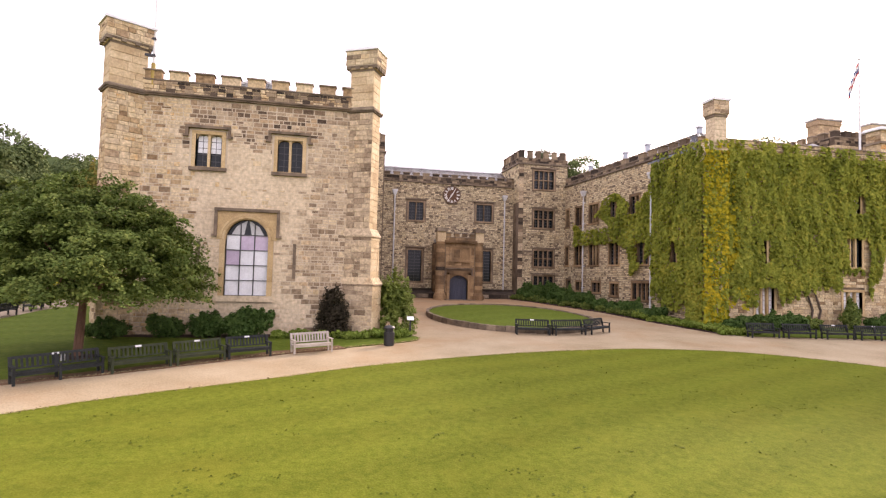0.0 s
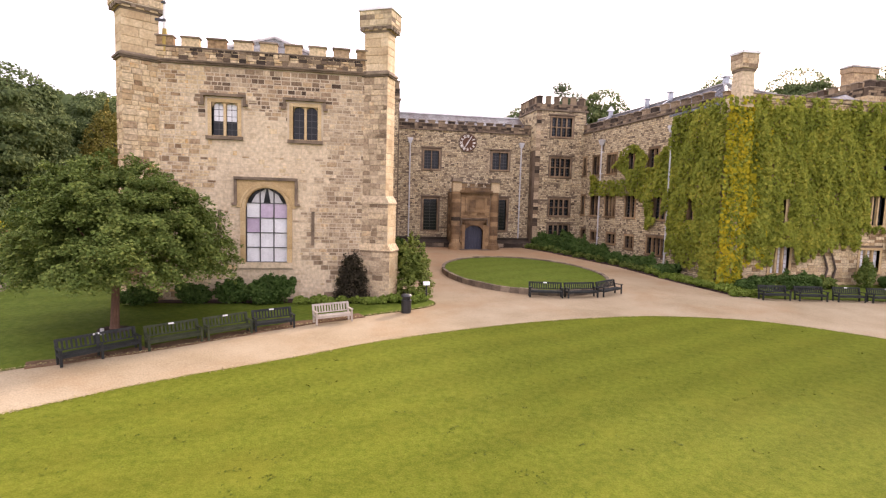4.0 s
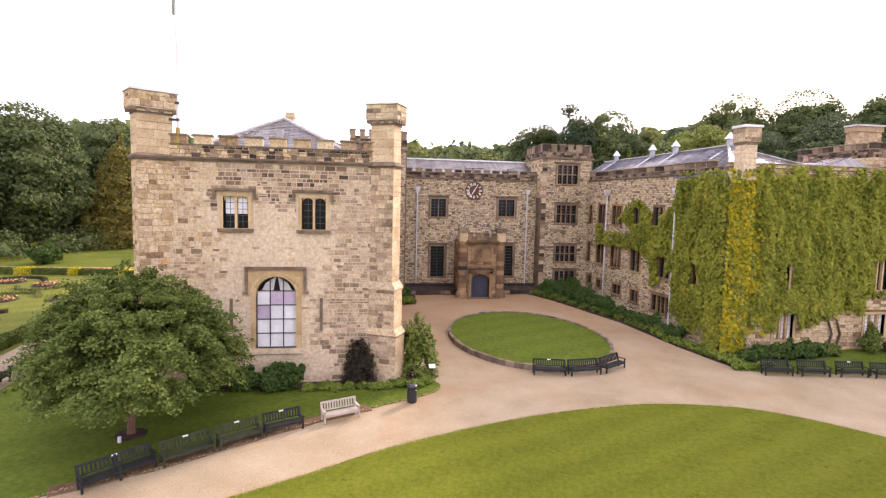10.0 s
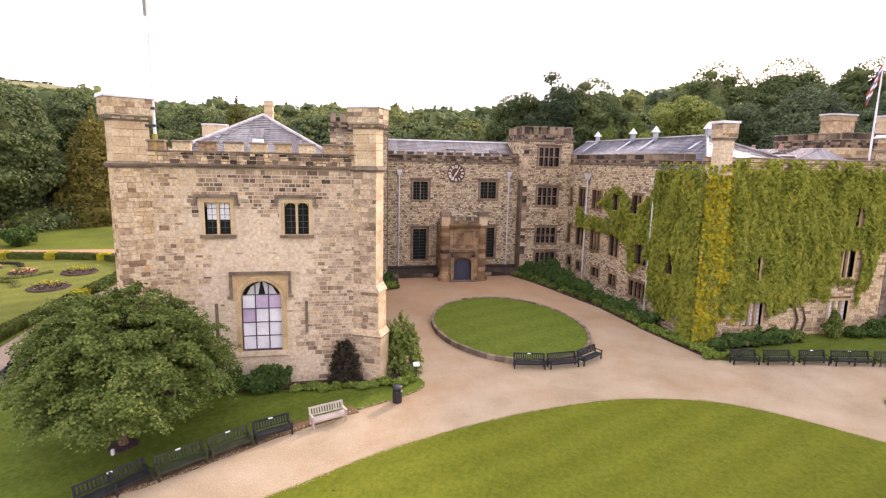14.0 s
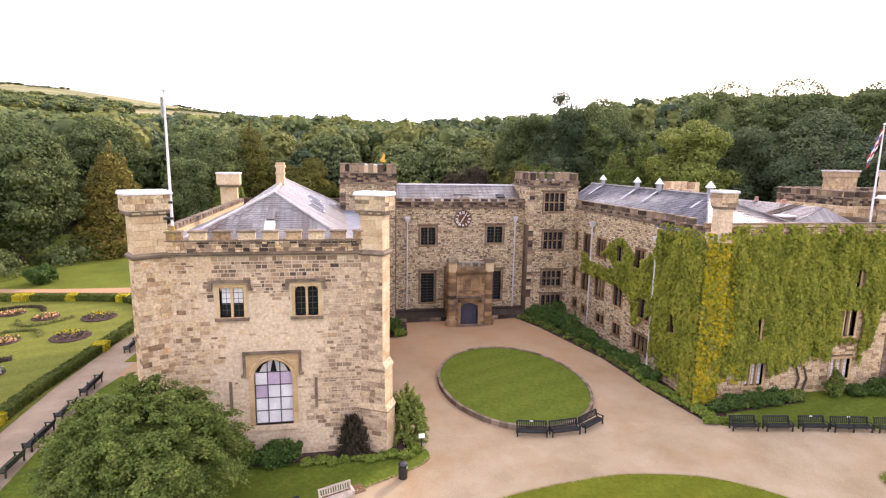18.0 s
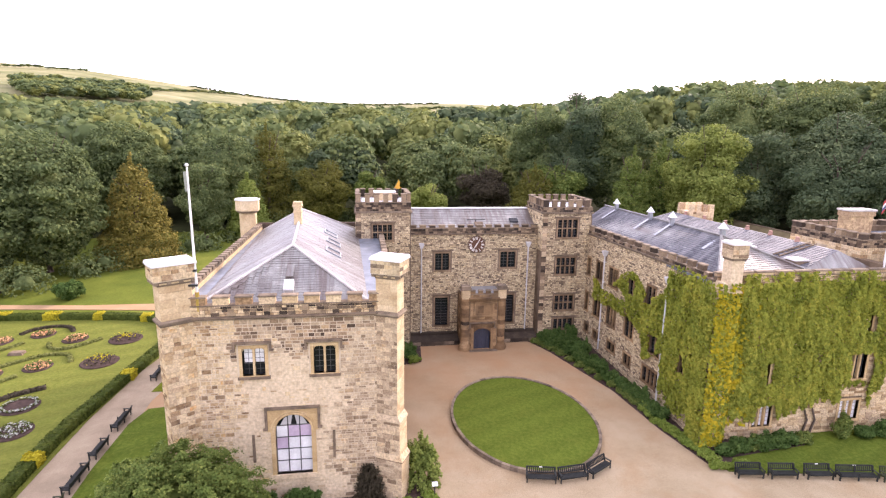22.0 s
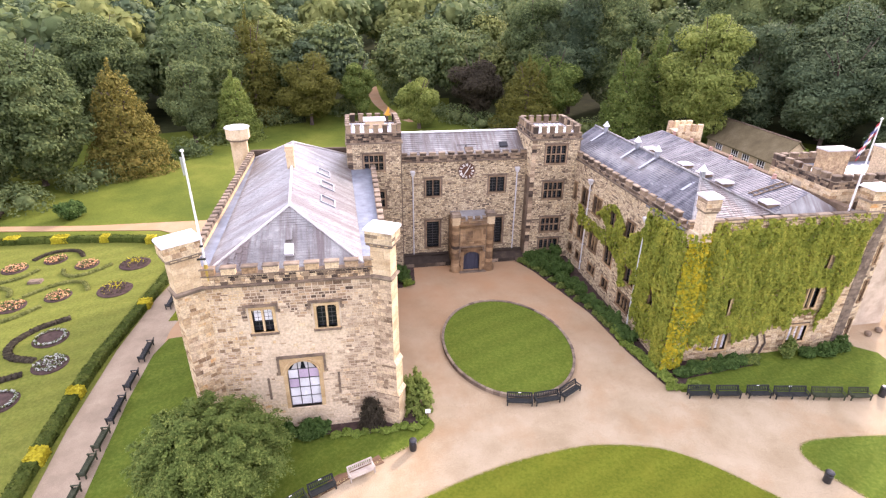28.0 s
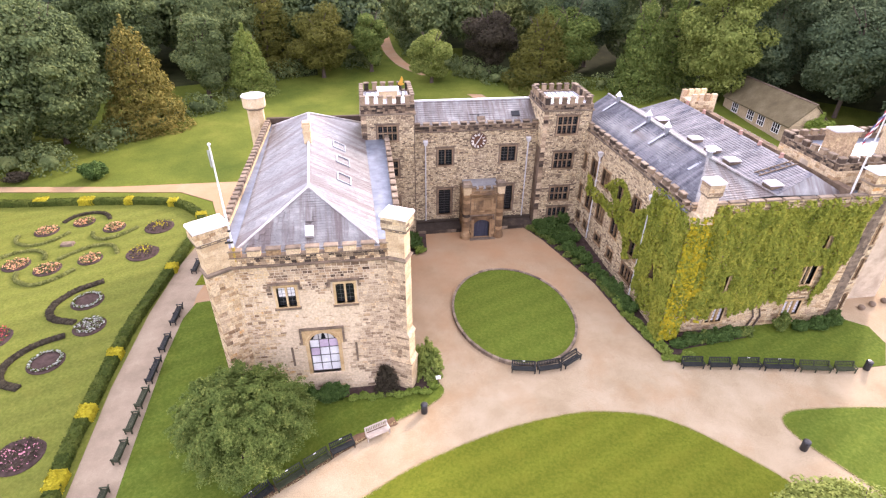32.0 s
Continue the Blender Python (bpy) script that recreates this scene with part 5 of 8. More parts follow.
# corner pier
pr = part("corner_pier", Build().prism(rect(31.25, 32.45, 1.75, 2.9), -0.6, 10.6, top=0.93).prism(rect(31.4, 32.6, 1.45, 2.85), 10.6, 11.2, top=0.85).prism(rect(31.68, 32.5, 1.5, 2.28), 11.05, 12.95), M["stone_pale"], rw)
for F, ln, nn in faces_of(rect(31.68, 32.5, 1.5, 2.28), -0.003):
    lay_stones(F, courses(0, ln, 11.1, 12.65, [], 0.25, 0.4, 0.4, 0.8, rng), M["stone_pale"], pr, rng, proud=(0.008, 0.02))
sub("corbel", Build().prism(rect(31.62, 32.56, 1.44, 2.34), 12.65, 12.8), M["coping"], pr)
hd_ = sub("head", Build().prism(rect(31.57, 32.61, 1.39, 2.39), 12.8, 13.62), M["stone_pale"], pr)
for F, ln, nn in faces_of(rect(31.57, 32.61, 1.39, 2.39), -0.003):
    lay_stones(F, courses(0, ln, 12.82, 13.6, [], 0.2, 0.3, 0.25, 0.5, rng), M["stone_rust"], pr, rng, proud=(0.008, 0.025))
sub("coping", Build().prism(rect(31.5, 32.68, 1.32, 2.46), 13.62, 13.76), M["cap"], pr)
# roofs
A, B2, C2, D2 = (wx(24) + 0.9, 24.0, 11.2), (32.3, 3.4, 11.2), (34.75, 6.9, 13.15), (34.1, 24.0, 13.15)
V1, V2 = (38.4, 3.4, 11.5), (37.8, 24.0, 11.5)
core = Build().add([A, B2, C2, D2, V1, V2], [(0, 1, 2, 3), (1, 4, 2), (4, 5, 3, 2), (0, 3, 5)])
rr = part("roof", core, M["slate"], rw)
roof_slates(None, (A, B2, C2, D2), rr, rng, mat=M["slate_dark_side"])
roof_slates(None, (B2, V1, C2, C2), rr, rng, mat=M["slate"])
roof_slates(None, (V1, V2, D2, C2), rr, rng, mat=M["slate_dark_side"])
S1, S2, T1, T2 = (38.4, 3.4, 11.5), (37.8, 24.0, 11.5), (41.9, 4.5, 12.5), (41.6, 24.0, 12.5)
core = Build().add([S1, S2, T1, T2, (44.0, 3.4, 11.3), (44.0, 24.0, 11.3)], [(0, 2, 3, 1), (0, 4, 2), (2, 4, 5, 3)])
r2 = part("roof", core, M["slate"], rw)
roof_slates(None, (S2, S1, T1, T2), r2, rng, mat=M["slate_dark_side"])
for p, q in ((B2, C2), (C2, D2), (V1, C2)):
    hb = Build()
    p, q = Vector(p) + UP * 0.05, Vector(q) + UP * 0.05
    n = max(2, int((q - p).length / 0.5))
    for i in range(n):
        hb.tube(p.lerp(q, i / n), p.lerp(q, (i + 0.97) / n), 0.11, 0.105, 6)
    tagged(sub("ridge_capping", hb, M["slate"], rr), kind="stuff")
for x, y in ((34.07, 21.5), (34.2, 15.5), (34.35, 12.45), (34.85, 6.95)):
    vb = Build().prism(rect(x - 0.15, x + 0.15, y - 0.15, y + 0.15), 12.95, 13.7)
    v = sub("roof_vent", vb, M["lead"], rr)
    sub_b = Build().prism(rect(x - 0.26, x + 0.26, y - 0.26, y + 0.26), 13.68, 14.15, top=0.06)
    part("vent_cap", sub_b, M["cap"], rw)
    # thin strip added on the slope to stand for the pale stain below the vent
    fx = lambda d, dy: (x - d, y + dy, 13.15 - d * 0.66 + 0.05)
    part("flashing", Build().add([fx(0.15, -0.12), fx(0.15, 0.12), fx(1.4, 0.16), fx(1.4, -0.12), *[(p[0], p[1], p[2] - 0.03) for p in (fx(0.15, -0.12), fx(0.15, 0.12), fx(1.4, 0.16), fx(1.4, -0.12))]], [(3, 2, 1, 0), (0, 1, 5, 4), (1, 2, 6, 5), (2, 3, 7, 6), (3, 0, 4, 7)]), M["lead"], rw)
for x, y, z in ((38.9, 4.6, 11.6), (38.6, 9.2, 11.6), (38.4, 11.6, 11.6), (38.3, 14.2, 11.6), (37.9, 19.5, 11.6)):
    part("skylight", Build().prism(rect(x - 0.5, x + 0.5, y - 0.45, y + 0.45), z, z + 0.3), M["hood"], rw)
    part("skylight_glazing", Build().prism(rect(x - 0.56, x + 0.56, y - 0.52, y + 0.52), z + 0.3, z + 0.4, top=0.9), M["ridge"], rw)
part("gutter", Build().box(31.2, 46.0, 2.75, 24.0, 10.9, 11.05), M["lead_dark"], rw)
part("wall", Build().box(43.6, 44.2, 3.0, 24.5, 0, 11.9).box(30.9, 44.2, 24.0, 24.6, 0, 11.2), M["mortar_dark"], rw)
# small turret at the back
tb = part("turret", Build().box(42.0, 44.6, 21.7, 23.9, 8, 12.8), M["stone_pale"], rw)
for i in range(4):
    for y in (21.7, 23.6):
        sub("merlon", Build().box(42.0 + 0.7 * i, 42.5 + 0.7 * i, y, y + 0.3, 12.8, 13.5), M["stone"], tb)
for F, ln, nn in faces_of(rect(42.0, 44.6, 21.7, 23.9), -0.003):
    lay_stones(F, courses(0, ln, 11.0, 12.78, [], 0.18, 0.3, 0.25, 0.55, rng), M["stone"], tb, rng)
drainpipe(wx(15.9) - 0.2, 15.9, 1.2, 10.15, -1, 0)
drainpipe(wx(6.9) - 0.2, 6.9, 0.8, 10.15, -1, 0)
# block behind, with battlements, and its chimneys
bk = thing("rear_block", "buff stone rear block with battlements and broad chimney stacks", "building", (49, 8, 0))
BF = Face((43.75, 4.6, 0), (1, 0, 0), (0, -1, 0))
BL = Face((43.75, 10.8, 0), (0, -1, 0), (-1, 0, 0))
b = Build()
b.prism(rect(43.75, 53, 4.6, 10.8), 0, 12.6)
bw_ = part("wall", b, M["mortar"], bk)
lay_stones(BL, courses(0, 6.2, 11.2, 12.6, [(2.5, 3.6, 11.3, 12.4)], 0.2, 0.3, 0.3, 0.6, rng), M["stone"], bw_, rng)
lay_stones(BF, courses(0, 9.25, 11.0, 12.6, [], 0.2, 0.3, 0.3, 0.6, rng), M["stone"], bw_, rng)
mullion_window(BL, 2.6, 3.5, 11.35, 12.3, 2, 1, bk, M["ashlar"], depth=0.1)
for FX, w in ((BF, 9.25), (BL, 6.2), (Face((53, 10.8, 0), (-1, 0, 0), (0, 1, 0)), 9.25)):
    parapet(FX, 0.4 if FX is BL else 0, w - (0.4 if FX is BL else 0), 12.6, 13.2, 13.65, 0.5, 0.4, M["stone_black"], M["coping"], bk, rng)
for x0, x1, y0, y1, z in ((44.3, 46.3, 6.4, 7.3, 15.05), (49.2, 51, 6.4, 7.3, 15.1)):
    c = part("chimney", Build().box(x0, x1, y0, y1, 12.5, z - 0.5).box(x0 - 0.07, x1 + 0.07, y0 - 0.07, y1 + 0.07, z - 0.5, z - 0.15), M["stone"], bk)
    sub("cap", Build().box(x0 - 0.12, x1 + 0.12, y0 - 0.12, y1 + 0.12, z - 0.12, z), M["ridge"], c)
part("roof", Build().box(44.15, 52.6, 5.0, 10.4, 12.6, 12.75), M["lead_dark"], bk)
# canted end of the wing with a capped corner turret
eb = thing("end_tower", "canted stone end of the wing with tall brown windows", "tower", (47, 6, 0))
END = [(46.0, 2.45), (47.1, 2.62), (48.0, 2.85), (48.3, 4.6), (46.0, 4.6)]
et = part("wall", Build().prism(END, -0.6, 11.6), M["mortar_dark"], eb)
for k, (F, ln, nn) in enumerate(faces_of(END, -0.01)):
    if k > 2:
        continue
    gaps = [(0.15, 0.6, 0.8, 2.6), (0.15, 0.6, 3.9, 6.0), (0.15, 0.6, 7.2, 9.0)] if k == 1 else []
    lay_stones(F, courses(0, ln, -0.3, 11.6, gaps, 0.16, 0.3, 0.25, 0.55, rng), M["coping"] if k == 0 else M["stone_dark"], et, rng, proud=(0.02, 0.06))
    for u0, u1, v0, v1 in gaps:
        wb = Build()
        F.box(wb, u0 + 0.1, u1 - 0.1, v0 + 0.1, v1 - 0.1, 0.0, 0.03)
        ws = part("window", wb, M["glass"], eb)
        fb = Build()
        for a, c, e, h in ((u0, u0 + 0.1, v0, v1), (u1 - 0.1, u1, v0, v1), (u0 + 0.1, u1 - 0.1, v0, v0 + 0.1), (u0 + 0.1, u1 - 0.1, v1 - 0.1, v1)):
            F.box(fb, a, c, e, h, 0.0, 0.1)
        sub("frame", fb, M["ashlar_dark"], ws)
    parapet(F, 0.06, ln - 0.06, 11.61 + 0.01 * k, 11.95 + 0.01 * k, 12.2, 0.5, 0.2, M["stone"], M["coping"], eb, rng, thick=0.3)
tq = part("turret", Build().prism(rect(45.1, 46.5, 2.5, 3.5), 11.0, 13.2), M["ashlar"], eb)
for F, ln, nn in faces_of(rect(45.1, 46.5, 2.5, 3.5), -0.005):
    lay_stones(F, courses(0, ln, 11.3, 13.2, [], 0.2, 0.34, 0.3, 0.7, rng), M["stone"], tq, rng, proud=(0.01, 0.03))
sub("corbel", Build().prism(rect(45.0, 46.6, 2.4, 3.6), 12.3, 12.45), M["coping"], tq)
sub("cap", Build().prism(rect(44.9, 46.7, 2.3, 3.7), 13.2, 13.3).prism(rect(44.95, 46.65, 2.35, 3.65), 13.3, 13.42, top=0.92), M["cap"], tq)
# clay pots along the far ridge, and a roof ladder
for y in (7.9, 10.6, 13.2, 16.0, 19.0, 22.0):
    part("chimney_pot", Build().lathe(41.75, y, [(0.2, 12.4), (0.16, 12.58), (0.13, 12.74), (0.16, 12.8), (0.1, 12.84)], 10), M["terracotta"], rw)
lad = thing("roof_ladder", "dark wooden ladder lying on the slate roof", "ladder", (40.5, 6.6, 12.2))
lp = lambda x, dy: (x, 6.6 + dy, 11.6 + (x - 38.4) * 0.287)
for dy in (-0.28, 0.28):
    part("rail", Build().tube(lp(39.0, dy), lp(41.9, dy), 0.05, 0.05, 6), M["hood"], lad)
for i in range(7):
    part("rung", Build().tube(lp(39.2 + i * 0.4, -0.28), lp(39.2 + i * 0.4, 0.28), 0.035, 0.035, 6), M["hood"], lad)

# ---------------------------------------------------------------- ground, paths, lawns


def terrain(x, y):
    """The valley side: garden level near the hall, then rising all round behind it."""
    dx, dy = x - 10, y + 27
    r, az = math.hypot(dx, dy), math.degrees(math.atan2(dx, dy))
    z = ground_z(x, y)
    if dy > -30:
        k = 0.085 + 0.065 * max(0.0, min(1.0, (az - 13) / 20)) - 0.012 * max(0.0, min(1.0, (-az - 8) / 14))
        z += k * max(0.0, min(r, 260) - 98) + 0.05 * max(0.0, min(r, 420) - 260)
        far = 0.075 + 0.05 * max(0.0, min(1.0, (-az + 2) / 30)) + 0.008 * math.sin(az * 0.19)
        z += max(0.0, min(r, 1500) - 420) * far
    return z


gb = Build()
rings = [0, 6, 14, 24, 36, 50, 64, 78, 92, 106, 122, 140, 165, 200, 250, 310, 380, 420, 520, 700, 1000, 1500, 2500, 4500]
nseg = 72
for r in rings:
    for i in range(nseg):
        x, y = 10 + r * math.sin(2 * math.pi * i / nseg), -27 + r * math.cos(2 * math.pi * i / nseg)
        gb.v.append((x, y, terrain(x, y) - 0.07))
for k in range(len(rings) - 1):
    for i in range(nseg):
        j = (i + 1) % nseg
        gb.f.append((k * nseg + i, (k + 1) * nseg + i, (k + 1) * nseg + j, k * nseg + j)[::-1])
ground = solo("ground", gb, M["meadow"], "rough grass rising to wooded valley sides and moorland", "ground", "structure", smooth=True)
ground.data.materials.append(M["hill"])
for p in ground.data.polygons:
    c = p.center
    if math.hypot(c.x - 10, c.y + 27) > 440:
        p.material_index = 1


def smooth_loop(pts, n=8, closed=True):
    """A smooth curve through the points."""
    out, m = [], len(pts)
    for i in range(m if closed else m - 1):
        p = [Vector((*pts[(i + k) % m if closed else max(0, min(m - 1, i + k))], 0)) for k in (-1, 0, 1, 2)]
        for s in range(n):
            t = s / n
            q = 0.5 * (2 * p[1] + (p[2] - p[0]) * t + (2 * p[0] - 5 * p[1] + 4 * p[2] - p[3]) * t * t + (3 * p[1] - p[0] - 3 * p[2] + p[3]) * t ** 3)
            out.append((q.x, q.y))
    if not closed:
        out.append(tuple(pts[-1]))
    return out


def ccw(poly):
    a = sum(p[0] * q[1] - q[0] * p[1] for p, q in zip(poly, poly[1:] + poly[:1]))
    return poly if a > 0 else poly[::-1]


def slab(name, poly, lift, mat, label, category):
    return solo(name, Build().prism(ccw(poly), lambda x, y: ground_z(x, y) - 0.3, lambda x, y: ground_z(x, y) + lift), mat, label, category, "structure")


slab("road", [(-9.2, -34), (59, -38), (59, 24), (31, 22), (26, 20.9), (-0.2, 20.9), (-0.2, 29), (-4, 33.3), (-20, 33.6), (-33, 35.0), (-39.8, 35.6), (-39.8, 34.3), (-32.2, 33.7), (-19.6, 32.3), (-12, 31.4), (-8, 28.8), (-6.4, 24), (-6.9, 20), (-8.0, 15.7), (-8.55, 9), (-8.95, 1.4), (-8.5, -6.2)], 0.0, M["gravel"], "pale sandy gravel drive with faint wheel marks", "gravel drive")
slab("path", [(-9.6, -12), (-5.6, -10.6), (-5.8, 12), (-4.5, 19), (-6.6, 23), (-8, 21.5), (-9.6, 10)], 0.01, M["gravel_dark"], "trodden brown gravel path beside the formal garden", "path")
LAWN_A = smooth_loop([(2.3, -11.35), (4.3, -10.1), (8.0, -8.35), (11.5, -6.6), (16.8, -4.9), (21.65, -4.15), (24.8, -4.3), (28.3, -5.4), (31.5, -8.2), (34.2, -11.8), (36, -18), (34, -28), (24, -35), (4, -36), (-6, -28), (-5, -18), (-1, -13.6)])
slab("lawn", LAWN_A, 0.035, M["lawn"], "wide mown lawn with faint mowing stripes", "lawn")
LAWN_B = [*smooth_loop([(13.9, -0.9), (13.6, -1.6), (12.3, -2.4), (8.05, -4.35), (3.4, -7.2), (0.8, -8.25), (-2.5, -9.9), (-5.2, -10.9)], 6, False), (-6.0, -10.2), (-6.05, -6.5), (-6.2, -2.6), (-6.39, 4.3), (-6.2, 9.0), (-5.6, 10.9), (-0.3, 11.6), (-0.3, 0.6), (11.5, 0.6), (13.2, 0.6)]
slab("lawn", LAWN_B, 0.035, M["lawn_shade_tint"], "mown lawn below the tower wall and round tree", "lawn")
slab("lawn", [(-6.3, 13.4), (-5.9, 16), (-5.0, 18), (-0.3, 18.5), (-0.3, 13.2)], 0.035, M["lawn"], "small lawn patch beside the side path", "lawn")
slab("lawn", [(-39.5, -30), (-9.3, -30), (-8.9, -6), (-9.3, 2), (-9.1, 10), (-8.3, 17), (-7.4, 21), (-7.6, 25), (-9.5, 28), (-13, 29.6), (-22, 30.8), (-39.5, 32.2)], 0.03, M["lawn_sun_tint"], "formal garden lawn with scroll beds, tinted as if sunlit", "lawn")
slab("lawn", [(31.6, -0.6), (33, -0.95), (37.5, -1.55), (42.6, -2.6), (45.6, -2.9), (47.2, -2.9), (49.1, -0.8), (49.3, 1.1), (47.5, 2.5), (31.4, 2.5)], 0.035, M["lawn_shade_tint"], "strip of lawn below the creeper-clad wall", "lawn")
LAWN_E = smooth_loop([(36.0, -6.9), (36.6, -6.05), (38.5, -5.85), (44, -6.4), (54, -8), (58, -16), (52, -25), (42, -19), (38.2, -11.5), (36.5, -8.5)])
slab("lawn", LAWN_E, 0.035, M["lawn_shade_tint"], "rounded lawn beyond the drive", "lawn")
# strips of worn soil along the paths
slab("flower_bed", [(-0.3, -0.4), (2.0, -0.65), (4.5, -0.8), (7.5, -0.8), (10.5, -0.8), (12.8, -0.75), (13.3, -0.2), (13.2, 1.6), (11.6, 1.8), (11.6, 0.3), (-0.3, 0.3)], 0.05, M["soil"], "dark planted border at the foot of the tower", "flower bed")
slab("flower_bed", [(24.6, 19.9), (25.3, 19.0), (26.4, 16.8), (28.96, 9.5), (29.8, 4.1), (30.8, 0.2), (31.8, -0.4), (32.8, 0.6), (38.5, 1.2), (38.5, 2.4), (31.5, 2.5), (30.6, 19.4), (26.0, 20.6)], 0.05, M["soil"], "dark planted border along the wing wall", "flower bed")
slab("flower_bed", [(12.2, 15.5), (14.6, 16.2), (14.9, 20.2), (12.2, 20.2)], 0.05, M["soil"], "planted corner beside the entrance range", "flower bed")

# round lawn with its stone kerb
rl = thing("round_lawn", "raised oval lawn ringed by a low stone kerb", "lawn", (20.7, 6.25, ground_z(20.7, 6.25)))
OX, OY, OA, OB, OR = 20.7, 6.28, 5.0, 6.05, radians(9)


def oval(t, k=0.0):
    x, y = (OA + k) * math.cos(t), (OB + k) * math.sin(t)
    return OX + x * math.cos(OR) - y * math.sin(OR), OY + x * math.sin(OR) + y * math.cos(OR)


ov = [oval(2 * math.pi * i / 72, -0.17) for i in range(72)]
gz = lambda x, y: ground_z(x, y) + 0.22 + 0.16 * max(0, 1 - ((x - OX) / OA) ** 2 - ((y - OY) / OB) ** 2)
tb = Build()
mid = len(ov)
for k in (1.0, 0.75, 0.5, 0.25):
    tb.v += [(OX + (x - OX) * k, OY + (y - OY) * k, gz(OX + (x - OX) * k, OY + (y - OY) * k)) for x, y in ov]
tb.v.append((OX, OY, gz(OX, OY)))
for k in range(3):
    tb.f += [(k * 72 + i, k * 72 + (i + 1) % 72, (k + 1) * 72 + (i + 1) % 72, (k + 1) * 72 + i) for i in range(72)]
tb.f += [(216 + i, 216 + (i + 1) % 72, 288) for i in range(72)]
part("grass", tb, M["lawn_court"], rl, smooth=True)
for i in range(64):
    t0, t1 = 2 * math.pi * (i + 0.02) / 64, 2 * math.pi * (i + 0.98) / 64
    q = [oval(t, k) for k in (-0.19, 0.0) for t in (t0, t1)]
    lift = 0.3 + rng.uniform(-0.02, 0.02)
    kb = Build().add([(x, y, ground_z(x, y) + dz) for dz in (-0.2, lift) for x, y in q], [(4, 5, 7, 6), (0, 1, 5, 4), (2, 6, 7, 3), (0, 4, 6, 2), (1, 3, 7, 5)])
    part("kerb_stone", kb, M["coping"], rl)

# ---------------------------------------------------------------- leaves


def raw_mesh(name, verts, faces, mat):
    """A mesh from arrays of points and of four-cornered faces."""
    me = bpy.data.meshes.new(name)
    n, m = len(verts), len(faces)
    me.vertices.add(n)
    me.vertices.foreach_set("co", np.asarray(verts, np.float32).ravel())
    me.loops.add(4 * m)
    me.loops.foreach_set("vertex_index", np.asarray(faces, np.int32).ravel())
    me.polygons.add(m)
    me.polygons.foreach_set("loop_start", np.arange(0, 4 * m, 4, dtype=np.int32))
    me.materials.append(mat)
    me.update(calc_edges=True)
    return me


def leaf_quads(P, Nn, size, g, flat=0.55, aspect=0.7):
    """A pointed leaf (a kite of four corners) at each point, facing roughly along its normal."""
    n = len(P)
    nn = Nn + g.normal(0, flat, (n, 3))
    nn /= np.linalg.norm(nn, axis=1, keepdims=True) + 1e-9
    a = np.cross(nn, g.normal(0, 1, (n, 3)))
    a /= np.linalg.norm(a, axis=1, keepdims=True) + 1e-9
    c = np.cross(nn, a)
    s = (size * g.uniform(0.6, 1.35, n))[:, None]
    V = np.stack([P - a * s * 0.5, P + c * s * 0.5 * aspect + a * s * 0.08 + nn * s * 0.1, P + a * s * 0.55, P - c * s * 0.5 * aspect + a * s * 0.08 + nn * s * 0.1], 1)
    return V.reshape(-1, 3)


def crown_points(blobs, n, g, inner=0.8, reach=(0.78, 1.06)):
    """Points over the outside of a heap of ellipsoids, with their outward directions."""
    B = np.asarray(blobs, float)
    area = B[:, 3] * B[:, 4] + B[:, 3] * B[:, 5] + B[:, 4] * B[:, 5]
    pick = g.choice(len(B), int(n * 1.7), p=area / area.sum())
    d = g.normal(0, 1, (len(pick), 3))
    d /= np.linalg.norm(d, axis=1, keepdims=True)
    C, R = B[pick, :3], B[pick, 3:]
    P = C + d * R * (1 + (g.uniform(*reach, (len(pick), 1)) - 1) * np.minimum(1, 2.2 / R.max(1, keepdims=True)))
    keep = np.ones(len(P), bool)
    for b in B:
        keep &= ~((((P - b[:3]) / (b[3:] * inner)) ** 2).sum(1) < 0.75)
    N = d / R
    N /= np.linalg.norm(N, axis=1, keepdims=True)
    return P[keep][:n], N[keep][:n]


ICO = None


def core_quads(blobs, g, k=0.74, nu=8, nv=5):
    """Rough dark lumps inside a crown, so that no sky shows through its middle."""
    vs, fs = [], []
    for b in blobs:
        base = len(vs)
        for j in range(nv + 1):
            th = math.pi * j / nv
            for i in range(nu):
                ph = 2 * math.pi * i / nu
                w = k * g.uniform(0.9, 1.1)
                vs.append((b[0] + b[3] * w * math.sin(th) * math.cos(ph), b[1] + b[4] * w * math.sin(th) * math.sin(ph), b[2] + b[5] * w * math.cos(th)))
        for j in range(nv):
            for i in range(nu):
                fs.append((base + j * nu + i, base + (j + 1) * nu + i, base + (j + 1) * nu + (i + 1) % nu, base + j * nu + (i + 1) % nu))
    return np.array(vs), np.array(fs)


def foliage(name, blobs, n, size, mat, g, core=0.74, flat=0.42, reach=(0.78, 1.06)):
    P, N = crown_points(blobs, n, g, 0.8, reach)
    N = N * 0.7 + np.array((0, 0, 0.4))
    V = leaf_quads(P, N, size, g, flat)
    F = np.arange(len(V)).reshape(-1, 4)
    if core:
        cv, cf = core_quads(blobs, g, core, *((6, 4) if len(blobs) > 20 else (8, 5)))
        F = np.concatenate([F, cf + len(V)])
        V = np.concatenate([V, cv])
    return raw_mesh(name, V, F, mat)


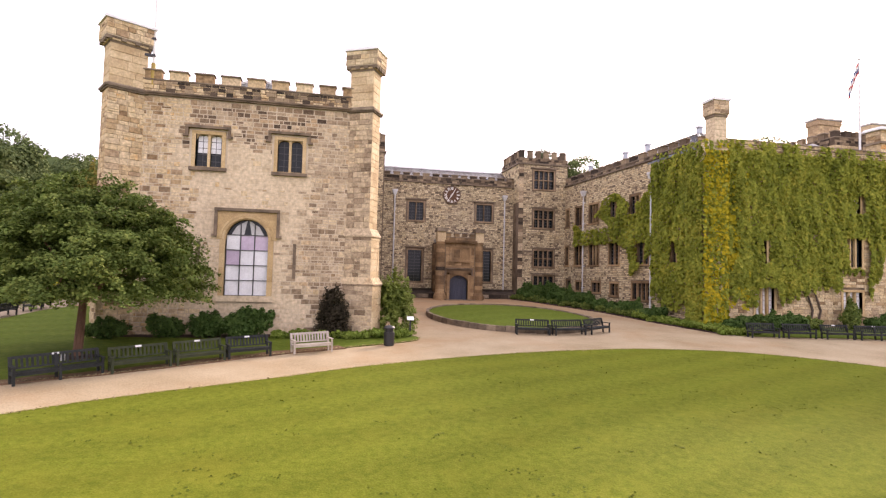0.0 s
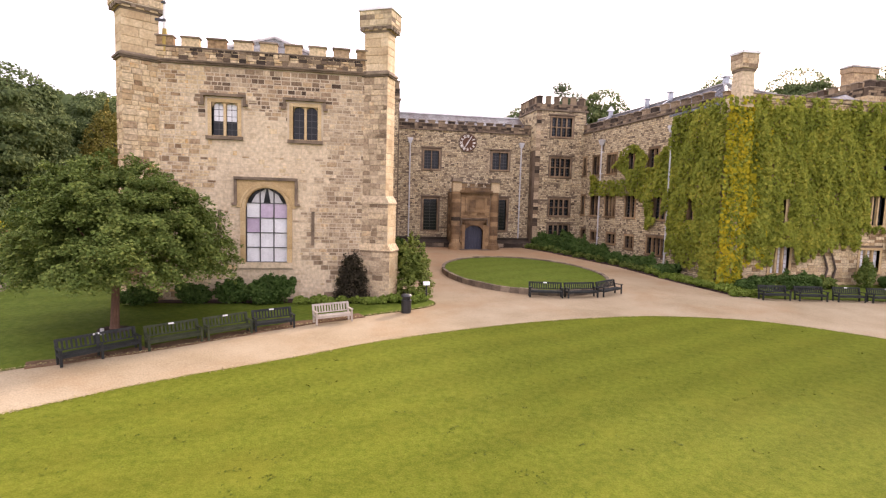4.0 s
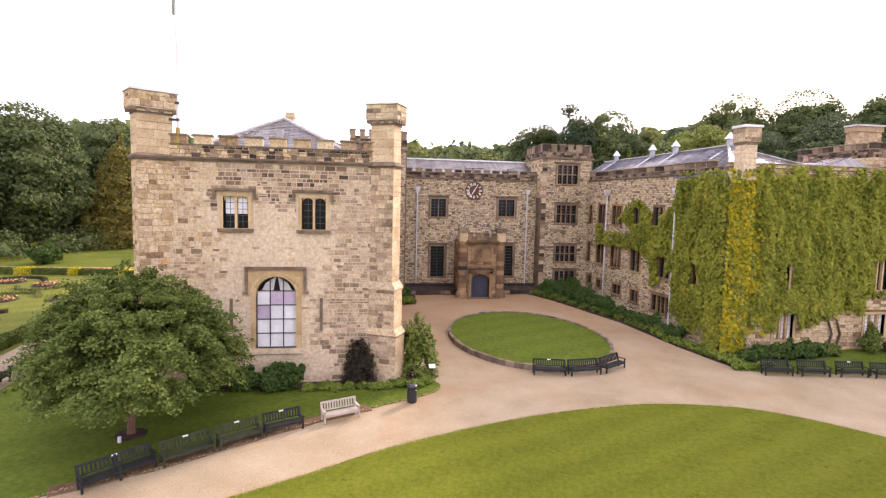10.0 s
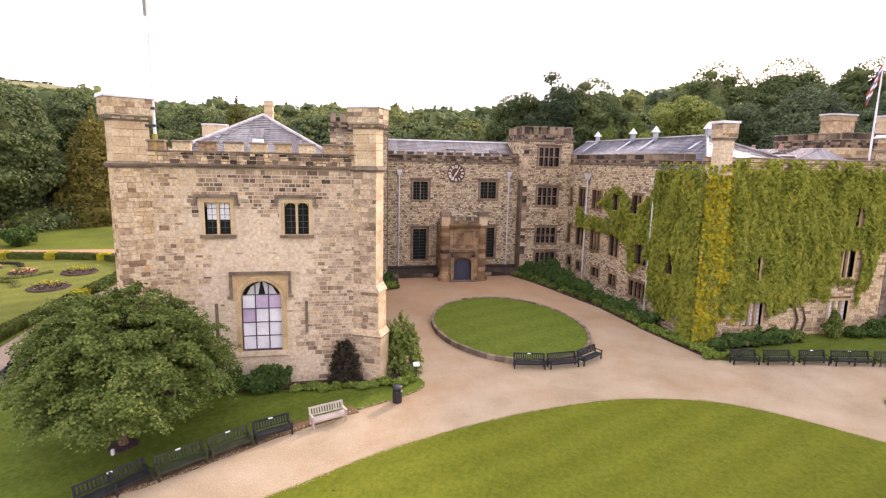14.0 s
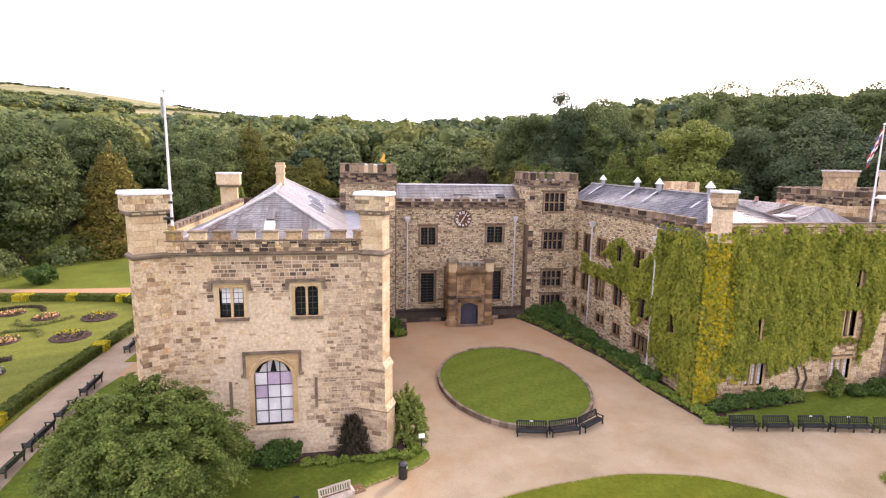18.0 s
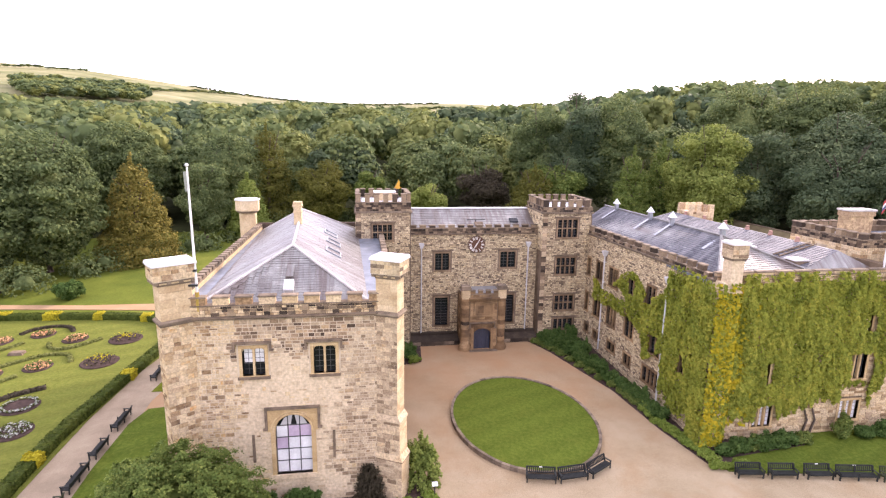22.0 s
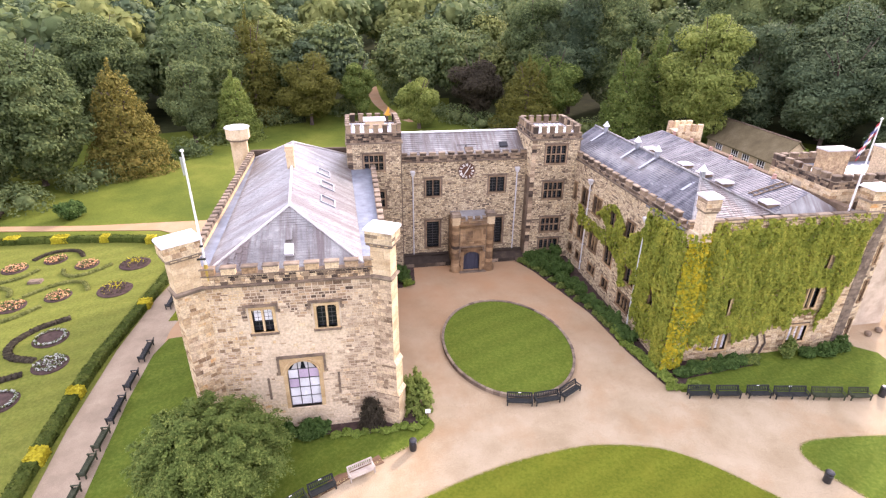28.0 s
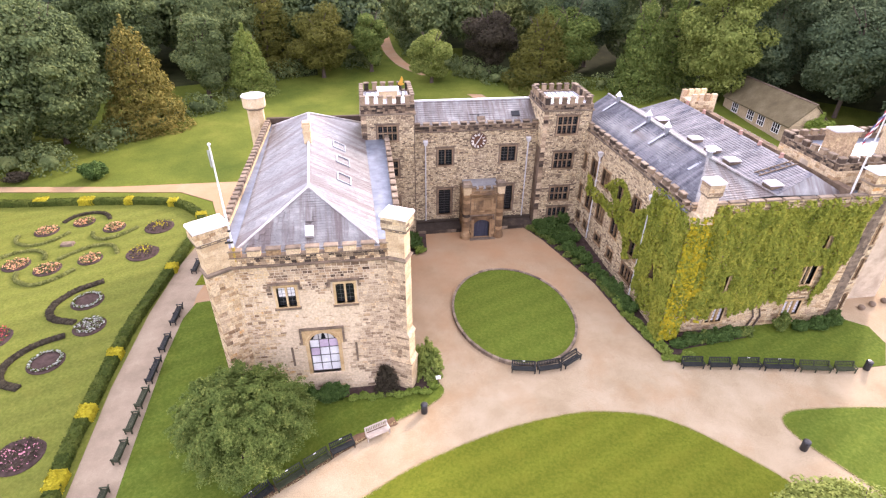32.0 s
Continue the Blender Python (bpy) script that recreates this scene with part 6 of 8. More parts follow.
def heap(cx, cy, cz, rx, ry, rz, n, g, lump=0.42, low=-0.35, squash=0.9):
    """A crown as a heap of lumps round a middle one."""
    out = [(cx, cy, cz, rx * 0.72, ry * 0.72, rz * 0.75)]
    for _ in range(n):
        a, h = g.uniform(0, 2 * math.pi), g.uniform(low, 0.9)
        q = math.sqrt(max(0.05, 1 - h * h)) * g.uniform(0.55, 0.75)
        s = lump * g.uniform(0.75, 1.25)
        out.append((cx + rx * q * math.cos(a), cy + ry * q * math.sin(a), cz + rz * h * 0.68, rx * s, ry * s, rz * s * squash))
    return out


def trunk_build(x, y, z0, z1, r, g, limbs=5, spread=1.5):
    b = Build()
    p = Vector((x, y, z0 - 0.15))
    top = Vector((x + g.uniform(-0.1, 0.1), y + g.uniform(-0.1, 0.1), z0 + (z1 - z0) * 0.45))
    b.tube(p, p + UP * 0.35, r * 1.5, r * 1.05, 10).tube(p + UP * 0.35, top, r * 1.05, r * 0.8, 10)
    for i in range(limbs):
        a = 2 * math.pi * i / limbs + g.uniform(-0.4, 0.4)
        m = top + Vector((math.cos(a) * spread * 0.5, math.sin(a) * spread * 0.5, (z1 - z0) * 0.25))
        e = top + Vector((math.cos(a) * spread, math.sin(a) * spread, (z1 - z0) * g.uniform(0.3, 0.5)))
        b.tube(top - UP * 0.1, m, r * 0.55, r * 0.36, 7).tube(m, e, r * 0.36, r * 0.12, 6)
    return b


def tree(name, x, y, height, rx, mat, label, g, leaves=2600, size=0.42, crown_base=0.22, lumps=12, r=0.3, conifer=False, core=0.74):
    z0 = terrain(x, y)
    t = thing(name, label, "tree", (x, y, z0))
    part("trunk", trunk_build(x, y, z0, z0 + height, r, g, 5, rx * 0.45), M["bark"], t)
    if conifer:
        blobs = []
        for k in range(9):
            f = k / 8
            rr = rx * (1 - f) ** 0.62 + 0.3
            for a in np.arange(3) * 2.09 + k:
                blobs.append((x + math.cos(a) * rr * 0.45, y + math.sin(a) * rr * 0.45, z0 + height * (crown_base + (0.95 - crown_base) * f), rr * 0.72, rr * 0.72, height * 0.085 + 0.25))
    else:
        cz = z0 + height * (1 + crown_base) / 2
        m = 0.8 if lumps > 40 else 0.52
        blobs = [(x, y, cz, rx * m, rx * m, height * (1 - crown_base) * 0.56 * m)]
        for _ in range(lumps):
            d = g.normal(0, 1, 3)
            d /= np.linalg.norm(d)
            q, s = (g.uniform(0.55, 0.82), g.uniform(0.14, 0.26)) if lumps > 40 else (g.uniform(0.42, 0.78), g.uniform(0.24, 0.4))
            blobs.append((x + d[0] * rx * q, y + d[1] * rx * q, cz + d[2] * height * (1 - crown_base) / 2 * q, rx * s, rx * s, rx * s * (0.55 if lumps > 40 else 0.7)))
    me = foliage("crown", blobs, leaves, size, mat, g, core, 0.5, (0.7, 1.1))
    part("crown", me, mat, t)
    return t


def shrub(name, x, y, rx, ry, h, mat, label, g, n=700, size=0.16, lumps=6, kind="", group="", category="shrub"):
    """A bush of uneven lumps, with sprigs that stand out from it."""
    z = ground_z(x, y)
    blobs = heap(x, y, z + h * 0.4, rx * 0.85, ry * 0.85, h * 0.5, lumps, g, 0.46)
    for _ in range(lumps * 2):
        a, q = g.uniform(0, 2 * math.pi), g.uniform(0.3, 0.85)
        blobs.append((x + rx * q * math.cos(a), y + ry * q * math.sin(a), z + h * g.uniform(0.35, 1.0) * (1.1 - 0.5 * q), rx * g.uniform(0.1, 0.24), ry * g.uniform(0.1, 0.24), h * g.uniform(0.1, 0.24)))
    me = foliage(name, blobs, int(n * 1.5), size, mat, g, 0.56, 0.6, (0.7, 1.2))
    return tagged(new(name, me), label, category, group, kind)


def sprays(cx, cy, z0, rx, ry, h, low, n, leaves, size, g, reach=1.0):
    """Drooping sprays of leaves over an uneven dome, and lumps for its dark inside."""
    P, N = [], []
    ph = g.uniform(0, 6.28, 6)
    for _ in range(n):
        a, e = g.uniform(0, 2 * math.pi), math.asin(g.uniform(-0.12, 1.0))
        bulge = 1 + 0.1 * math.sin(3 * a + ph[0]) * math.cos(2 * e + ph[1]) + 0.09 * math.sin(7 * a + ph[2]) * math.sin(5 * e + ph[3]) + 0.07 * math.sin(13 * a + 9 * e + ph[4])
        q = bulge * (g.uniform(0.82, 1.02) if g.random() < 0.8 else g.uniform(0.55, 0.85))
        c = np.array((cx + rx * q * math.cos(a) * math.cos(e), cy + ry * q * math.sin(a) * math.cos(e), z0 + low + (h - low) * max(-0.05, q * math.sin(e))))
        out = np.array((math.cos(a), math.sin(a), 0.0))
        side = np.array((-math.sin(a), math.cos(a), 0.0))
        L, W = g.uniform(0.45, 0.85) * reach, g.uniform(0.2, 0.36) * reach
        s, t = g.uniform(-0.6, 1.0, leaves), g.normal(0, 0.45, leaves)
        up = 0.25 * math.sin(e)
        p = c + out * (s * L)[:, None] * (1 - 0.5 * math.sin(e)) + side * (t * W)[:, None]
        p[:, 2] += up * s - 0.22 * np.clip(s, 0, 1) ** 2 * L * 2 + g.normal(0, 0.07, leaves)
        P.append(p)
        N.append(np.tile(out * 0.35 + np.array((0, 0, 0.9)), (leaves, 1)))
    P, N = np.concatenate(P), np.concatenate(N)
    V = leaf_quads(P, N, size, g, 0.45, 0.75)
    inner = heap(cx, cy, z0 + low + (h - low) * 0.36, rx * 0.62, ry * 0.62, (h - low) * 0.44, 14, g, 0.26, -0.3)
    cv, cf = core_quads(inner, g, 0.8)
    return np.concatenate([V, cv]), np.concatenate([np.arange(len(V)).reshape(-1, 4), cf + len(V)])


g = np.random.default_rng(5)
# broad tree beside the tower
zt = ground_z(1.15, -4.66)
mt = thing("broad_tree", "low dome-shaped green tree on the lawn beside the tower", "tree", (1.15, -4.66, zt))
part("trunk", trunk_build(1.15, -4.66, zt, zt + 4.4, 0.15, g, 7, 2.0), M["bark_red"], mt)
cv_, cf_ = sprays(1.35, -4.5, zt, 3.5, 3.2, 6.15, 2.45, 1050, 105, 0.105, g)
part("crown", raw_mesh("crown", cv_, cf_, M["leaf"]), M["leaf"], mt)
solo("tree_ring", Build().lathe(1.15, -4.66, [(0.6, zt + 0.0), (0.57, zt + 0.05), (0.2, zt + 0.07)], 18), M["soil"], "bare soil ring round the tree trunk", "soil")

# pale dry fringe along the lawn edges
M["dry_grass"] = leaf("dry_edge_grass", (0.24, 0.21, 0.07), (0.4, 0.33, 0.16), (0.5, 0.42, 0.24))
fringe = []
for shut in (LAWN_A + LAWN_A[:1], LAWN_E + LAWN_E[:1], LAWN_B[:43]):
    for (x0, y0), (x1, y1) in zip(shut, shut[1:]):
        L_ = math.hypot(x1 - x0, y1 - y0)
        for _ in range(int(L_ * 60)):
            f = g.random()
            x, y = x0 + (x1 - x0) * f + g.normal(0, 0.05), y0 + (y1 - y0) * f + g.normal(0, 0.05)
            fringe.append((x, y, ground_z(x, y) + g.uniform(0.03, 0.048)))
fringe = np.array(fringe)
V = leaf_quads(fringe, np.tile((0, 0, 1.0), (len(fringe), 1)), 0.075, g, 0.16, 0.6)
tagged(new("edge_grass", raw_mesh("edge_grass", V, np.arange(len(V)).reshape(-1, 4), M["dry_grass"])), "pale dry grass along the lawn edges", "grass", kind="stuff")
# coarse tufts and clover scattered over the front lawn
M["clover"] = leaf("coarse_lawn_tufts", (0.06, 0.088, 0.009), (0.09, 0.115, 0.012), (0.17, 0.17, 0.025))
tuft = []
for _ in range(520):
    cx_, cy_ = g.uniform(-4, 35), g.uniform(-24, -4.5)
    sp = g.uniform(0.06, 0.3)
    for _ in range(int(g.integers(3, 12))):
        x, y = cx_ + g.normal(0, sp * 1.6), cy_ + g.normal(0, sp * 0.6)
        inside = sum((p[1] > y) != (q[1] > y) and x < p[0] + (y - p[1]) / (q[1] - p[1]) * (q[0] - p[0]) for p, q in zip(LAWN_A, LAWN_A[1:] + LAWN_A[:1])) % 2
        if inside:
            tuft.append((x, y, ground_z(x, y) + 0.045))
tuft = np.array(tuft)
V = leaf_quads(tuft, np.tile((0, 0, 1.0), (len(tuft), 1)), 0.055, g, 0.3, 0.8)
tagged(new("lawn_tufts", raw_mesh("lawn_tufts", V, np.arange(len(V)).reshape(-1, 4), M["clover"])), "coarse darker tufts scattered in the mown lawn", "grass", kind="stuff")
# worn brown soil under the row of benches
M["worn_soil"] = material("worn_brown_soil", [(0.0, (0.1, 0.06, 0.035)), (1.0, (0.2, 0.125, 0.075))], 2.5, 30, 0.95, bump=0.6, spec=0.1)
lo_ = smooth_loop([(0.2, -8.62), (2.0, -7.78), (3.4, -7.12), (5.6, -5.8), (8.0, -4.4), (10.4, -3.35)], 6, False)
hi_ = [(x - 0.22 + 0.06 * math.sin(3 * x), y + 0.42 + 0.07 * math.sin(5 * x)) for x, y in lo_]
slab("flower_bed", [(x + 0.06, y - 0.1 + 0.03 * math.sin(4 * x)) for x, y in lo_] + hi_[::-1], 0.04, M["worn_soil"], "worn strip of brown soil under the benches", "soil")

# planting at the foot of the tower
for x, y, rx, ry, h, mat, lab, n, s in (
    (4.7, -0.75, 0.9, 0.55, 1.2, "leaf_dark", "dark green shrub below the arched window", 1500, 0.13), (6.3, -0.85, 1.15, 0.65, 1.45, "leaf_dark", "rounded dark green shrub below the arched window", 2400, 0.14),
    (2.9, -0.7, 1.0, 0.5, 1.1, "leaf_dark", "dark shrub under the broad tree", 1200, 0.14),
    (0.6, -1.0, 0.9, 0.5, 1.0, "leaf_dark", "low dark shrub at the wall", 900, 0.14)):
    shrub("shrub", x, y, rx, ry, h, M[mat], lab, g, n, s)
for x, y, rx, ry, h, mat, lab, n, k, s in ((12.85, 0.7, 1.0, 0.85, 2.75, "leaf_fresh", "tall open green shrub at the tower corner", 260, 46, 0.12), (9.9, -0.5, 0.62, 0.4, 2.2, "leaf_wine", "dense dark purple-brown wall shrub", 230, 34, 0.1)):
    cv_, cf_ = sprays(x, y, ground_z(x, y), rx, ry, h, 0.25, n, k, s, g, 0.45)
    tagged(new("shrub", raw_mesh("shrub", cv_, cf_, M[mat])), lab, "shrub")
for i, x in enumerate(np.arange(7.6, 13.4, 0.62)):
    shrub("edging_plant", x, -1.05 + 0.12 * math.sin(i * 2.1) + (0.35 if x > 12.6 else 0), 0.45, 0.32, 0.42 if x < 11.5 else 0.5, M["leaf_lime"], "low bright green edging plant", g, 420, 0.12, 3, group="edging plants by the tower", category="plant")
shrub("shrub", 13.4, 17.6, 1.1, 1.6, 1.0, M["leaf_dark"], "low dark shrub in the courtyard corner", g, 1500, 0.16)
shrub("shrub", 14.0, 16.2, 0.7, 0.6, 0.6, M["leaf_lime"], "small bright green shrub in the courtyard corner", g, 700, 0.14)
# border along the far wing
edge = [(25.3, 19.0), (26.4, 16.8), (28.96, 9.5), (29.8, 4.1), (30.8, 0.4)]
for i in range(26):
    f = i / 25 * (len(edge) - 1)
    k = min(int(f), len(edge) - 2)
    ex, ey = np.array(edge[k]) * (1 - f + k) + np.array(edge[k + 1]) * (f - k)
    far = wx(min(19, ey)) - 0.5
    shrub("edging_plant", ex + 0.45, ey + 0.1, 0.6, 0.55, 0.45 + 0.15 * g.random(), M["leaf_lime"] if i > 15 else M["leaf"], "low edging plant along the border", g, 420, 0.15, 3, group="edging plants along the wing", category="plant")
    w = far - ex - 0.8
    for q in range(max(1, int(w / 1.3))):
        sx = ex + 1.1 + q * 1.3 + g.uniform(-0.2, 0.2)
        if sx < far:
            shrub("shrub", sx, ey + g.uniform(-0.25, 0.25), 0.85, 0.75, g.uniform(0.8, 1.5) * (1.15 if i < 12 else 0.8), M["leaf_dark"], "dark green border shrub below the wing wall", g, 800, 0.17, 4, group="shrubs along the wing")
for x, y, rx, ry, h, mat in ((32.6, 0.9, 0.9, 0.6, 0.8, "leaf_dark"), (33.8, 1.2, 1.1, 0.7, 1.0, "leaf_dark"), (34.6, 1.3, 0.9, 0.6, 0.9, "leaf"), (35.5, 1.35, 1.2, 0.7, 1.1, "leaf_dark"), (36.4, 1.3, 0.8, 0.6, 0.9, "leaf_dark"), (37.2, 1.4, 1.1, 0.6, 1.1, "leaf_dark"), (38.6, 1.5, 0.8, 0.5, 0.8, "leaf"), (41.6, 1.7, 0.7, 0.5, 1.9, "leaf"), (43.4, 1.5, 0.8, 0.6, 1.0, "leaf_dark"), (45.0, 1.5, 1.1, 0.6, 1.2, "leaf_dark"), (46.2, 1.7, 0.9, 0.6, 1.5, "leaf_dark")):
    shrub("shrub", x, y, rx, ry, h, M[mat], "dark shrub below the creeper-clad wall", g, 1100, 0.15, group="shrubs below the creeper wall")
for i in range(6):
    shrub("edging_plant", 30.9 + i * 0.42, -0.2 - 0.05 * i + 0.3 * (i > 3), 0.4, 0.35, 0.45, M["leaf_lime"], "low bright green edging plant", g, 380, 0.13, 3, group="edging plants along the wing", category="plant")

# ---------------------------------------------------------------- creeper


def creeper(name, F, area, mat, g, n, size, holes, keep, parent, d=(0.05, 0.42)):
    """Leaves over part of a wall; keep(u, v) says how thickly they grow there."""
    u = g.uniform(area[0], area[1], n)
    v = g.uniform(area[2], area[3], n)
    ok = np.array([g.random() < keep(a, c) and not any(h[0] - 0.05 < a < h[1] + 0.05 and h[2] - 0.05 < c < h[3] + 0.05 for h in holes) for a, c in zip(u, v)])
    u, v = u[ok], v[ok]
    cl = np.stack([g.uniform(area[0], area[1], 160), g.uniform(area[2], area[3], 160)], 1)
    near_ = np.min((u[:, None] - cl[None, :, 0]) ** 2 * 4.0 + (v[:, None] - cl[None, :, 1]) ** 2 * 0.8, axis=1)
    hump = np.exp(-near_ * 1.6)
    dd = d[0] + (d[1] - d[0]) * (0.75 * hump + 0.25 * g.random(len(u)))
    P = np.array([tuple(F.p(a, c, e)) for a, c, e in zip(u, v, dd)])
    N = np.tile(np.array(tuple(F.n)) + np.array((0, 0, 0.25)), (len(P), 1))
    V = leaf_quads(P, N, size, g, 0.4, 0.95)
    return part(name, raw_mesh(name, V, np.arange(len(V)).reshape(-1, 4), mat), mat, parent)


cr = thing("creeper", "yellow-green creeper covering the wing walls", "climbing plant", (31.6, 2.3, 0.3), kind="stuff")
iv = lambda z, s: 0.5 + 0.5 * math.sin(z * 1.9 + s) * math.sin(z * 0.83 + s * 2)


def front_keep(u, v):
    low = 2.2 + 0.5 * math.sin(u * 0.9) - 0.8 * (u < 4)
    if 10.0 < u < 11.9:
        low = 3.7
    elif 11.9 <= u < 12.3:
        low = 6.0
    elif u > 12.3:
        low = max(2.4, 2.2 + (u - 12.6) * 2.7 + (3.0 if u > 14.25 else 0)) + 0.3 * math.sin(u * 7)
    if v < low + 0.25 * math.sin(u * 11):
        return 0.0
    if v > 10.95:
        return 0.55 if math.sin(u * 1.4) + math.sin(u * 3.1) > 0.2 else 0.08
    return 1.0 if math.sin(u * 2.3 + 1.3 * math.sin(v * 0.9)) * math.sin(v * 1.1 + u) > -0.8 else 0.45


def side_keep(u, v):
    y = 19.5 - u
    if v > 10.75:
        return 0.25 if y < 6.5 else 0.0
    if y < 6.7:
        return 1.0 if v > 1.5 + 0.5 * math.sin(u * 2.0) else 0.1
    if y < 17.6:
        top = 9.5 + 0.9 * math.sin(u * 0.9 + 1) - (y - 7) * 0.21
        bot = 5.9 - 1.1 * math.sin(u * 0.8) + (y - 7) * 0.12 - (2.0 if y < 9.4 else 0)
        return 0.95 if bot < v < top else (0.5 if 5.6 < v < 6.8 else 0.0)
    return 0.0


IH = [(c - 0.42, c + 0.12, e + 0.2, gg - 0.25) if n == 2 else (a - 0.02, c + 0.02, e - 0.05, gg - 0.1) for a, c, e, gg, n in iw]
creeper("leaves", IF, (0.6, 14.45, 1.3, 11.6), M["ivy"], g, 36000, 0.22, IH, front_keep, cr)
creeper("leaves", WF, (1.5, WL - 0.3, 0.9, 11.3), M["ivy"], g, 32000, 0.22, [(wu(a) + 0.1, wu(c) - 0.1, z0 + 0.1, z1 - 0.15) for a, c, z0, z1, n in wins], side_keep, cr)
PA = Face((31.2, 1.78, 0), (1, 0, 0), (0, -1, 0))
PB = Face((31.22, 2.95, 0), (0, -1, 0), (-1, 0, 0))
creeper("leaves", PA, (-0.28, 1.3, 0.4, 11.2), M["ivy"], g, 1900, 0.22, [], lambda u, v: 1.0 if v < 10.6 + 0.4 * math.sin(u * 5) else 0.2, cr)
creeper("leaves", PA, (-0.28, 1.3, 0.4, 11.2), M["ivy_gold"], g, 1900, 0.22, [], lambda u, v: (1.0 if math.sin(v * 0.9 + 2 * u) > -0.3 else 0.4) if v < 10.6 else 0.1, cr, (0.12, 0.44))
creeper("leaves", PB, (0.0, 1.42, 0.4, 11.2), M["ivy"], g, 3600, 0.22, [], lambda u, v: 1.0 if v < 10.6 + 0.4 * math.sin(u * 5) else 0.2, cr)
creeper("leaves", Face((32.5, 1.8, 0), (0, 1, 0), (1, 0, 0)), (0.0, 0.7, 0.5, 10.8), M["ivy_gold"], g, 1300, 0.22, [], lambda u, v: 1.0, cr)
creeper("leaves", IF, (0.9, 3.2, 1.2, 9.5), M["ivy_gold"], g, 1500, 0.24, IH, lambda u, v: 0.55 if math.sin(v * 1.1 + u) > -0.2 else 0.15, cr, (0.2, 0.26))
stem = Build()
for x in (7.6, 8.2):
    stem.tube(IF.p(x, -0.2, 0.1), IF.p(x + 0.35, 1.2, 0.12), 0.09, 0.07, 6).tube(IF.p(x + 0.35, 1.2, 0.12), IF.p(x - 0.2, 2.6, 0.12), 0.07, 0.05, 6)
part("stem", stem, M["bark"], cr)

# ---------------------------------------------------------------- woods behind
EDGE = [(-75, 18), (-46, 31), (-35, 35.5), (-30, 37), (-26.4, 40.7), (-24.7, 47), (-19.5, 52), (-15.5, 58), (-12, 66), (-2, 77), (9.5, 80), (12.5, 118), (17.5, 118), (20, 84), (34, 68), (44, 63), (58, 58), (72, 52), (82, 40), (88, 22), (95, 0)]


def wood_edge(x):
    for (a, b), (c, d) in zip(EDGE, EDGE[1:]):
        if a <= x <= c:
            return b + (d - b) * (x - a) / (c - a)
    return 18 if x < 0 else 0


ground.data.materials.append(M["floor_litter"])
for p in ground.data.polygons:
    c = p.center
    if 100 < math.hypot(c.x - 10, c.y + 27) < 430 and c.y > wood_edge(c.x) + 10:
        p.material_index = 2
wg = np.random.default_rng(21)
templates = []
for k in range(7):
    rz = wg.uniform(0.36, 0.44)
    bl = heap(0, 0, 0.52, 0.46, 0.46, rz, 60, wg, 0.17, -0.85, 0.55)
    P, N = crown_points(bl, 3200, wg, 0.8, (0.72, 1.1))
    V = leaf_quads(P, N * 0.8 + np.array((0, 0, 0.4)), 0.037, wg, 0.3, 0.85)
    cv, cf = core_quads(bl, wg, 0.6, 6, 4)
    templates.append((np.concatenate([V, cv]), np.concatenate([np.arange(len(V)).reshape(-1, 4), cf + len(V)])))
far_templates, hill_templates = [], []
for k in range(8):
    n, leaves, size = (13, 460, 0.08) if k < 5 else (7, 150, 0.12)
    bl = heap(0, 0, 0.56, 0.5, 0.5, 0.42, n, wg, 0.3, -0.4)
    P, N = crown_points(bl, leaves, wg, 0.8, (0.78, 1.08))
    V = leaf_quads(P, N * 0.7 + np.array((0, 0, 0.4)), size, wg, 0.4, 0.9)
    cv, cf = core_quads(bl, wg, 0.85, 6, 4)
    (far_templates if k < 5 else hill_templates).append((np.concatenate([V, cv]), np.concatenate([np.arange(len(V)).reshape(-1, 4), cf + len(V)])))


def woodland(name, spots, temps, label):
    vs, fs, at, kinds = [], [], 0, []
    for x, y, h, w in spots:
        V, F = temps[wg.integers(len(temps))]
        a = wg.uniform(0, 2 * math.pi)
        R = np.array(((math.cos(a), -math.sin(a), 0), (math.sin(a), math.cos(a), 0), (0, 0, 1)))
        vs.append((V * (w, w, h)) @ R.T + (x, y, terrain(x, y) - 0.3))
        fs.append(F + at)
        kinds.append(np.full(len(F), wg.choice(3, p=(0.45, 0.3, 0.25))))
        at += len(V)
    me = raw_mesh(name, np.concatenate(vs), np.concatenate(fs), M["wood_leaf"])
    me.materials.append(M["wood_light"])
    me.materials.append(M["wood_dark"])
    me.polygons.foreach_set("material_index", np.concatenate(kinds).astype(np.int32))
    return tagged(new(name, me), label, "woodland", kind="stuff")


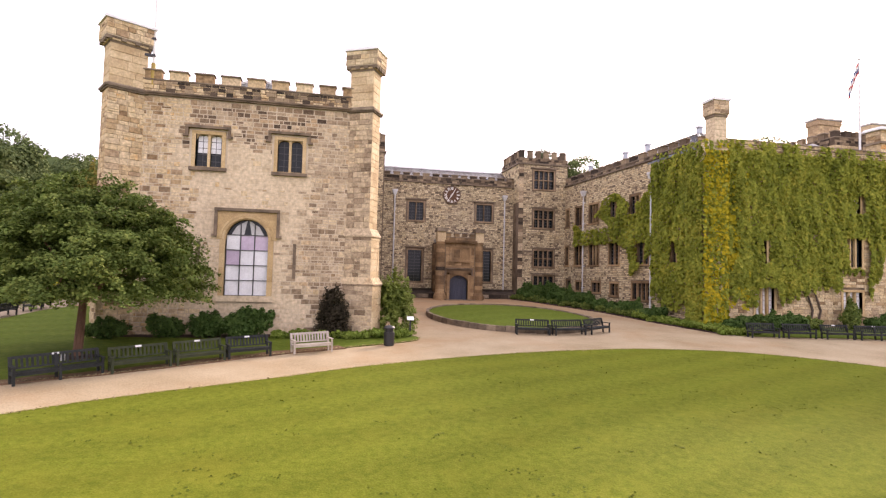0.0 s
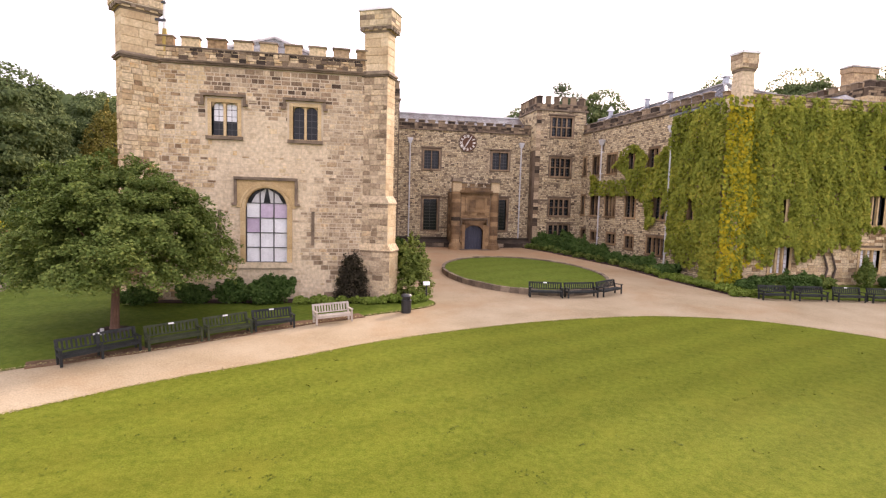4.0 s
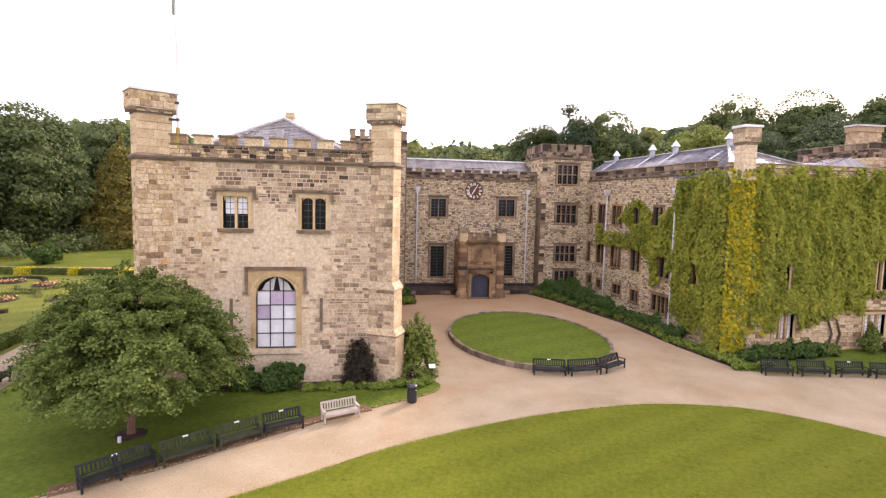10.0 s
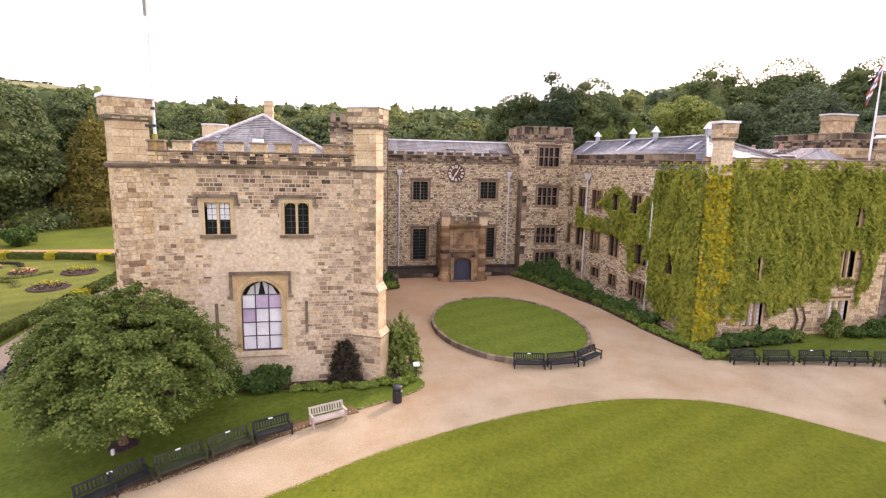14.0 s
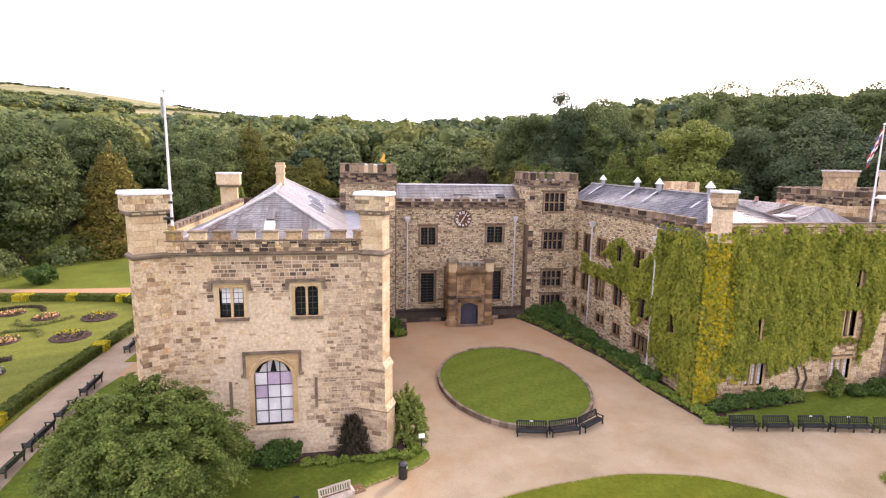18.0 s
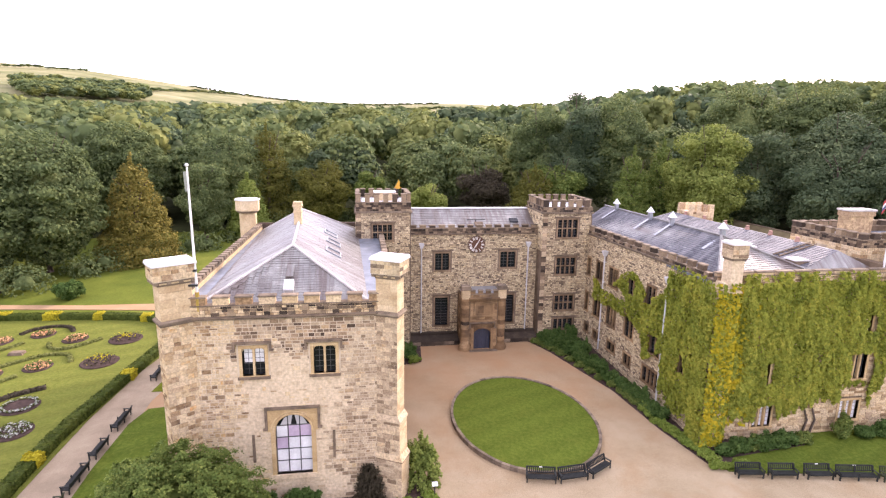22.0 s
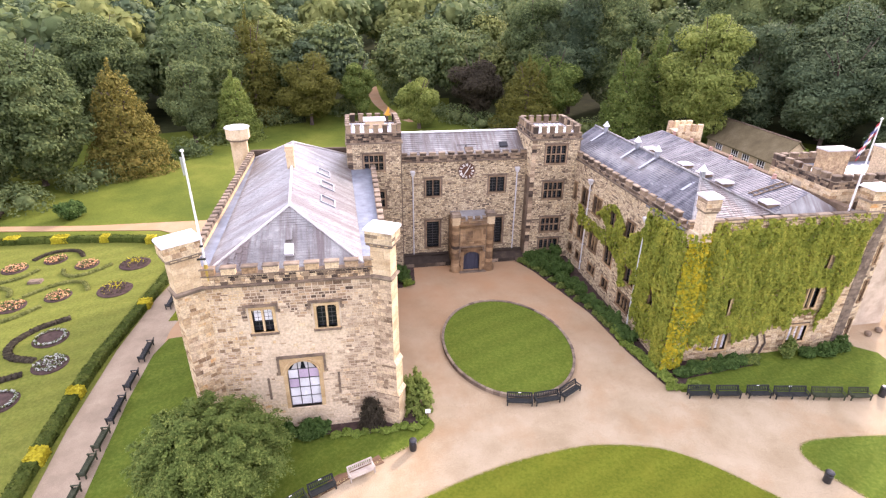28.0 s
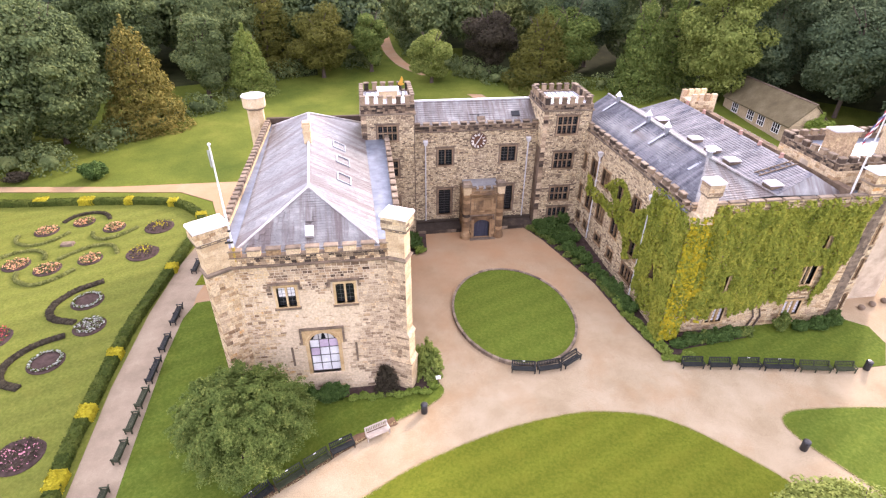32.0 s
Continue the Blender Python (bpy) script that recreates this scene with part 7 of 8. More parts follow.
# trees that stand out from the wood
STAND = [
    ("conifer", -21.8, 53.0, 14.6, 5.0, "leaf_gold", "tall golden-green tree at the wood's edge", True), ("tree", -9.8, 69, 11, 3.6, "leaf_fresh", "bright green young tree with a pointed crown", True),
    ("tree", 2.0, 77, 13.5, 6.0, "leaf_olive", "rounded olive-gold tree on the lawn edge", False), ("conifer", -8.5, 82, 19, 6.0, "leaf_olive", "olive conifer at the wood's edge", True), ("tree", 21.8, 72, 10.5, 4.4, "leaf_pale", "round pale green tree on the lawn", False),
    ("tree", 33.5, 76, 13, 5.4, "leaf_wine", "dark purple copper beech", False), ("tree", 11.0, 80, 12, 3.6, "leaf", "slim green tree beside the path", False), ("conifer", 41, 68, 13, 6.0, "leaf_olive", "olive-green yew behind the tower", True),
    ("conifer", 56, 60, 16, 4.2, "leaf", "tall dark narrow conifer", True), ("conifer", 62.5, 62, 17, 4.2, "leaf", "tall dark narrow conifer", True), ("tree", 65.5, 53.5, 22, 7.2, "leaf_pale", "tall pale yellow-green ash tree", False),
    ("tree", 52.5, 76, 28, 7.1, "wood_dark", "tall tree standing above the wood", False), ("tree", 46, 82, 25, 7.2, "wood_leaf", "broad tree behind the stair tower", False), ("tree", -16.5, 67, 15, 4.6, "wood_leaf", "dark tree beside the golden conifer", False), ("tree", 60, 75, 25, 8, "wood_leaf", "broad tall tree in the wood behind the hall", False), ("tree", 82, 68, 27, 9.5, "wood_leaf", "broad tall tree on the wooded hillside", False), ("tree", 92, 62, 27, 10, "wood_leaf", "broad tall tree on the wooded hillside", False), ("tree", 103, 54, 26, 10, "wood_leaf", "broad tall tree on the wooded hillside", False), ("tree", 47.5, 72, 15, 6, "leaf", "dark green tree behind the hall", False), ("tree", 81, 44, 20, 7.2, "wood_dark", "dark broad tree behind the outbuilding", False), ("tree", 76, 55, 20, 7.2, "wood_dark", "dark broad tree behind the outbuilding", False), ("tree", 84, 33, 19, 7.2, "wood_dark", "dark broad tree behind the outbuilding", False), ("tree", 86, 50, 22, 8.5, "wood_dark", "dark broad tree behind the outbuilding", False), ("tree", 93, 38, 23, 9, "wood_dark", "dark broad tree behind the outbuilding", False), ("tree", 99, 25, 22, 9, "wood_leaf", "dark broad tree beyond the outbuilding", False),
    ("tree", -36.5, 42.5, 19, 8.5, "wood_leaf", "broad old tree at the meadow edge", False), ("tree", -31, 48, 19, 8, "wood_leaf", "broad old tree at the meadow edge", False), ("tree", -47, 37, 19, 9, "wood_leaf", "broad old tree at the meadow edge", False),
    ("tree", -15, 80, 18, 7.5, "wood_leaf", "broad old tree at the meadow edge", False), ("tree", -32, 75, 20, 8, "wood_leaf", "broad old tree behind the golden conifer", False)]
near, mids, far = [], [], []
cells = set()
tries = 0
while tries < 26000:
    tries += 1
    x, y = wg.uniform(-150, 260), wg.uniform(-10, 330)
    r = math.hypot(x - 10, y + 27)
    az = math.degrees(math.atan2(x - 10, y + 27))
    if y < wood_edge(x) + 3 or abs(az) > 56 or r > 400:
        continue
    if 46 < x < 84 and 22 < y < 52:
        continue
    if any(r < math.hypot(q[1] - 10, q[2] + 27) + 3 and abs(az - math.degrees(math.atan2(q[1] - 10, q[2] + 27))) < math.degrees((q[4] + 4.5) / math.hypot(q[1] - 10, q[2] + 27)) for q in STAND):
        continue
    step = 8.0 if r < 170 else 11
    key = (int(x // step), int(y // step))
    if key in cells or (key[0] + 1, key[1]) in cells and wg.random() < 0.25:
        continue
    cells.add(key)
    back = y - wood_edge(x)
    h = wg.uniform(14, 21) * (0.85 if back < 8 else 1.0)
    if r < 170 and back < 45:
        near.append((x, y, h, h * wg.uniform(0.7, 0.95)))
    elif r < 400:
        mids.append((x, y, h * 1.05, h * wg.uniform(0.75, 1.0) * (1.25 if r > 220 else 1)))
woodland("woodland", near, templates, "dense edge of mixed green woodland behind the hall")
woodland("far_woodland", [q for q in mids if math.hypot(q[0] - 10, q[1] + 27) < 230], far_templates, "wooded valley side beyond the hall")
woodland("far_woodland", [q for q in mids if math.hypot(q[0] - 10, q[1] + 27) >= 230], hill_templates, "distant wooded slope under the moorland")
polar = lambda a, r: (10 + r * math.sin(radians(a)), -27 + r * math.cos(radians(a)))
for _ in range(170):
    a = wg.uniform(-29, -20)
    far.append((*polar(a, wg.uniform(800, 1000) + 6 * a), wg.uniform(12, 17), wg.uniform(18, 26)))
for _ in range(22):
    far.append((*polar(wg.uniform(-7.5, -2), wg.uniform(425, 450)), wg.uniform(19, 24), wg.uniform(14, 19)))
for a0, r0, a1, r1, n in ((-20, 900, -12, 1350, 34), (-16, 1450, -6, 1300, 40), (-5, 1200, 8, 1300, 40), (-34, 1200, -24, 1400, 26), (2, 900, 12, 1000, 30), (-12, 700, -3, 760, 26)):
    for k in range(n):
        f = (k + wg.uniform(0, 0.7)) / n
        far.append((*polar(a0 + (a1 - a0) * f, r0 + (r1 - r0) * f), wg.uniform(4, 8), wg.uniform(9, 20)))
woodland("hill_woods", far, hill_templates, "belts of trees and hedges on the far moorland")
for n, x, y, h, r, mat, lab, con in STAND:
    big = r > 7.45
    tree(n, x, y, h, r, M[mat], lab, g, 26000 if big else (22000 if r > 7 else 17000), 0.4 if big else (0.38 if r > 7 else 0.32), 0.0, 95 if big else (40 if r > 7 else 26), 0.32, con, 0.7 if big else (0.4 if con else 0.5))
# undergrowth along the edge of the wood
ub = []
for (x0, y0), (x1, y1) in zip(EDGE, EDGE[1:]):
    for k in range(int(math.hypot(x1 - x0, y1 - y0) / 1.7)):
        f = g.random()
        x, y, q = x0 + (x1 - x0) * f + g.uniform(-1, 1), y0 + (y1 - y0) * f + g.uniform(1.5, 6), g.uniform(1.2, 2.6)
        if 46 < x < 84 and 22 < y < 52:
            continue
        ub.append((x, y, terrain(x, y) + q * 0.4, q * 1.2, q, q * 0.9))
tagged(new("undergrowth", foliage("undergrowth", ub, 52000, 0.34, M["wood_leaf"], g, 0.38, 0.5, (0.7, 1.1))), "dark undergrowth along the edge of the wood", "undergrowth", kind="stuff")
strip = [(29.9, 58.7), (27.9, 66.1), (23.9, 73.5), (19.2, 79.8), (16.9, 84.7), (15.1, 92.8), (14.5, 104), (14.3, 116)]
sb_ = Build()
ln_ = smooth_loop(strip, 8, False)
for (x0, y0), (x1, y1) in zip(ln_, ln_[1:]):
    sb_.add([(x0 - 1.2, y0, terrain(x0 - 1.2, y0)), (x0 + 1.2, y0, terrain(x0 + 1.2, y0)), (x1 + 1.2, y1, terrain(x1 + 1.2, y1)), (x1 - 1.2, y1, terrain(x1 - 1.2, y1))], [(0, 1, 2, 3)])
solo("path", sb_, M["gravel"], "narrow gravel path leading into the wood", "path", "structure")
shrub("topiary_ball", -22.9, 36.0, 1.8, 1.6, 2.2, M["leaf_dark"], "clipped dark green shrub on the meadow", g, 2600, 0.22)
shrub("shrub", -31.5, 36.5, 1.6, 1.2, 1.2, M["leaf_wine"], "low brown shrub at the meadow edge", g, 900, 0.2)
nt = tree("ash_tree", 30.4, -17.4, 8.0, 4.6, M["leaf_pale"], "pale green ash tree beside the drive", g, 30000, 0.17, 0.2, 46, 0.2, False, 0.72)

# ---------------------------------------------------------------- formal garden
HED = [(-39, 31.6), (-30.3, 30.1), (-21.5, 29.6), (-13, 28.6), (-9.6, 26.4), (-8.1, 23.6), (-8.5, 20), (-9.6, 12), (-10.1, 8), (-10.2, 3.8), (-10.1, -3.6), (-9.7, -7), (-9.6, -14), (-9.9, -28)]


def hedge_run(name, pts, width, h, mat, label, g, dens=90, size=0.15, category="hedge", lift=0.0):
    line = smooth_loop(pts, 6, False)
    vs, ns = [], []
    b = Build()
    for (x0, y0), (x1, y1) in zip(line, line[1:]):
        L = math.hypot(x1 - x0, y1 - y0)
        if L < 1e-4:
            continue
        tx, ty = (x1 - x0) / L, (y1 - y0) / L
        nx, ny = -ty * width / 2, tx * width / 2
        z0, z1 = ground_z(x0, y0) + lift, ground_z(x1, y1) + lift
        k = 0.93
        b.add([(x0 + nx * k, y0 + ny * k, z0 - 0.1), (x1 + nx * k, y1 + ny * k, z1 - 0.1), (x1 - nx * k, y1 - ny * k, z1 - 0.1), (x0 - nx * k, y0 - ny * k, z0 - 0.1), (x0 + nx * k, y0 + ny * k, z0 + h * k), (x1 + nx * k, y1 + ny * k, z1 + h * k), (x1 - nx * k, y1 - ny * k, z1 + h * k), (x0 - nx * k, y0 - ny * k, z0 + h * k)], [(4, 7, 6, 5), (0, 4, 5, 1), (2, 6, 7, 3), (0, 3, 7, 4), (1, 5, 6, 2)])
        n = max(3, int(L * (width + 2 * h) * dens))
        f, q = g.random(n), g.random(n) * (width + 2 * h)
        for a, c in zip(f, q):
            z = z0 + (z1 - z0) * a
            if c < h:
                s, v, nn = -1, c, (-nx, -ny, 0.1)
            elif c < h + width:
                s, v, nn = (c - h) / width * 2 - 1, h, (0, 0, 1)
            else:
                s, v, nn = 1, c - h - width, (nx, ny, 0.1)
            vs.append((x0 + (x1 - x0) * a + nx * s, y0 + (y1 - y0) * a + ny * s, z + v))
            ns.append(nn)
    P, N = np.array(vs), np.array(ns, float)
    N /= np.linalg.norm(N, axis=1, keepdims=True)
    V = leaf_quads(P, N, size, g, 0.45, 0.9)
    F = np.arange(len(V)).reshape(-1, 4)
    cv = np.array(b.v)
    cf = np.array(b.f) + len(V)
    ob = new(name, raw_mesh(name, np.concatenate([V, cv]), np.concatenate([F, cf]), mat))
    return tagged(ob, label, category)


hedge_run("hedge", [(x + 0.2, y + 0.15) for x, y in HED], 0.85, 0.6, M["hedge"], "long clipped green hedge round the formal garden", g, 85, 0.12)
for x, y, w in ((-21.5, 29.6, 1.3), (-26.3, 30.0, 1.1), (-17.0, 29.2, 0.7), (-12.2, 28.3, 0.8), (-8.5, 25.0, 0.7), (-9.0, 15.7, 0.9), (-10.15, 5.0, 0.8), (-10.1, -0.4, 1.1), (-9.85, -5.4, 1.3), (-9.7, -11, 1.0)):
    hd = 0 if y > 27 else 1
    a, c = ((x - w * 0.6, y), (x + w * 0.6, y)) if hd == 0 else ((x, y - w * 0.5), (x, y + w * 0.5))
    hedge_run("golden_shrub", [(q[0] + 0.2, q[1] + 0.15) for q in (a, ((a[0] + c[0]) / 2, (a[1] + c[1]) / 2), c)], 0.98, 0.68, M["hedge_gold"], "bright golden clipped shrub set in the hedge", g, 60, 0.16, "shrub")
for pts, w, mat, lab in (
    ([(-22.1, 25.7), (-21.4, 26.9), (-19.9, 27.5), (-18.5, 27.1), (-17.7, 26.0)], 0.55, "leaf_wine", "curved dark red border hedge"), ([(-18.4, 23.4), (-17.9, 22.4), (-16.6, 22.0), (-15.2, 22.9), (-14.3, 24.0)], 0.45, "hedge", "curved low box hedge"),
    ([(-25.4, 23.6), (-25.0, 22.3), (-23.4, 21.6), (-21.8, 22.2), (-20.7, 23.7)], 0.45, "hedge", "curved low box hedge"), ([(-19.8, 18.8), (-18.6, 20.0), (-17.2, 20.9), (-15.6, 20.7), (-14.7, 19.3)], 0.5, "hedge", "curved low box hedge"),
    ([(-25.6, 19.2), (-24.4, 20.3), (-22.8, 20.7), (-21.5, 20.1), (-21.0, 19.0)], 0.5, "hedge", "curved low box hedge"), ([(-22.5, 17.2), (-22.0, 15.9), (-20.3, 15.0), (-18.8, 15.7), (-17.6, 17.1)], 0.5, "hedge", "curved low box hedge"),
    ([(-14.3, 14.9), (-16.2, 13.7), (-17.2, 11.8), (-16.6, 10.2), (-14.6, 9.5)], 0.75, "leaf_wine", "curved dark bed of purple plants"), ([(-14.7, 8.0), (-16.5, 7.1), (-17.6, 5.4), (-17.2, 3.6), (-15.6, 2.8)], 0.75, "leaf_wine", "curved dark bed of purple plants")):
    hedge_run("scroll_hedge", pts, w * 0.75, 0.22, M["hedge_light" if mat == "hedge" else mat], lab, g, 70, 0.12)
BEDS = [(-23.1, 24.3, 1.15, "orange"), (-20.1, 25.7, 1.05, "orange"), (-16.7, 24.3, 1.1, "orange"), (-12.2, 23.9, 1.45, ""), (-12.4, 19.2, 1.5, ""), (-23.2, 18.5, 1.2, "orange"), (-20.1, 17.5, 1.2, "orange"), (-16.9, 18.7, 1.1, "orange"), (-14.7, 12.3, 1.3, "silver"), (-13.3, 9.0, 1.25, "silver"), (-14.9, 5.3, 1.3, "silver"), (-12.9, -2.8, 1.5, "pink"), (-20.3, 8.4, 1.6, "red")]
for x, y, r, fl in BEDS:
    z = ground_z(x, y)
    bd = thing("flower_bed", {"orange": "round soil bed of orange flowers", "": "round bare soil bed with dark foliage", "silver": "round soil bed of silver-leaved plants", "pink": "large round dark bed with scattered pink flowers", "red": "bed of dark red flowers"}[fl], "flower bed", (x, y, z), "garden beds")
    part("soil", Build().lathe(x, y, [(r, z), (r * 0.96, z + 0.07), (r * 0.6, z + 0.12)], 24), M["soil"], bd)
    n = 420
    rr, aa = r * 0.86 * np.sqrt(g.random(n)), g.uniform(0, 6.283, n)
    if (x, y) == (-14.9, 5.3) or (x, y) == (-14.7, 12.3):
        rr = r * g.uniform(0.72, 0.86, n)
    P = np.stack([x + rr * np.cos(aa), y + rr * np.sin(aa), z + 0.14 + 0.14 * g.random(n)], 1)
    V = leaf_quads(P, np.tile((0, 0, 1.0), (n, 1)), 0.13, g, 0.6, 0.9)
    if not fl:
        keep = np.repeat(g.random(n) < 0.45, 4)
        V = V[keep]
    half = len(V) // 8 * 4 if fl else len(V)
    if fl in ("orange", "silver", "red"):
        half = len(V) // 8 * 4
    if fl == "pink":
        half = len(V) * 4 // 5 // 4 * 4
    lm = M["leaf_dark"] if fl in ("orange", "red", "pink") else M["hedge"]
    if not fl:
        lm = M["leaf_wine"]
        k = 60
        P = np.stack([x + g.normal(0, r * 0.28, k), y + g.normal(0, r * 0.28, k), z + 0.2 + 0.35 * g.random(k)], 1)
        W = leaf_quads(P, np.tile((0, -0.6, 0.6), (k, 1)), 0.16, g, 0.6, 0.6)
        part("plants", raw_mesh("plants", W, np.arange(len(W)).reshape(-1, 4), M["hedge_gold"]), M["hedge_gold"], bd)["kind"] = "stuff"
    part("foliage", raw_mesh("foliage", V[:half], np.arange(half).reshape(-1, 4), lm if fl != "pink" else M["leaf_wine"]), lm, bd)
    if fl:
        tagged(part("blossom", raw_mesh("blossom", V[half:], np.arange(len(V) - half).reshape(-1, 4), M[fl]), M[fl], bd), kind="stuff")
solo("stone_marker", Build().prism(rect(-20.6, -19.4, 21.1, 21.8), ground_z(-20, 21.4), ground_z(-20, 21.4) + 0.25, 0.85), M["hood"], "low dark rectangular bed marker on the lawn", "marker")

# ---------------------------------------------------------------- benches, bins, signs, poles


def bench(x0, y0, x1, y1, mat, label, plate=False, group="park benches", flip=1):
    """A slatted park bench between two end points; it faces to the right of the way from the first to the second."""
    L = math.hypot(x1 - x0, y1 - y0)
    cx, cy = (x0 + x1) / 2, (y0 + y1) / 2
    t = thing("park_bench", label, "bench", (0, 0, 0), group)
    legs = [-L / 2 + 0.06, L / 2 - 0.06] + ([0.0] if L > 2.0 else [])
    for u in legs:
        part("leg", Build().box(u - 0.035, u + 0.035, -0.5, -0.43, 0, 0.62), mat, t)
        part("leg", Build().add([(u + s, y, z) for s in (-0.035, 0.035) for y, z in ((-0.05, 0), (0.02, 0), (0.05, 0.42), (0.16, 0.92), (0.1, 0.92), (-0.02, 0.42))], [(0, 1, 2, 3, 4, 5), (11, 10, 9, 8, 7, 6), *[(i, 6 + i, 6 + (i + 1) % 6, (i + 1) % 6) for i in range(6)]]), mat, t)
        part("seat_rail", Build().box(u - 0.03, u + 0.03, -0.45, 0.0, 0.33, 0.4), mat, t)
        if u != 0.0:
            part("armrest", Build().box(u - 0.045, u + 0.045, -0.54, 0.08, 0.62, 0.66), mat, t)
    for i in range(6):
        y = -0.5 + i * 0.085
        part("seat_slat", Build().box(-L / 2 + 0.03, L / 2 - 0.03, y, y + 0.065, 0.4, 0.43), mat, t)
    part("apron", Build().box(-L / 2 + 0.05, L / 2 - 0.05, -0.49, -0.46, 0.31, 0.4), mat, t)
    tilt = Matrix.Translation((0, 0.06, 0.45)) @ Matrix.Rotation(radians(-13), 4, "X")
    part("top_rail", Build().box(-L / 2 + 0.03, L / 2 - 0.03, -0.02, 0.03, 0.4, 0.5, tilt), mat, t)
    part("lower_rail", Build().box(-L / 2 + 0.03, L / 2 - 0.03, -0.02, 0.03, 0.03, 0.09, tilt), mat, t)
    n = round(L / 0.125)
    me = Build().box(-0.03, 0.03, -0.01, 0.02, 0.09, 0.4, tilt).mesh("back_slat", mat)
    for i in range(n):
        ob = new("back_slat", me)
        ob.parent = t
        ob.location.x = -L / 2 + 0.1 + (L - 0.2) * i / (n - 1)
    if plate:
        part("plaque", Build().box(-0.09, 0.09, -0.03, -0.021, 0.415, 0.485, tilt), M["white"], t, "small pale plaque")
    z0, z1 = ground_z(x0, y0), ground_z(x1, y1)
    ang = math.atan2(y1 - y0, x1 - x0)
    slope = math.atan2(z1 - z0, L)
    t.matrix_basis = Matrix.Translation((cx, cy, (z0 + z1) / 2 + 0.005)) @ Matrix.Rotation(ang, 4, "Z") @ Matrix.Rotation(-slope, 4, "Y") @ Matrix.Diagonal((1, 0.85, 0.8, 1))
    return t


D, GRN, PALE = M["bench_dark"], M["bench_green"], M["bench_pale"]
ld, lg = "dark-stained slatted park bench beside the gravel path", "mossy dark slatted park bench beside the gravel path"
for a, mat, lab, pl in (((0.95, -8.4, 2.75, -6.95), D, "long " + ld, True), ((2.98, -7.05, 4.5, -6.1), GRN, lg, True), ((4.6, -6.05, 6.02, -5.2), GRN, lg, True), ((6.1, -5.1, 7.55, -4.5), D, ld, True), ((8.3, -4.25, 9.8, -3.7), PALE, "silvered bare-wood slatted park bench beside the path", False)):
    bench(*a, mat, lab, pl)
for a, pl in (((19.05, 0.35, 20.8, 0.0), True), ((20.9, -0.02, 22.7, 0.1), False), ((22.8, 0.1, 24.35, 0.95), False)):
    bench(*a, D, "dark-stained slatted bench against the round lawn kerb", pl, "benches at the round lawn")
for a in ((31.76, -0.88, 33.36, -1.1), (33.73, -1.2, 35.37, -1.42), (35.88, -1.5, 37.49, -1.72), (37.72, -1.85, 40.04, -2.2), (40.3, -2.3, 42.5, -2.68), (42.84, -2.75, 44.32, -2.95)):
    bench(*a, D if a[0] < 40 else GRN, "dark-stained slatted bench at the lawn below the creeper", a[0] in (35.88, 37.72), "benches below the creeper wall")
for y0, y1 in ((10.3, 8.2), (6.8, 5.2), (4.3, 2.1), (1.45, -0.1), (-0.6, -2.1), (-2.8, -4.3), (16.9, 15.1), (-6.0, -7.6)):
    bench(-6.5, y0, -6.55, y1, D if y0 > 2 else GRN, "weathered dark slatted bench along the garden path", False, "benches along the garden path")


def bin_(x, y):
    z = ground_z(x, y)
    t = thing("litter_bin", "black round litter bin with a slotted top", "litter bin", (x, y, z), "litter bins")
    part("body", Build().lathe(x, y, [(0.2, z), (0.24, z + 0.03), (0.25, z + 0.68), (0.22, z + 0.7)], 18), M["black"], t)
    part("hood", Build().lathe(x, y, [(0.26, z + 0.86), (0.27, z + 0.9), (0.24, z + 0.95)], 18), M["black"], t)
    part("cap", Build().lathe(x, y, [(0.24, z + 0.95), (0.19, z + 1.0), (0.03, z + 1.03)], 18), M["black"], t)
    part("liner", Build().lathe(x, y, [(0.2, z + 0.6), (0.2, z + 0.88)], 14), M["black"], t)
    for k in range(4):
        a = k * math.pi / 2 + 0.6
        part("post", Build().tube((x + 0.22 * math.cos(a), y + 0.22 * math.sin(a), z + 0.68), (x + 0.22 * math.cos(a), y + 0.22 * math.sin(a), z + 0.88), 0.03, 0.03, 6), M["black"], t)
    t.matrix_basis = Matrix.Translation((x, y, z)) @ Matrix.Diagonal((0.92, 0.92, 0.84, 1))


for p in ((12.28, -2.75), (45.4, -3.05), (35.95, -8.7)):
    bin_(*p)
zs = ground_z(13.5, -0.6)
sg = thing("notice", "small white notice on a dark post", "sign", (13.5, -0.6, zs))
part("post", Build().box(13.47, 13.53, -0.63, -0.57, zs - 0.1, zs + 0.85), M["black"], sg)
part("board", Build().box(-0.16, 0.16, -0.12, 0.12, 0, 0.025, Matrix.Translation((13.5, -0.62, zs + 0.87)) @ Matrix.Rotation(radians(38), 4, "X")), M["white"], sg)
for x, y in ((1.0, -5.35),):
    z = ground_z(x, y)
    solo("marker_post", Build().box(x - 0.05, x + 0.05, y - 0.05, y + 0.05, z - 0.05, z + 0.25), M["white"], "small white marker at the foot of the tree", "marker")


def flagpole(x, y, z, h, label, r=0.075):
    t = thing("flagpole", label, "flagpole", (x, y, z))
    part("pole", Build().tube((x, y, z), (x, y, z + h), r, r * 0.55, 10), M["white"], t)
    part("finial", Build().lathe(x, y, [(0.02, z + h), (0.09, z + h + 0.06), (0.09, z + h + 0.12), (0.02, z + h + 0.18)], 10), M["white"], t)
    return t


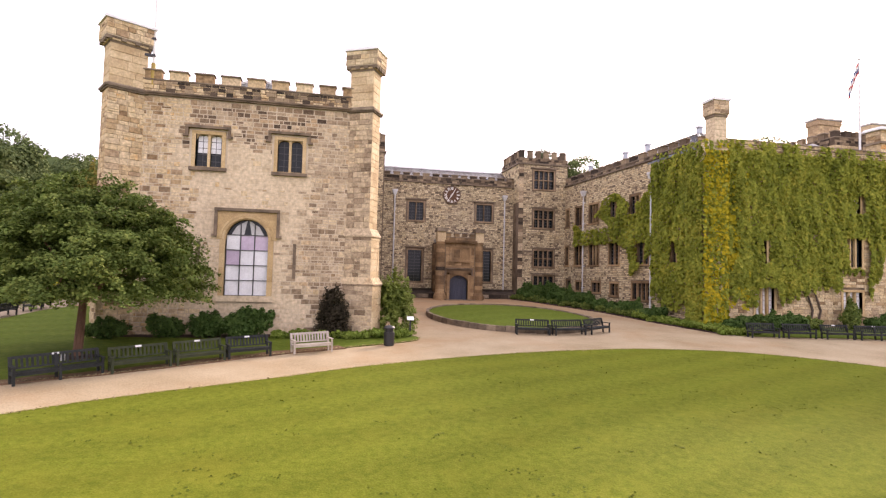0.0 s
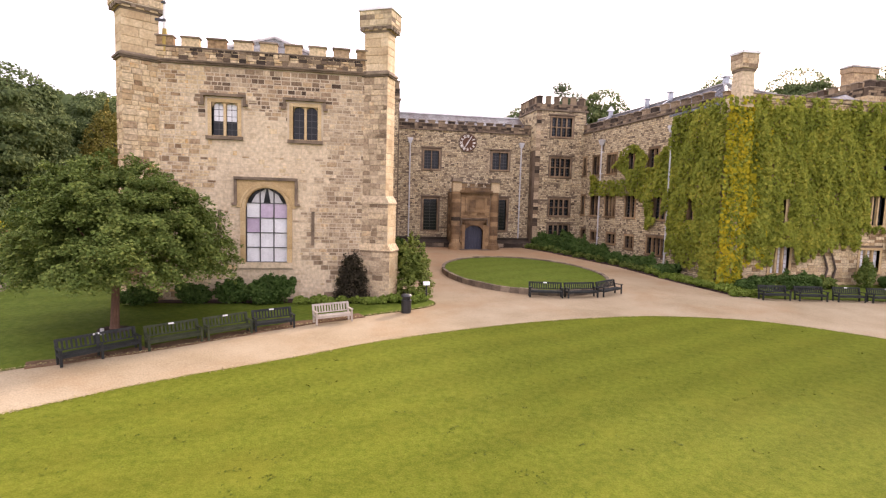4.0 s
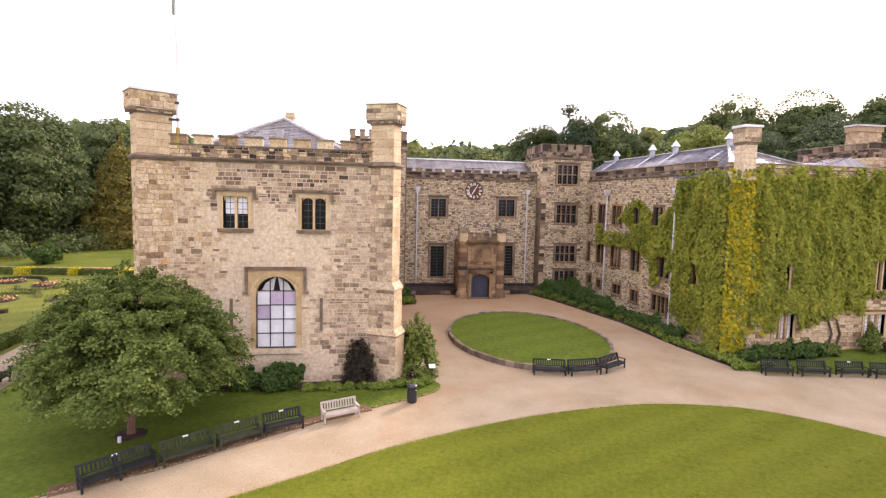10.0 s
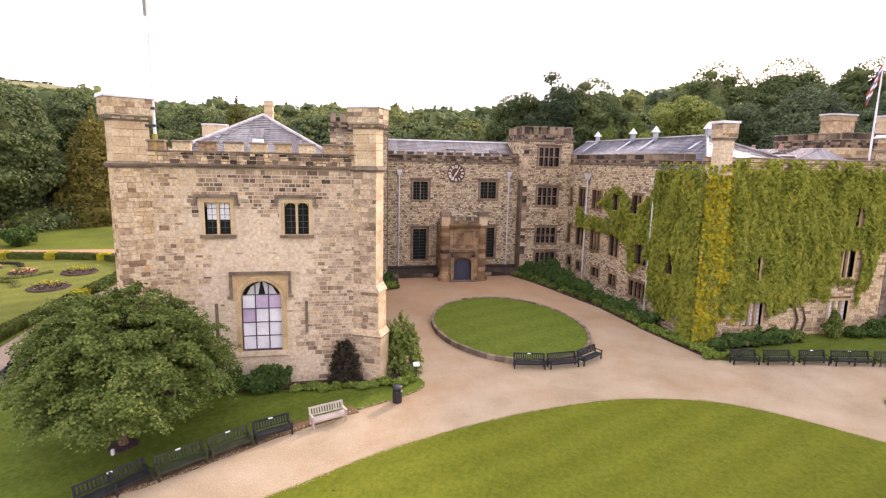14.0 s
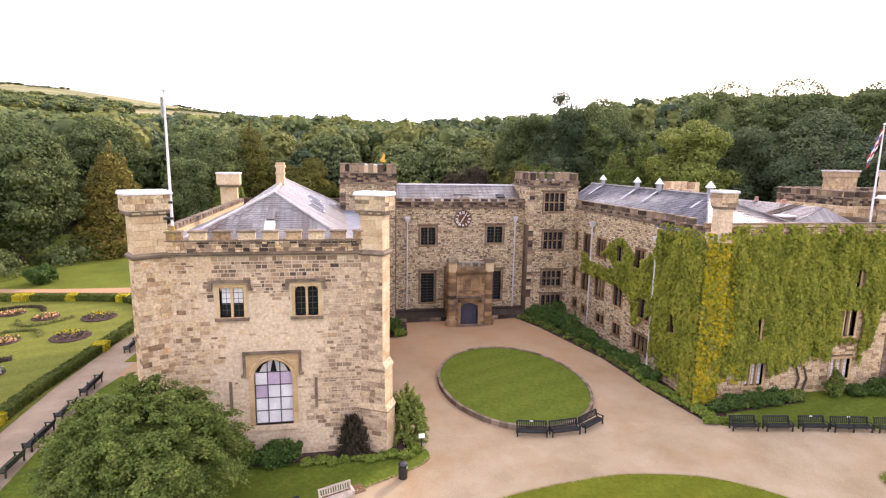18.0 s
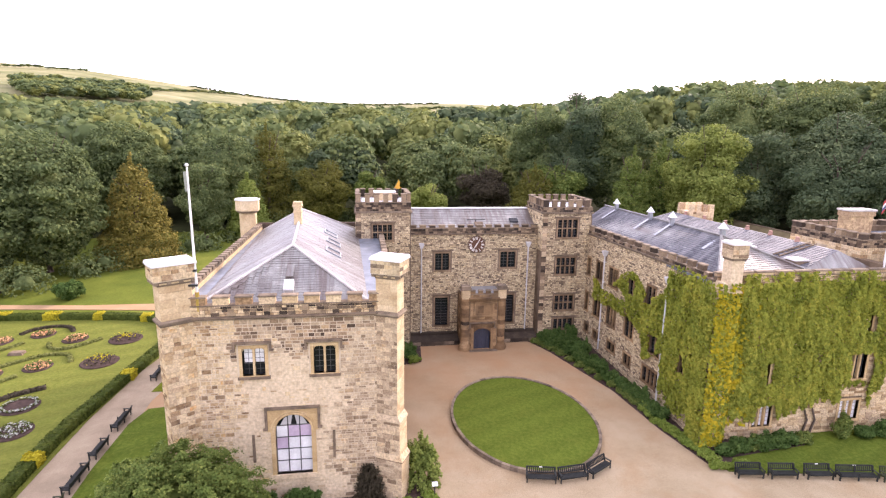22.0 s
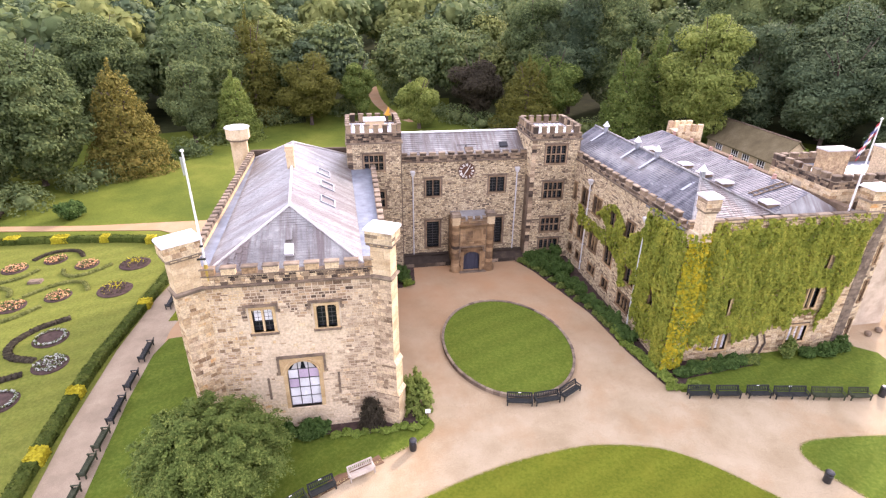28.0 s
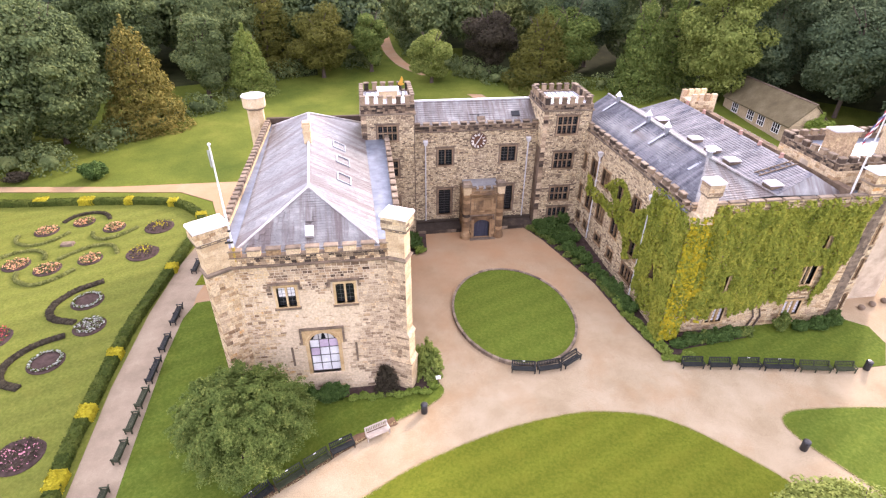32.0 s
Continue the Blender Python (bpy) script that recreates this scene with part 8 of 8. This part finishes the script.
fp = flagpole(1.62, 0.05, 10.9, 7.2, "tall white flagpole strapped to a corner turret")
for z in (12.3, 13.05):
    part("bracket", Build().box(1.2, 1.7, -0.05, 0.1, z, z + 0.11), M["black"], fp)
part("sleeve", Build().tube((1.62, 0.05, 10.85), (1.62, 0.05, 12.0), 0.1, 0.1, 10), M["ochre"], fp, "ochre painted pole foot")
fb = Build()
for i in range(5):
    x0, x1 = 1.6 - 0.03 * i, 1.6 - 0.03 * (i + 1)
    fb.add([(x0, 0.05 + 0.03 * (i % 2), 17.9), (x1 - 0.02, 0.05 + 0.03 * ((i + 1) % 2), 17.9 - 0.05), (x1, 0.05 + 0.03 * ((i + 1) % 2), 17.0), (x0, 0.05 + 0.03 * (i % 2), 16.9)], [(0, 1, 2, 3)])
part("flag", fb, M["silver"], fp, "limp pale flag")
fr = flagpole(44.0, 3.0, 11.2, 6.75, "white flagpole on the wing roof flying a limp flag")
# a limp flag of coloured folds hanging down along the pole
for i in range(7):
    x0, x1 = 43.95 - 0.11 * i, 43.95 - 0.11 * (i + 1)
    d0, d1 = 0.27 * i, 0.27 * (i + 1)
    y0, y1 = 3.0 + 0.08 * (i % 2), 3.0 + 0.08 * ((i + 1) % 2)
    for k, mat in enumerate(("flag_blue", "white", "red", "white") if i % 3 else ("red", "white", "flag_blue", "red")):
        t0, t1 = 17.85 - 0.2 * k, 17.85 - 0.2 * (k + 1)
        part("flag_panel", Build().add([(x, y + o, z) for o in (0, 0.015) for x, y, z in ((x0, y0, t0 - d0), (x1, y1, t0 - d1), (x1, y1, t1 - d1), (x0, y0, t1 - d0))], [(0, 1, 2, 3), (7, 6, 5, 4), (0, 4, 5, 1), (2, 6, 7, 3)]), M[mat], fr)
for x, y in ((50.4, 3.2), (51.7, 3.5), (53.1, 3.8), (54.5, 4.2)):
    z = ground_z(x, y)
    solo("boulder", Build().lathe(x, y, [(0.2, z), (0.28, z + 0.15), (0.24, z + 0.32), (0.08, z + 0.42)], 9), M["hood"], "rounded stone beside the drive", "boulder", group="edge stones")

# farm building beyond the hall
ob_ = thing("outbuilding", "long stone outbuilding with a mossy stone roof", "building", (70.5, 44.4, 1.9))
mo = Matrix.Translation((70.5, 44.4, 0.9)) @ Matrix.Rotation(radians(-90), 4, "Z")
hb = Build().box(-7.6, 7.6, -3, 3, 0, 3.3, mo).add([mo @ Vector(p) for p in ((-7.6, -3, 3.3), (-7.6, 3, 3.3), (-7.6, 0, 6.0), (7.6, -3, 3.3), (7.6, 3, 3.3), (7.6, 0, 6.0))], [(0, 1, 2), (3, 5, 4)])
part("wall", hb, M["stone_dark"], ob_)
for s in (-1, 1):
    rb = Build().add([mo @ Vector(p) for p in ((-7.8, s * 3.3, 3.05), (7.8, s * 3.3, 3.05), (7.8, 0, 6.02), (-7.8, 0, 6.02), (-7.8, s * 3.3, 3.23), (7.8, s * 3.3, 3.23), (7.8, 0, 6.2), (-7.8, 0, 6.2))], [(4, 5, 6, 7), (0, 1, 5, 4), (1, 2, 6, 5), (3, 0, 4, 7), (0, 3, 2, 1)])
    part("roof", rb, M["moss_roof"], ob_, "mossy brown stone-slate roof")
part("ridge", Build().box(-7.8, 7.8, -0.14, 0.14, 6.15, 6.28, mo), M["hood"], ob_)
for u in (-4.5, -0.6, 1.9, 5.2):
    w = part("window", Build().box(u - 0.7, u + 0.7, -3.03, -2.95, 1.6, 2.9, mo), M["glass"], ob_)
    fr_ = Build().box(u - 0.75, u + 0.75, -3.08, -2.95, 1.52, 1.6, mo).box(u - 0.75, u + 0.75, -3.08, -2.95, 2.2, 2.26, mo)
    for q in (-0.72, -0.24, 0.24, 0.72):
        fr_.box(u + q - 0.035, u + q + 0.035, -3.08, -2.95, 1.6, 2.9, mo)
    sub("frame", fr_, M["white"], w)
shrub("shrub", 71.6, 36.2, 2.6, 0.9, 3.9, M["leaf_lime"], "bright creeper heaped on the outbuilding gable", g, 2500, 0.3)
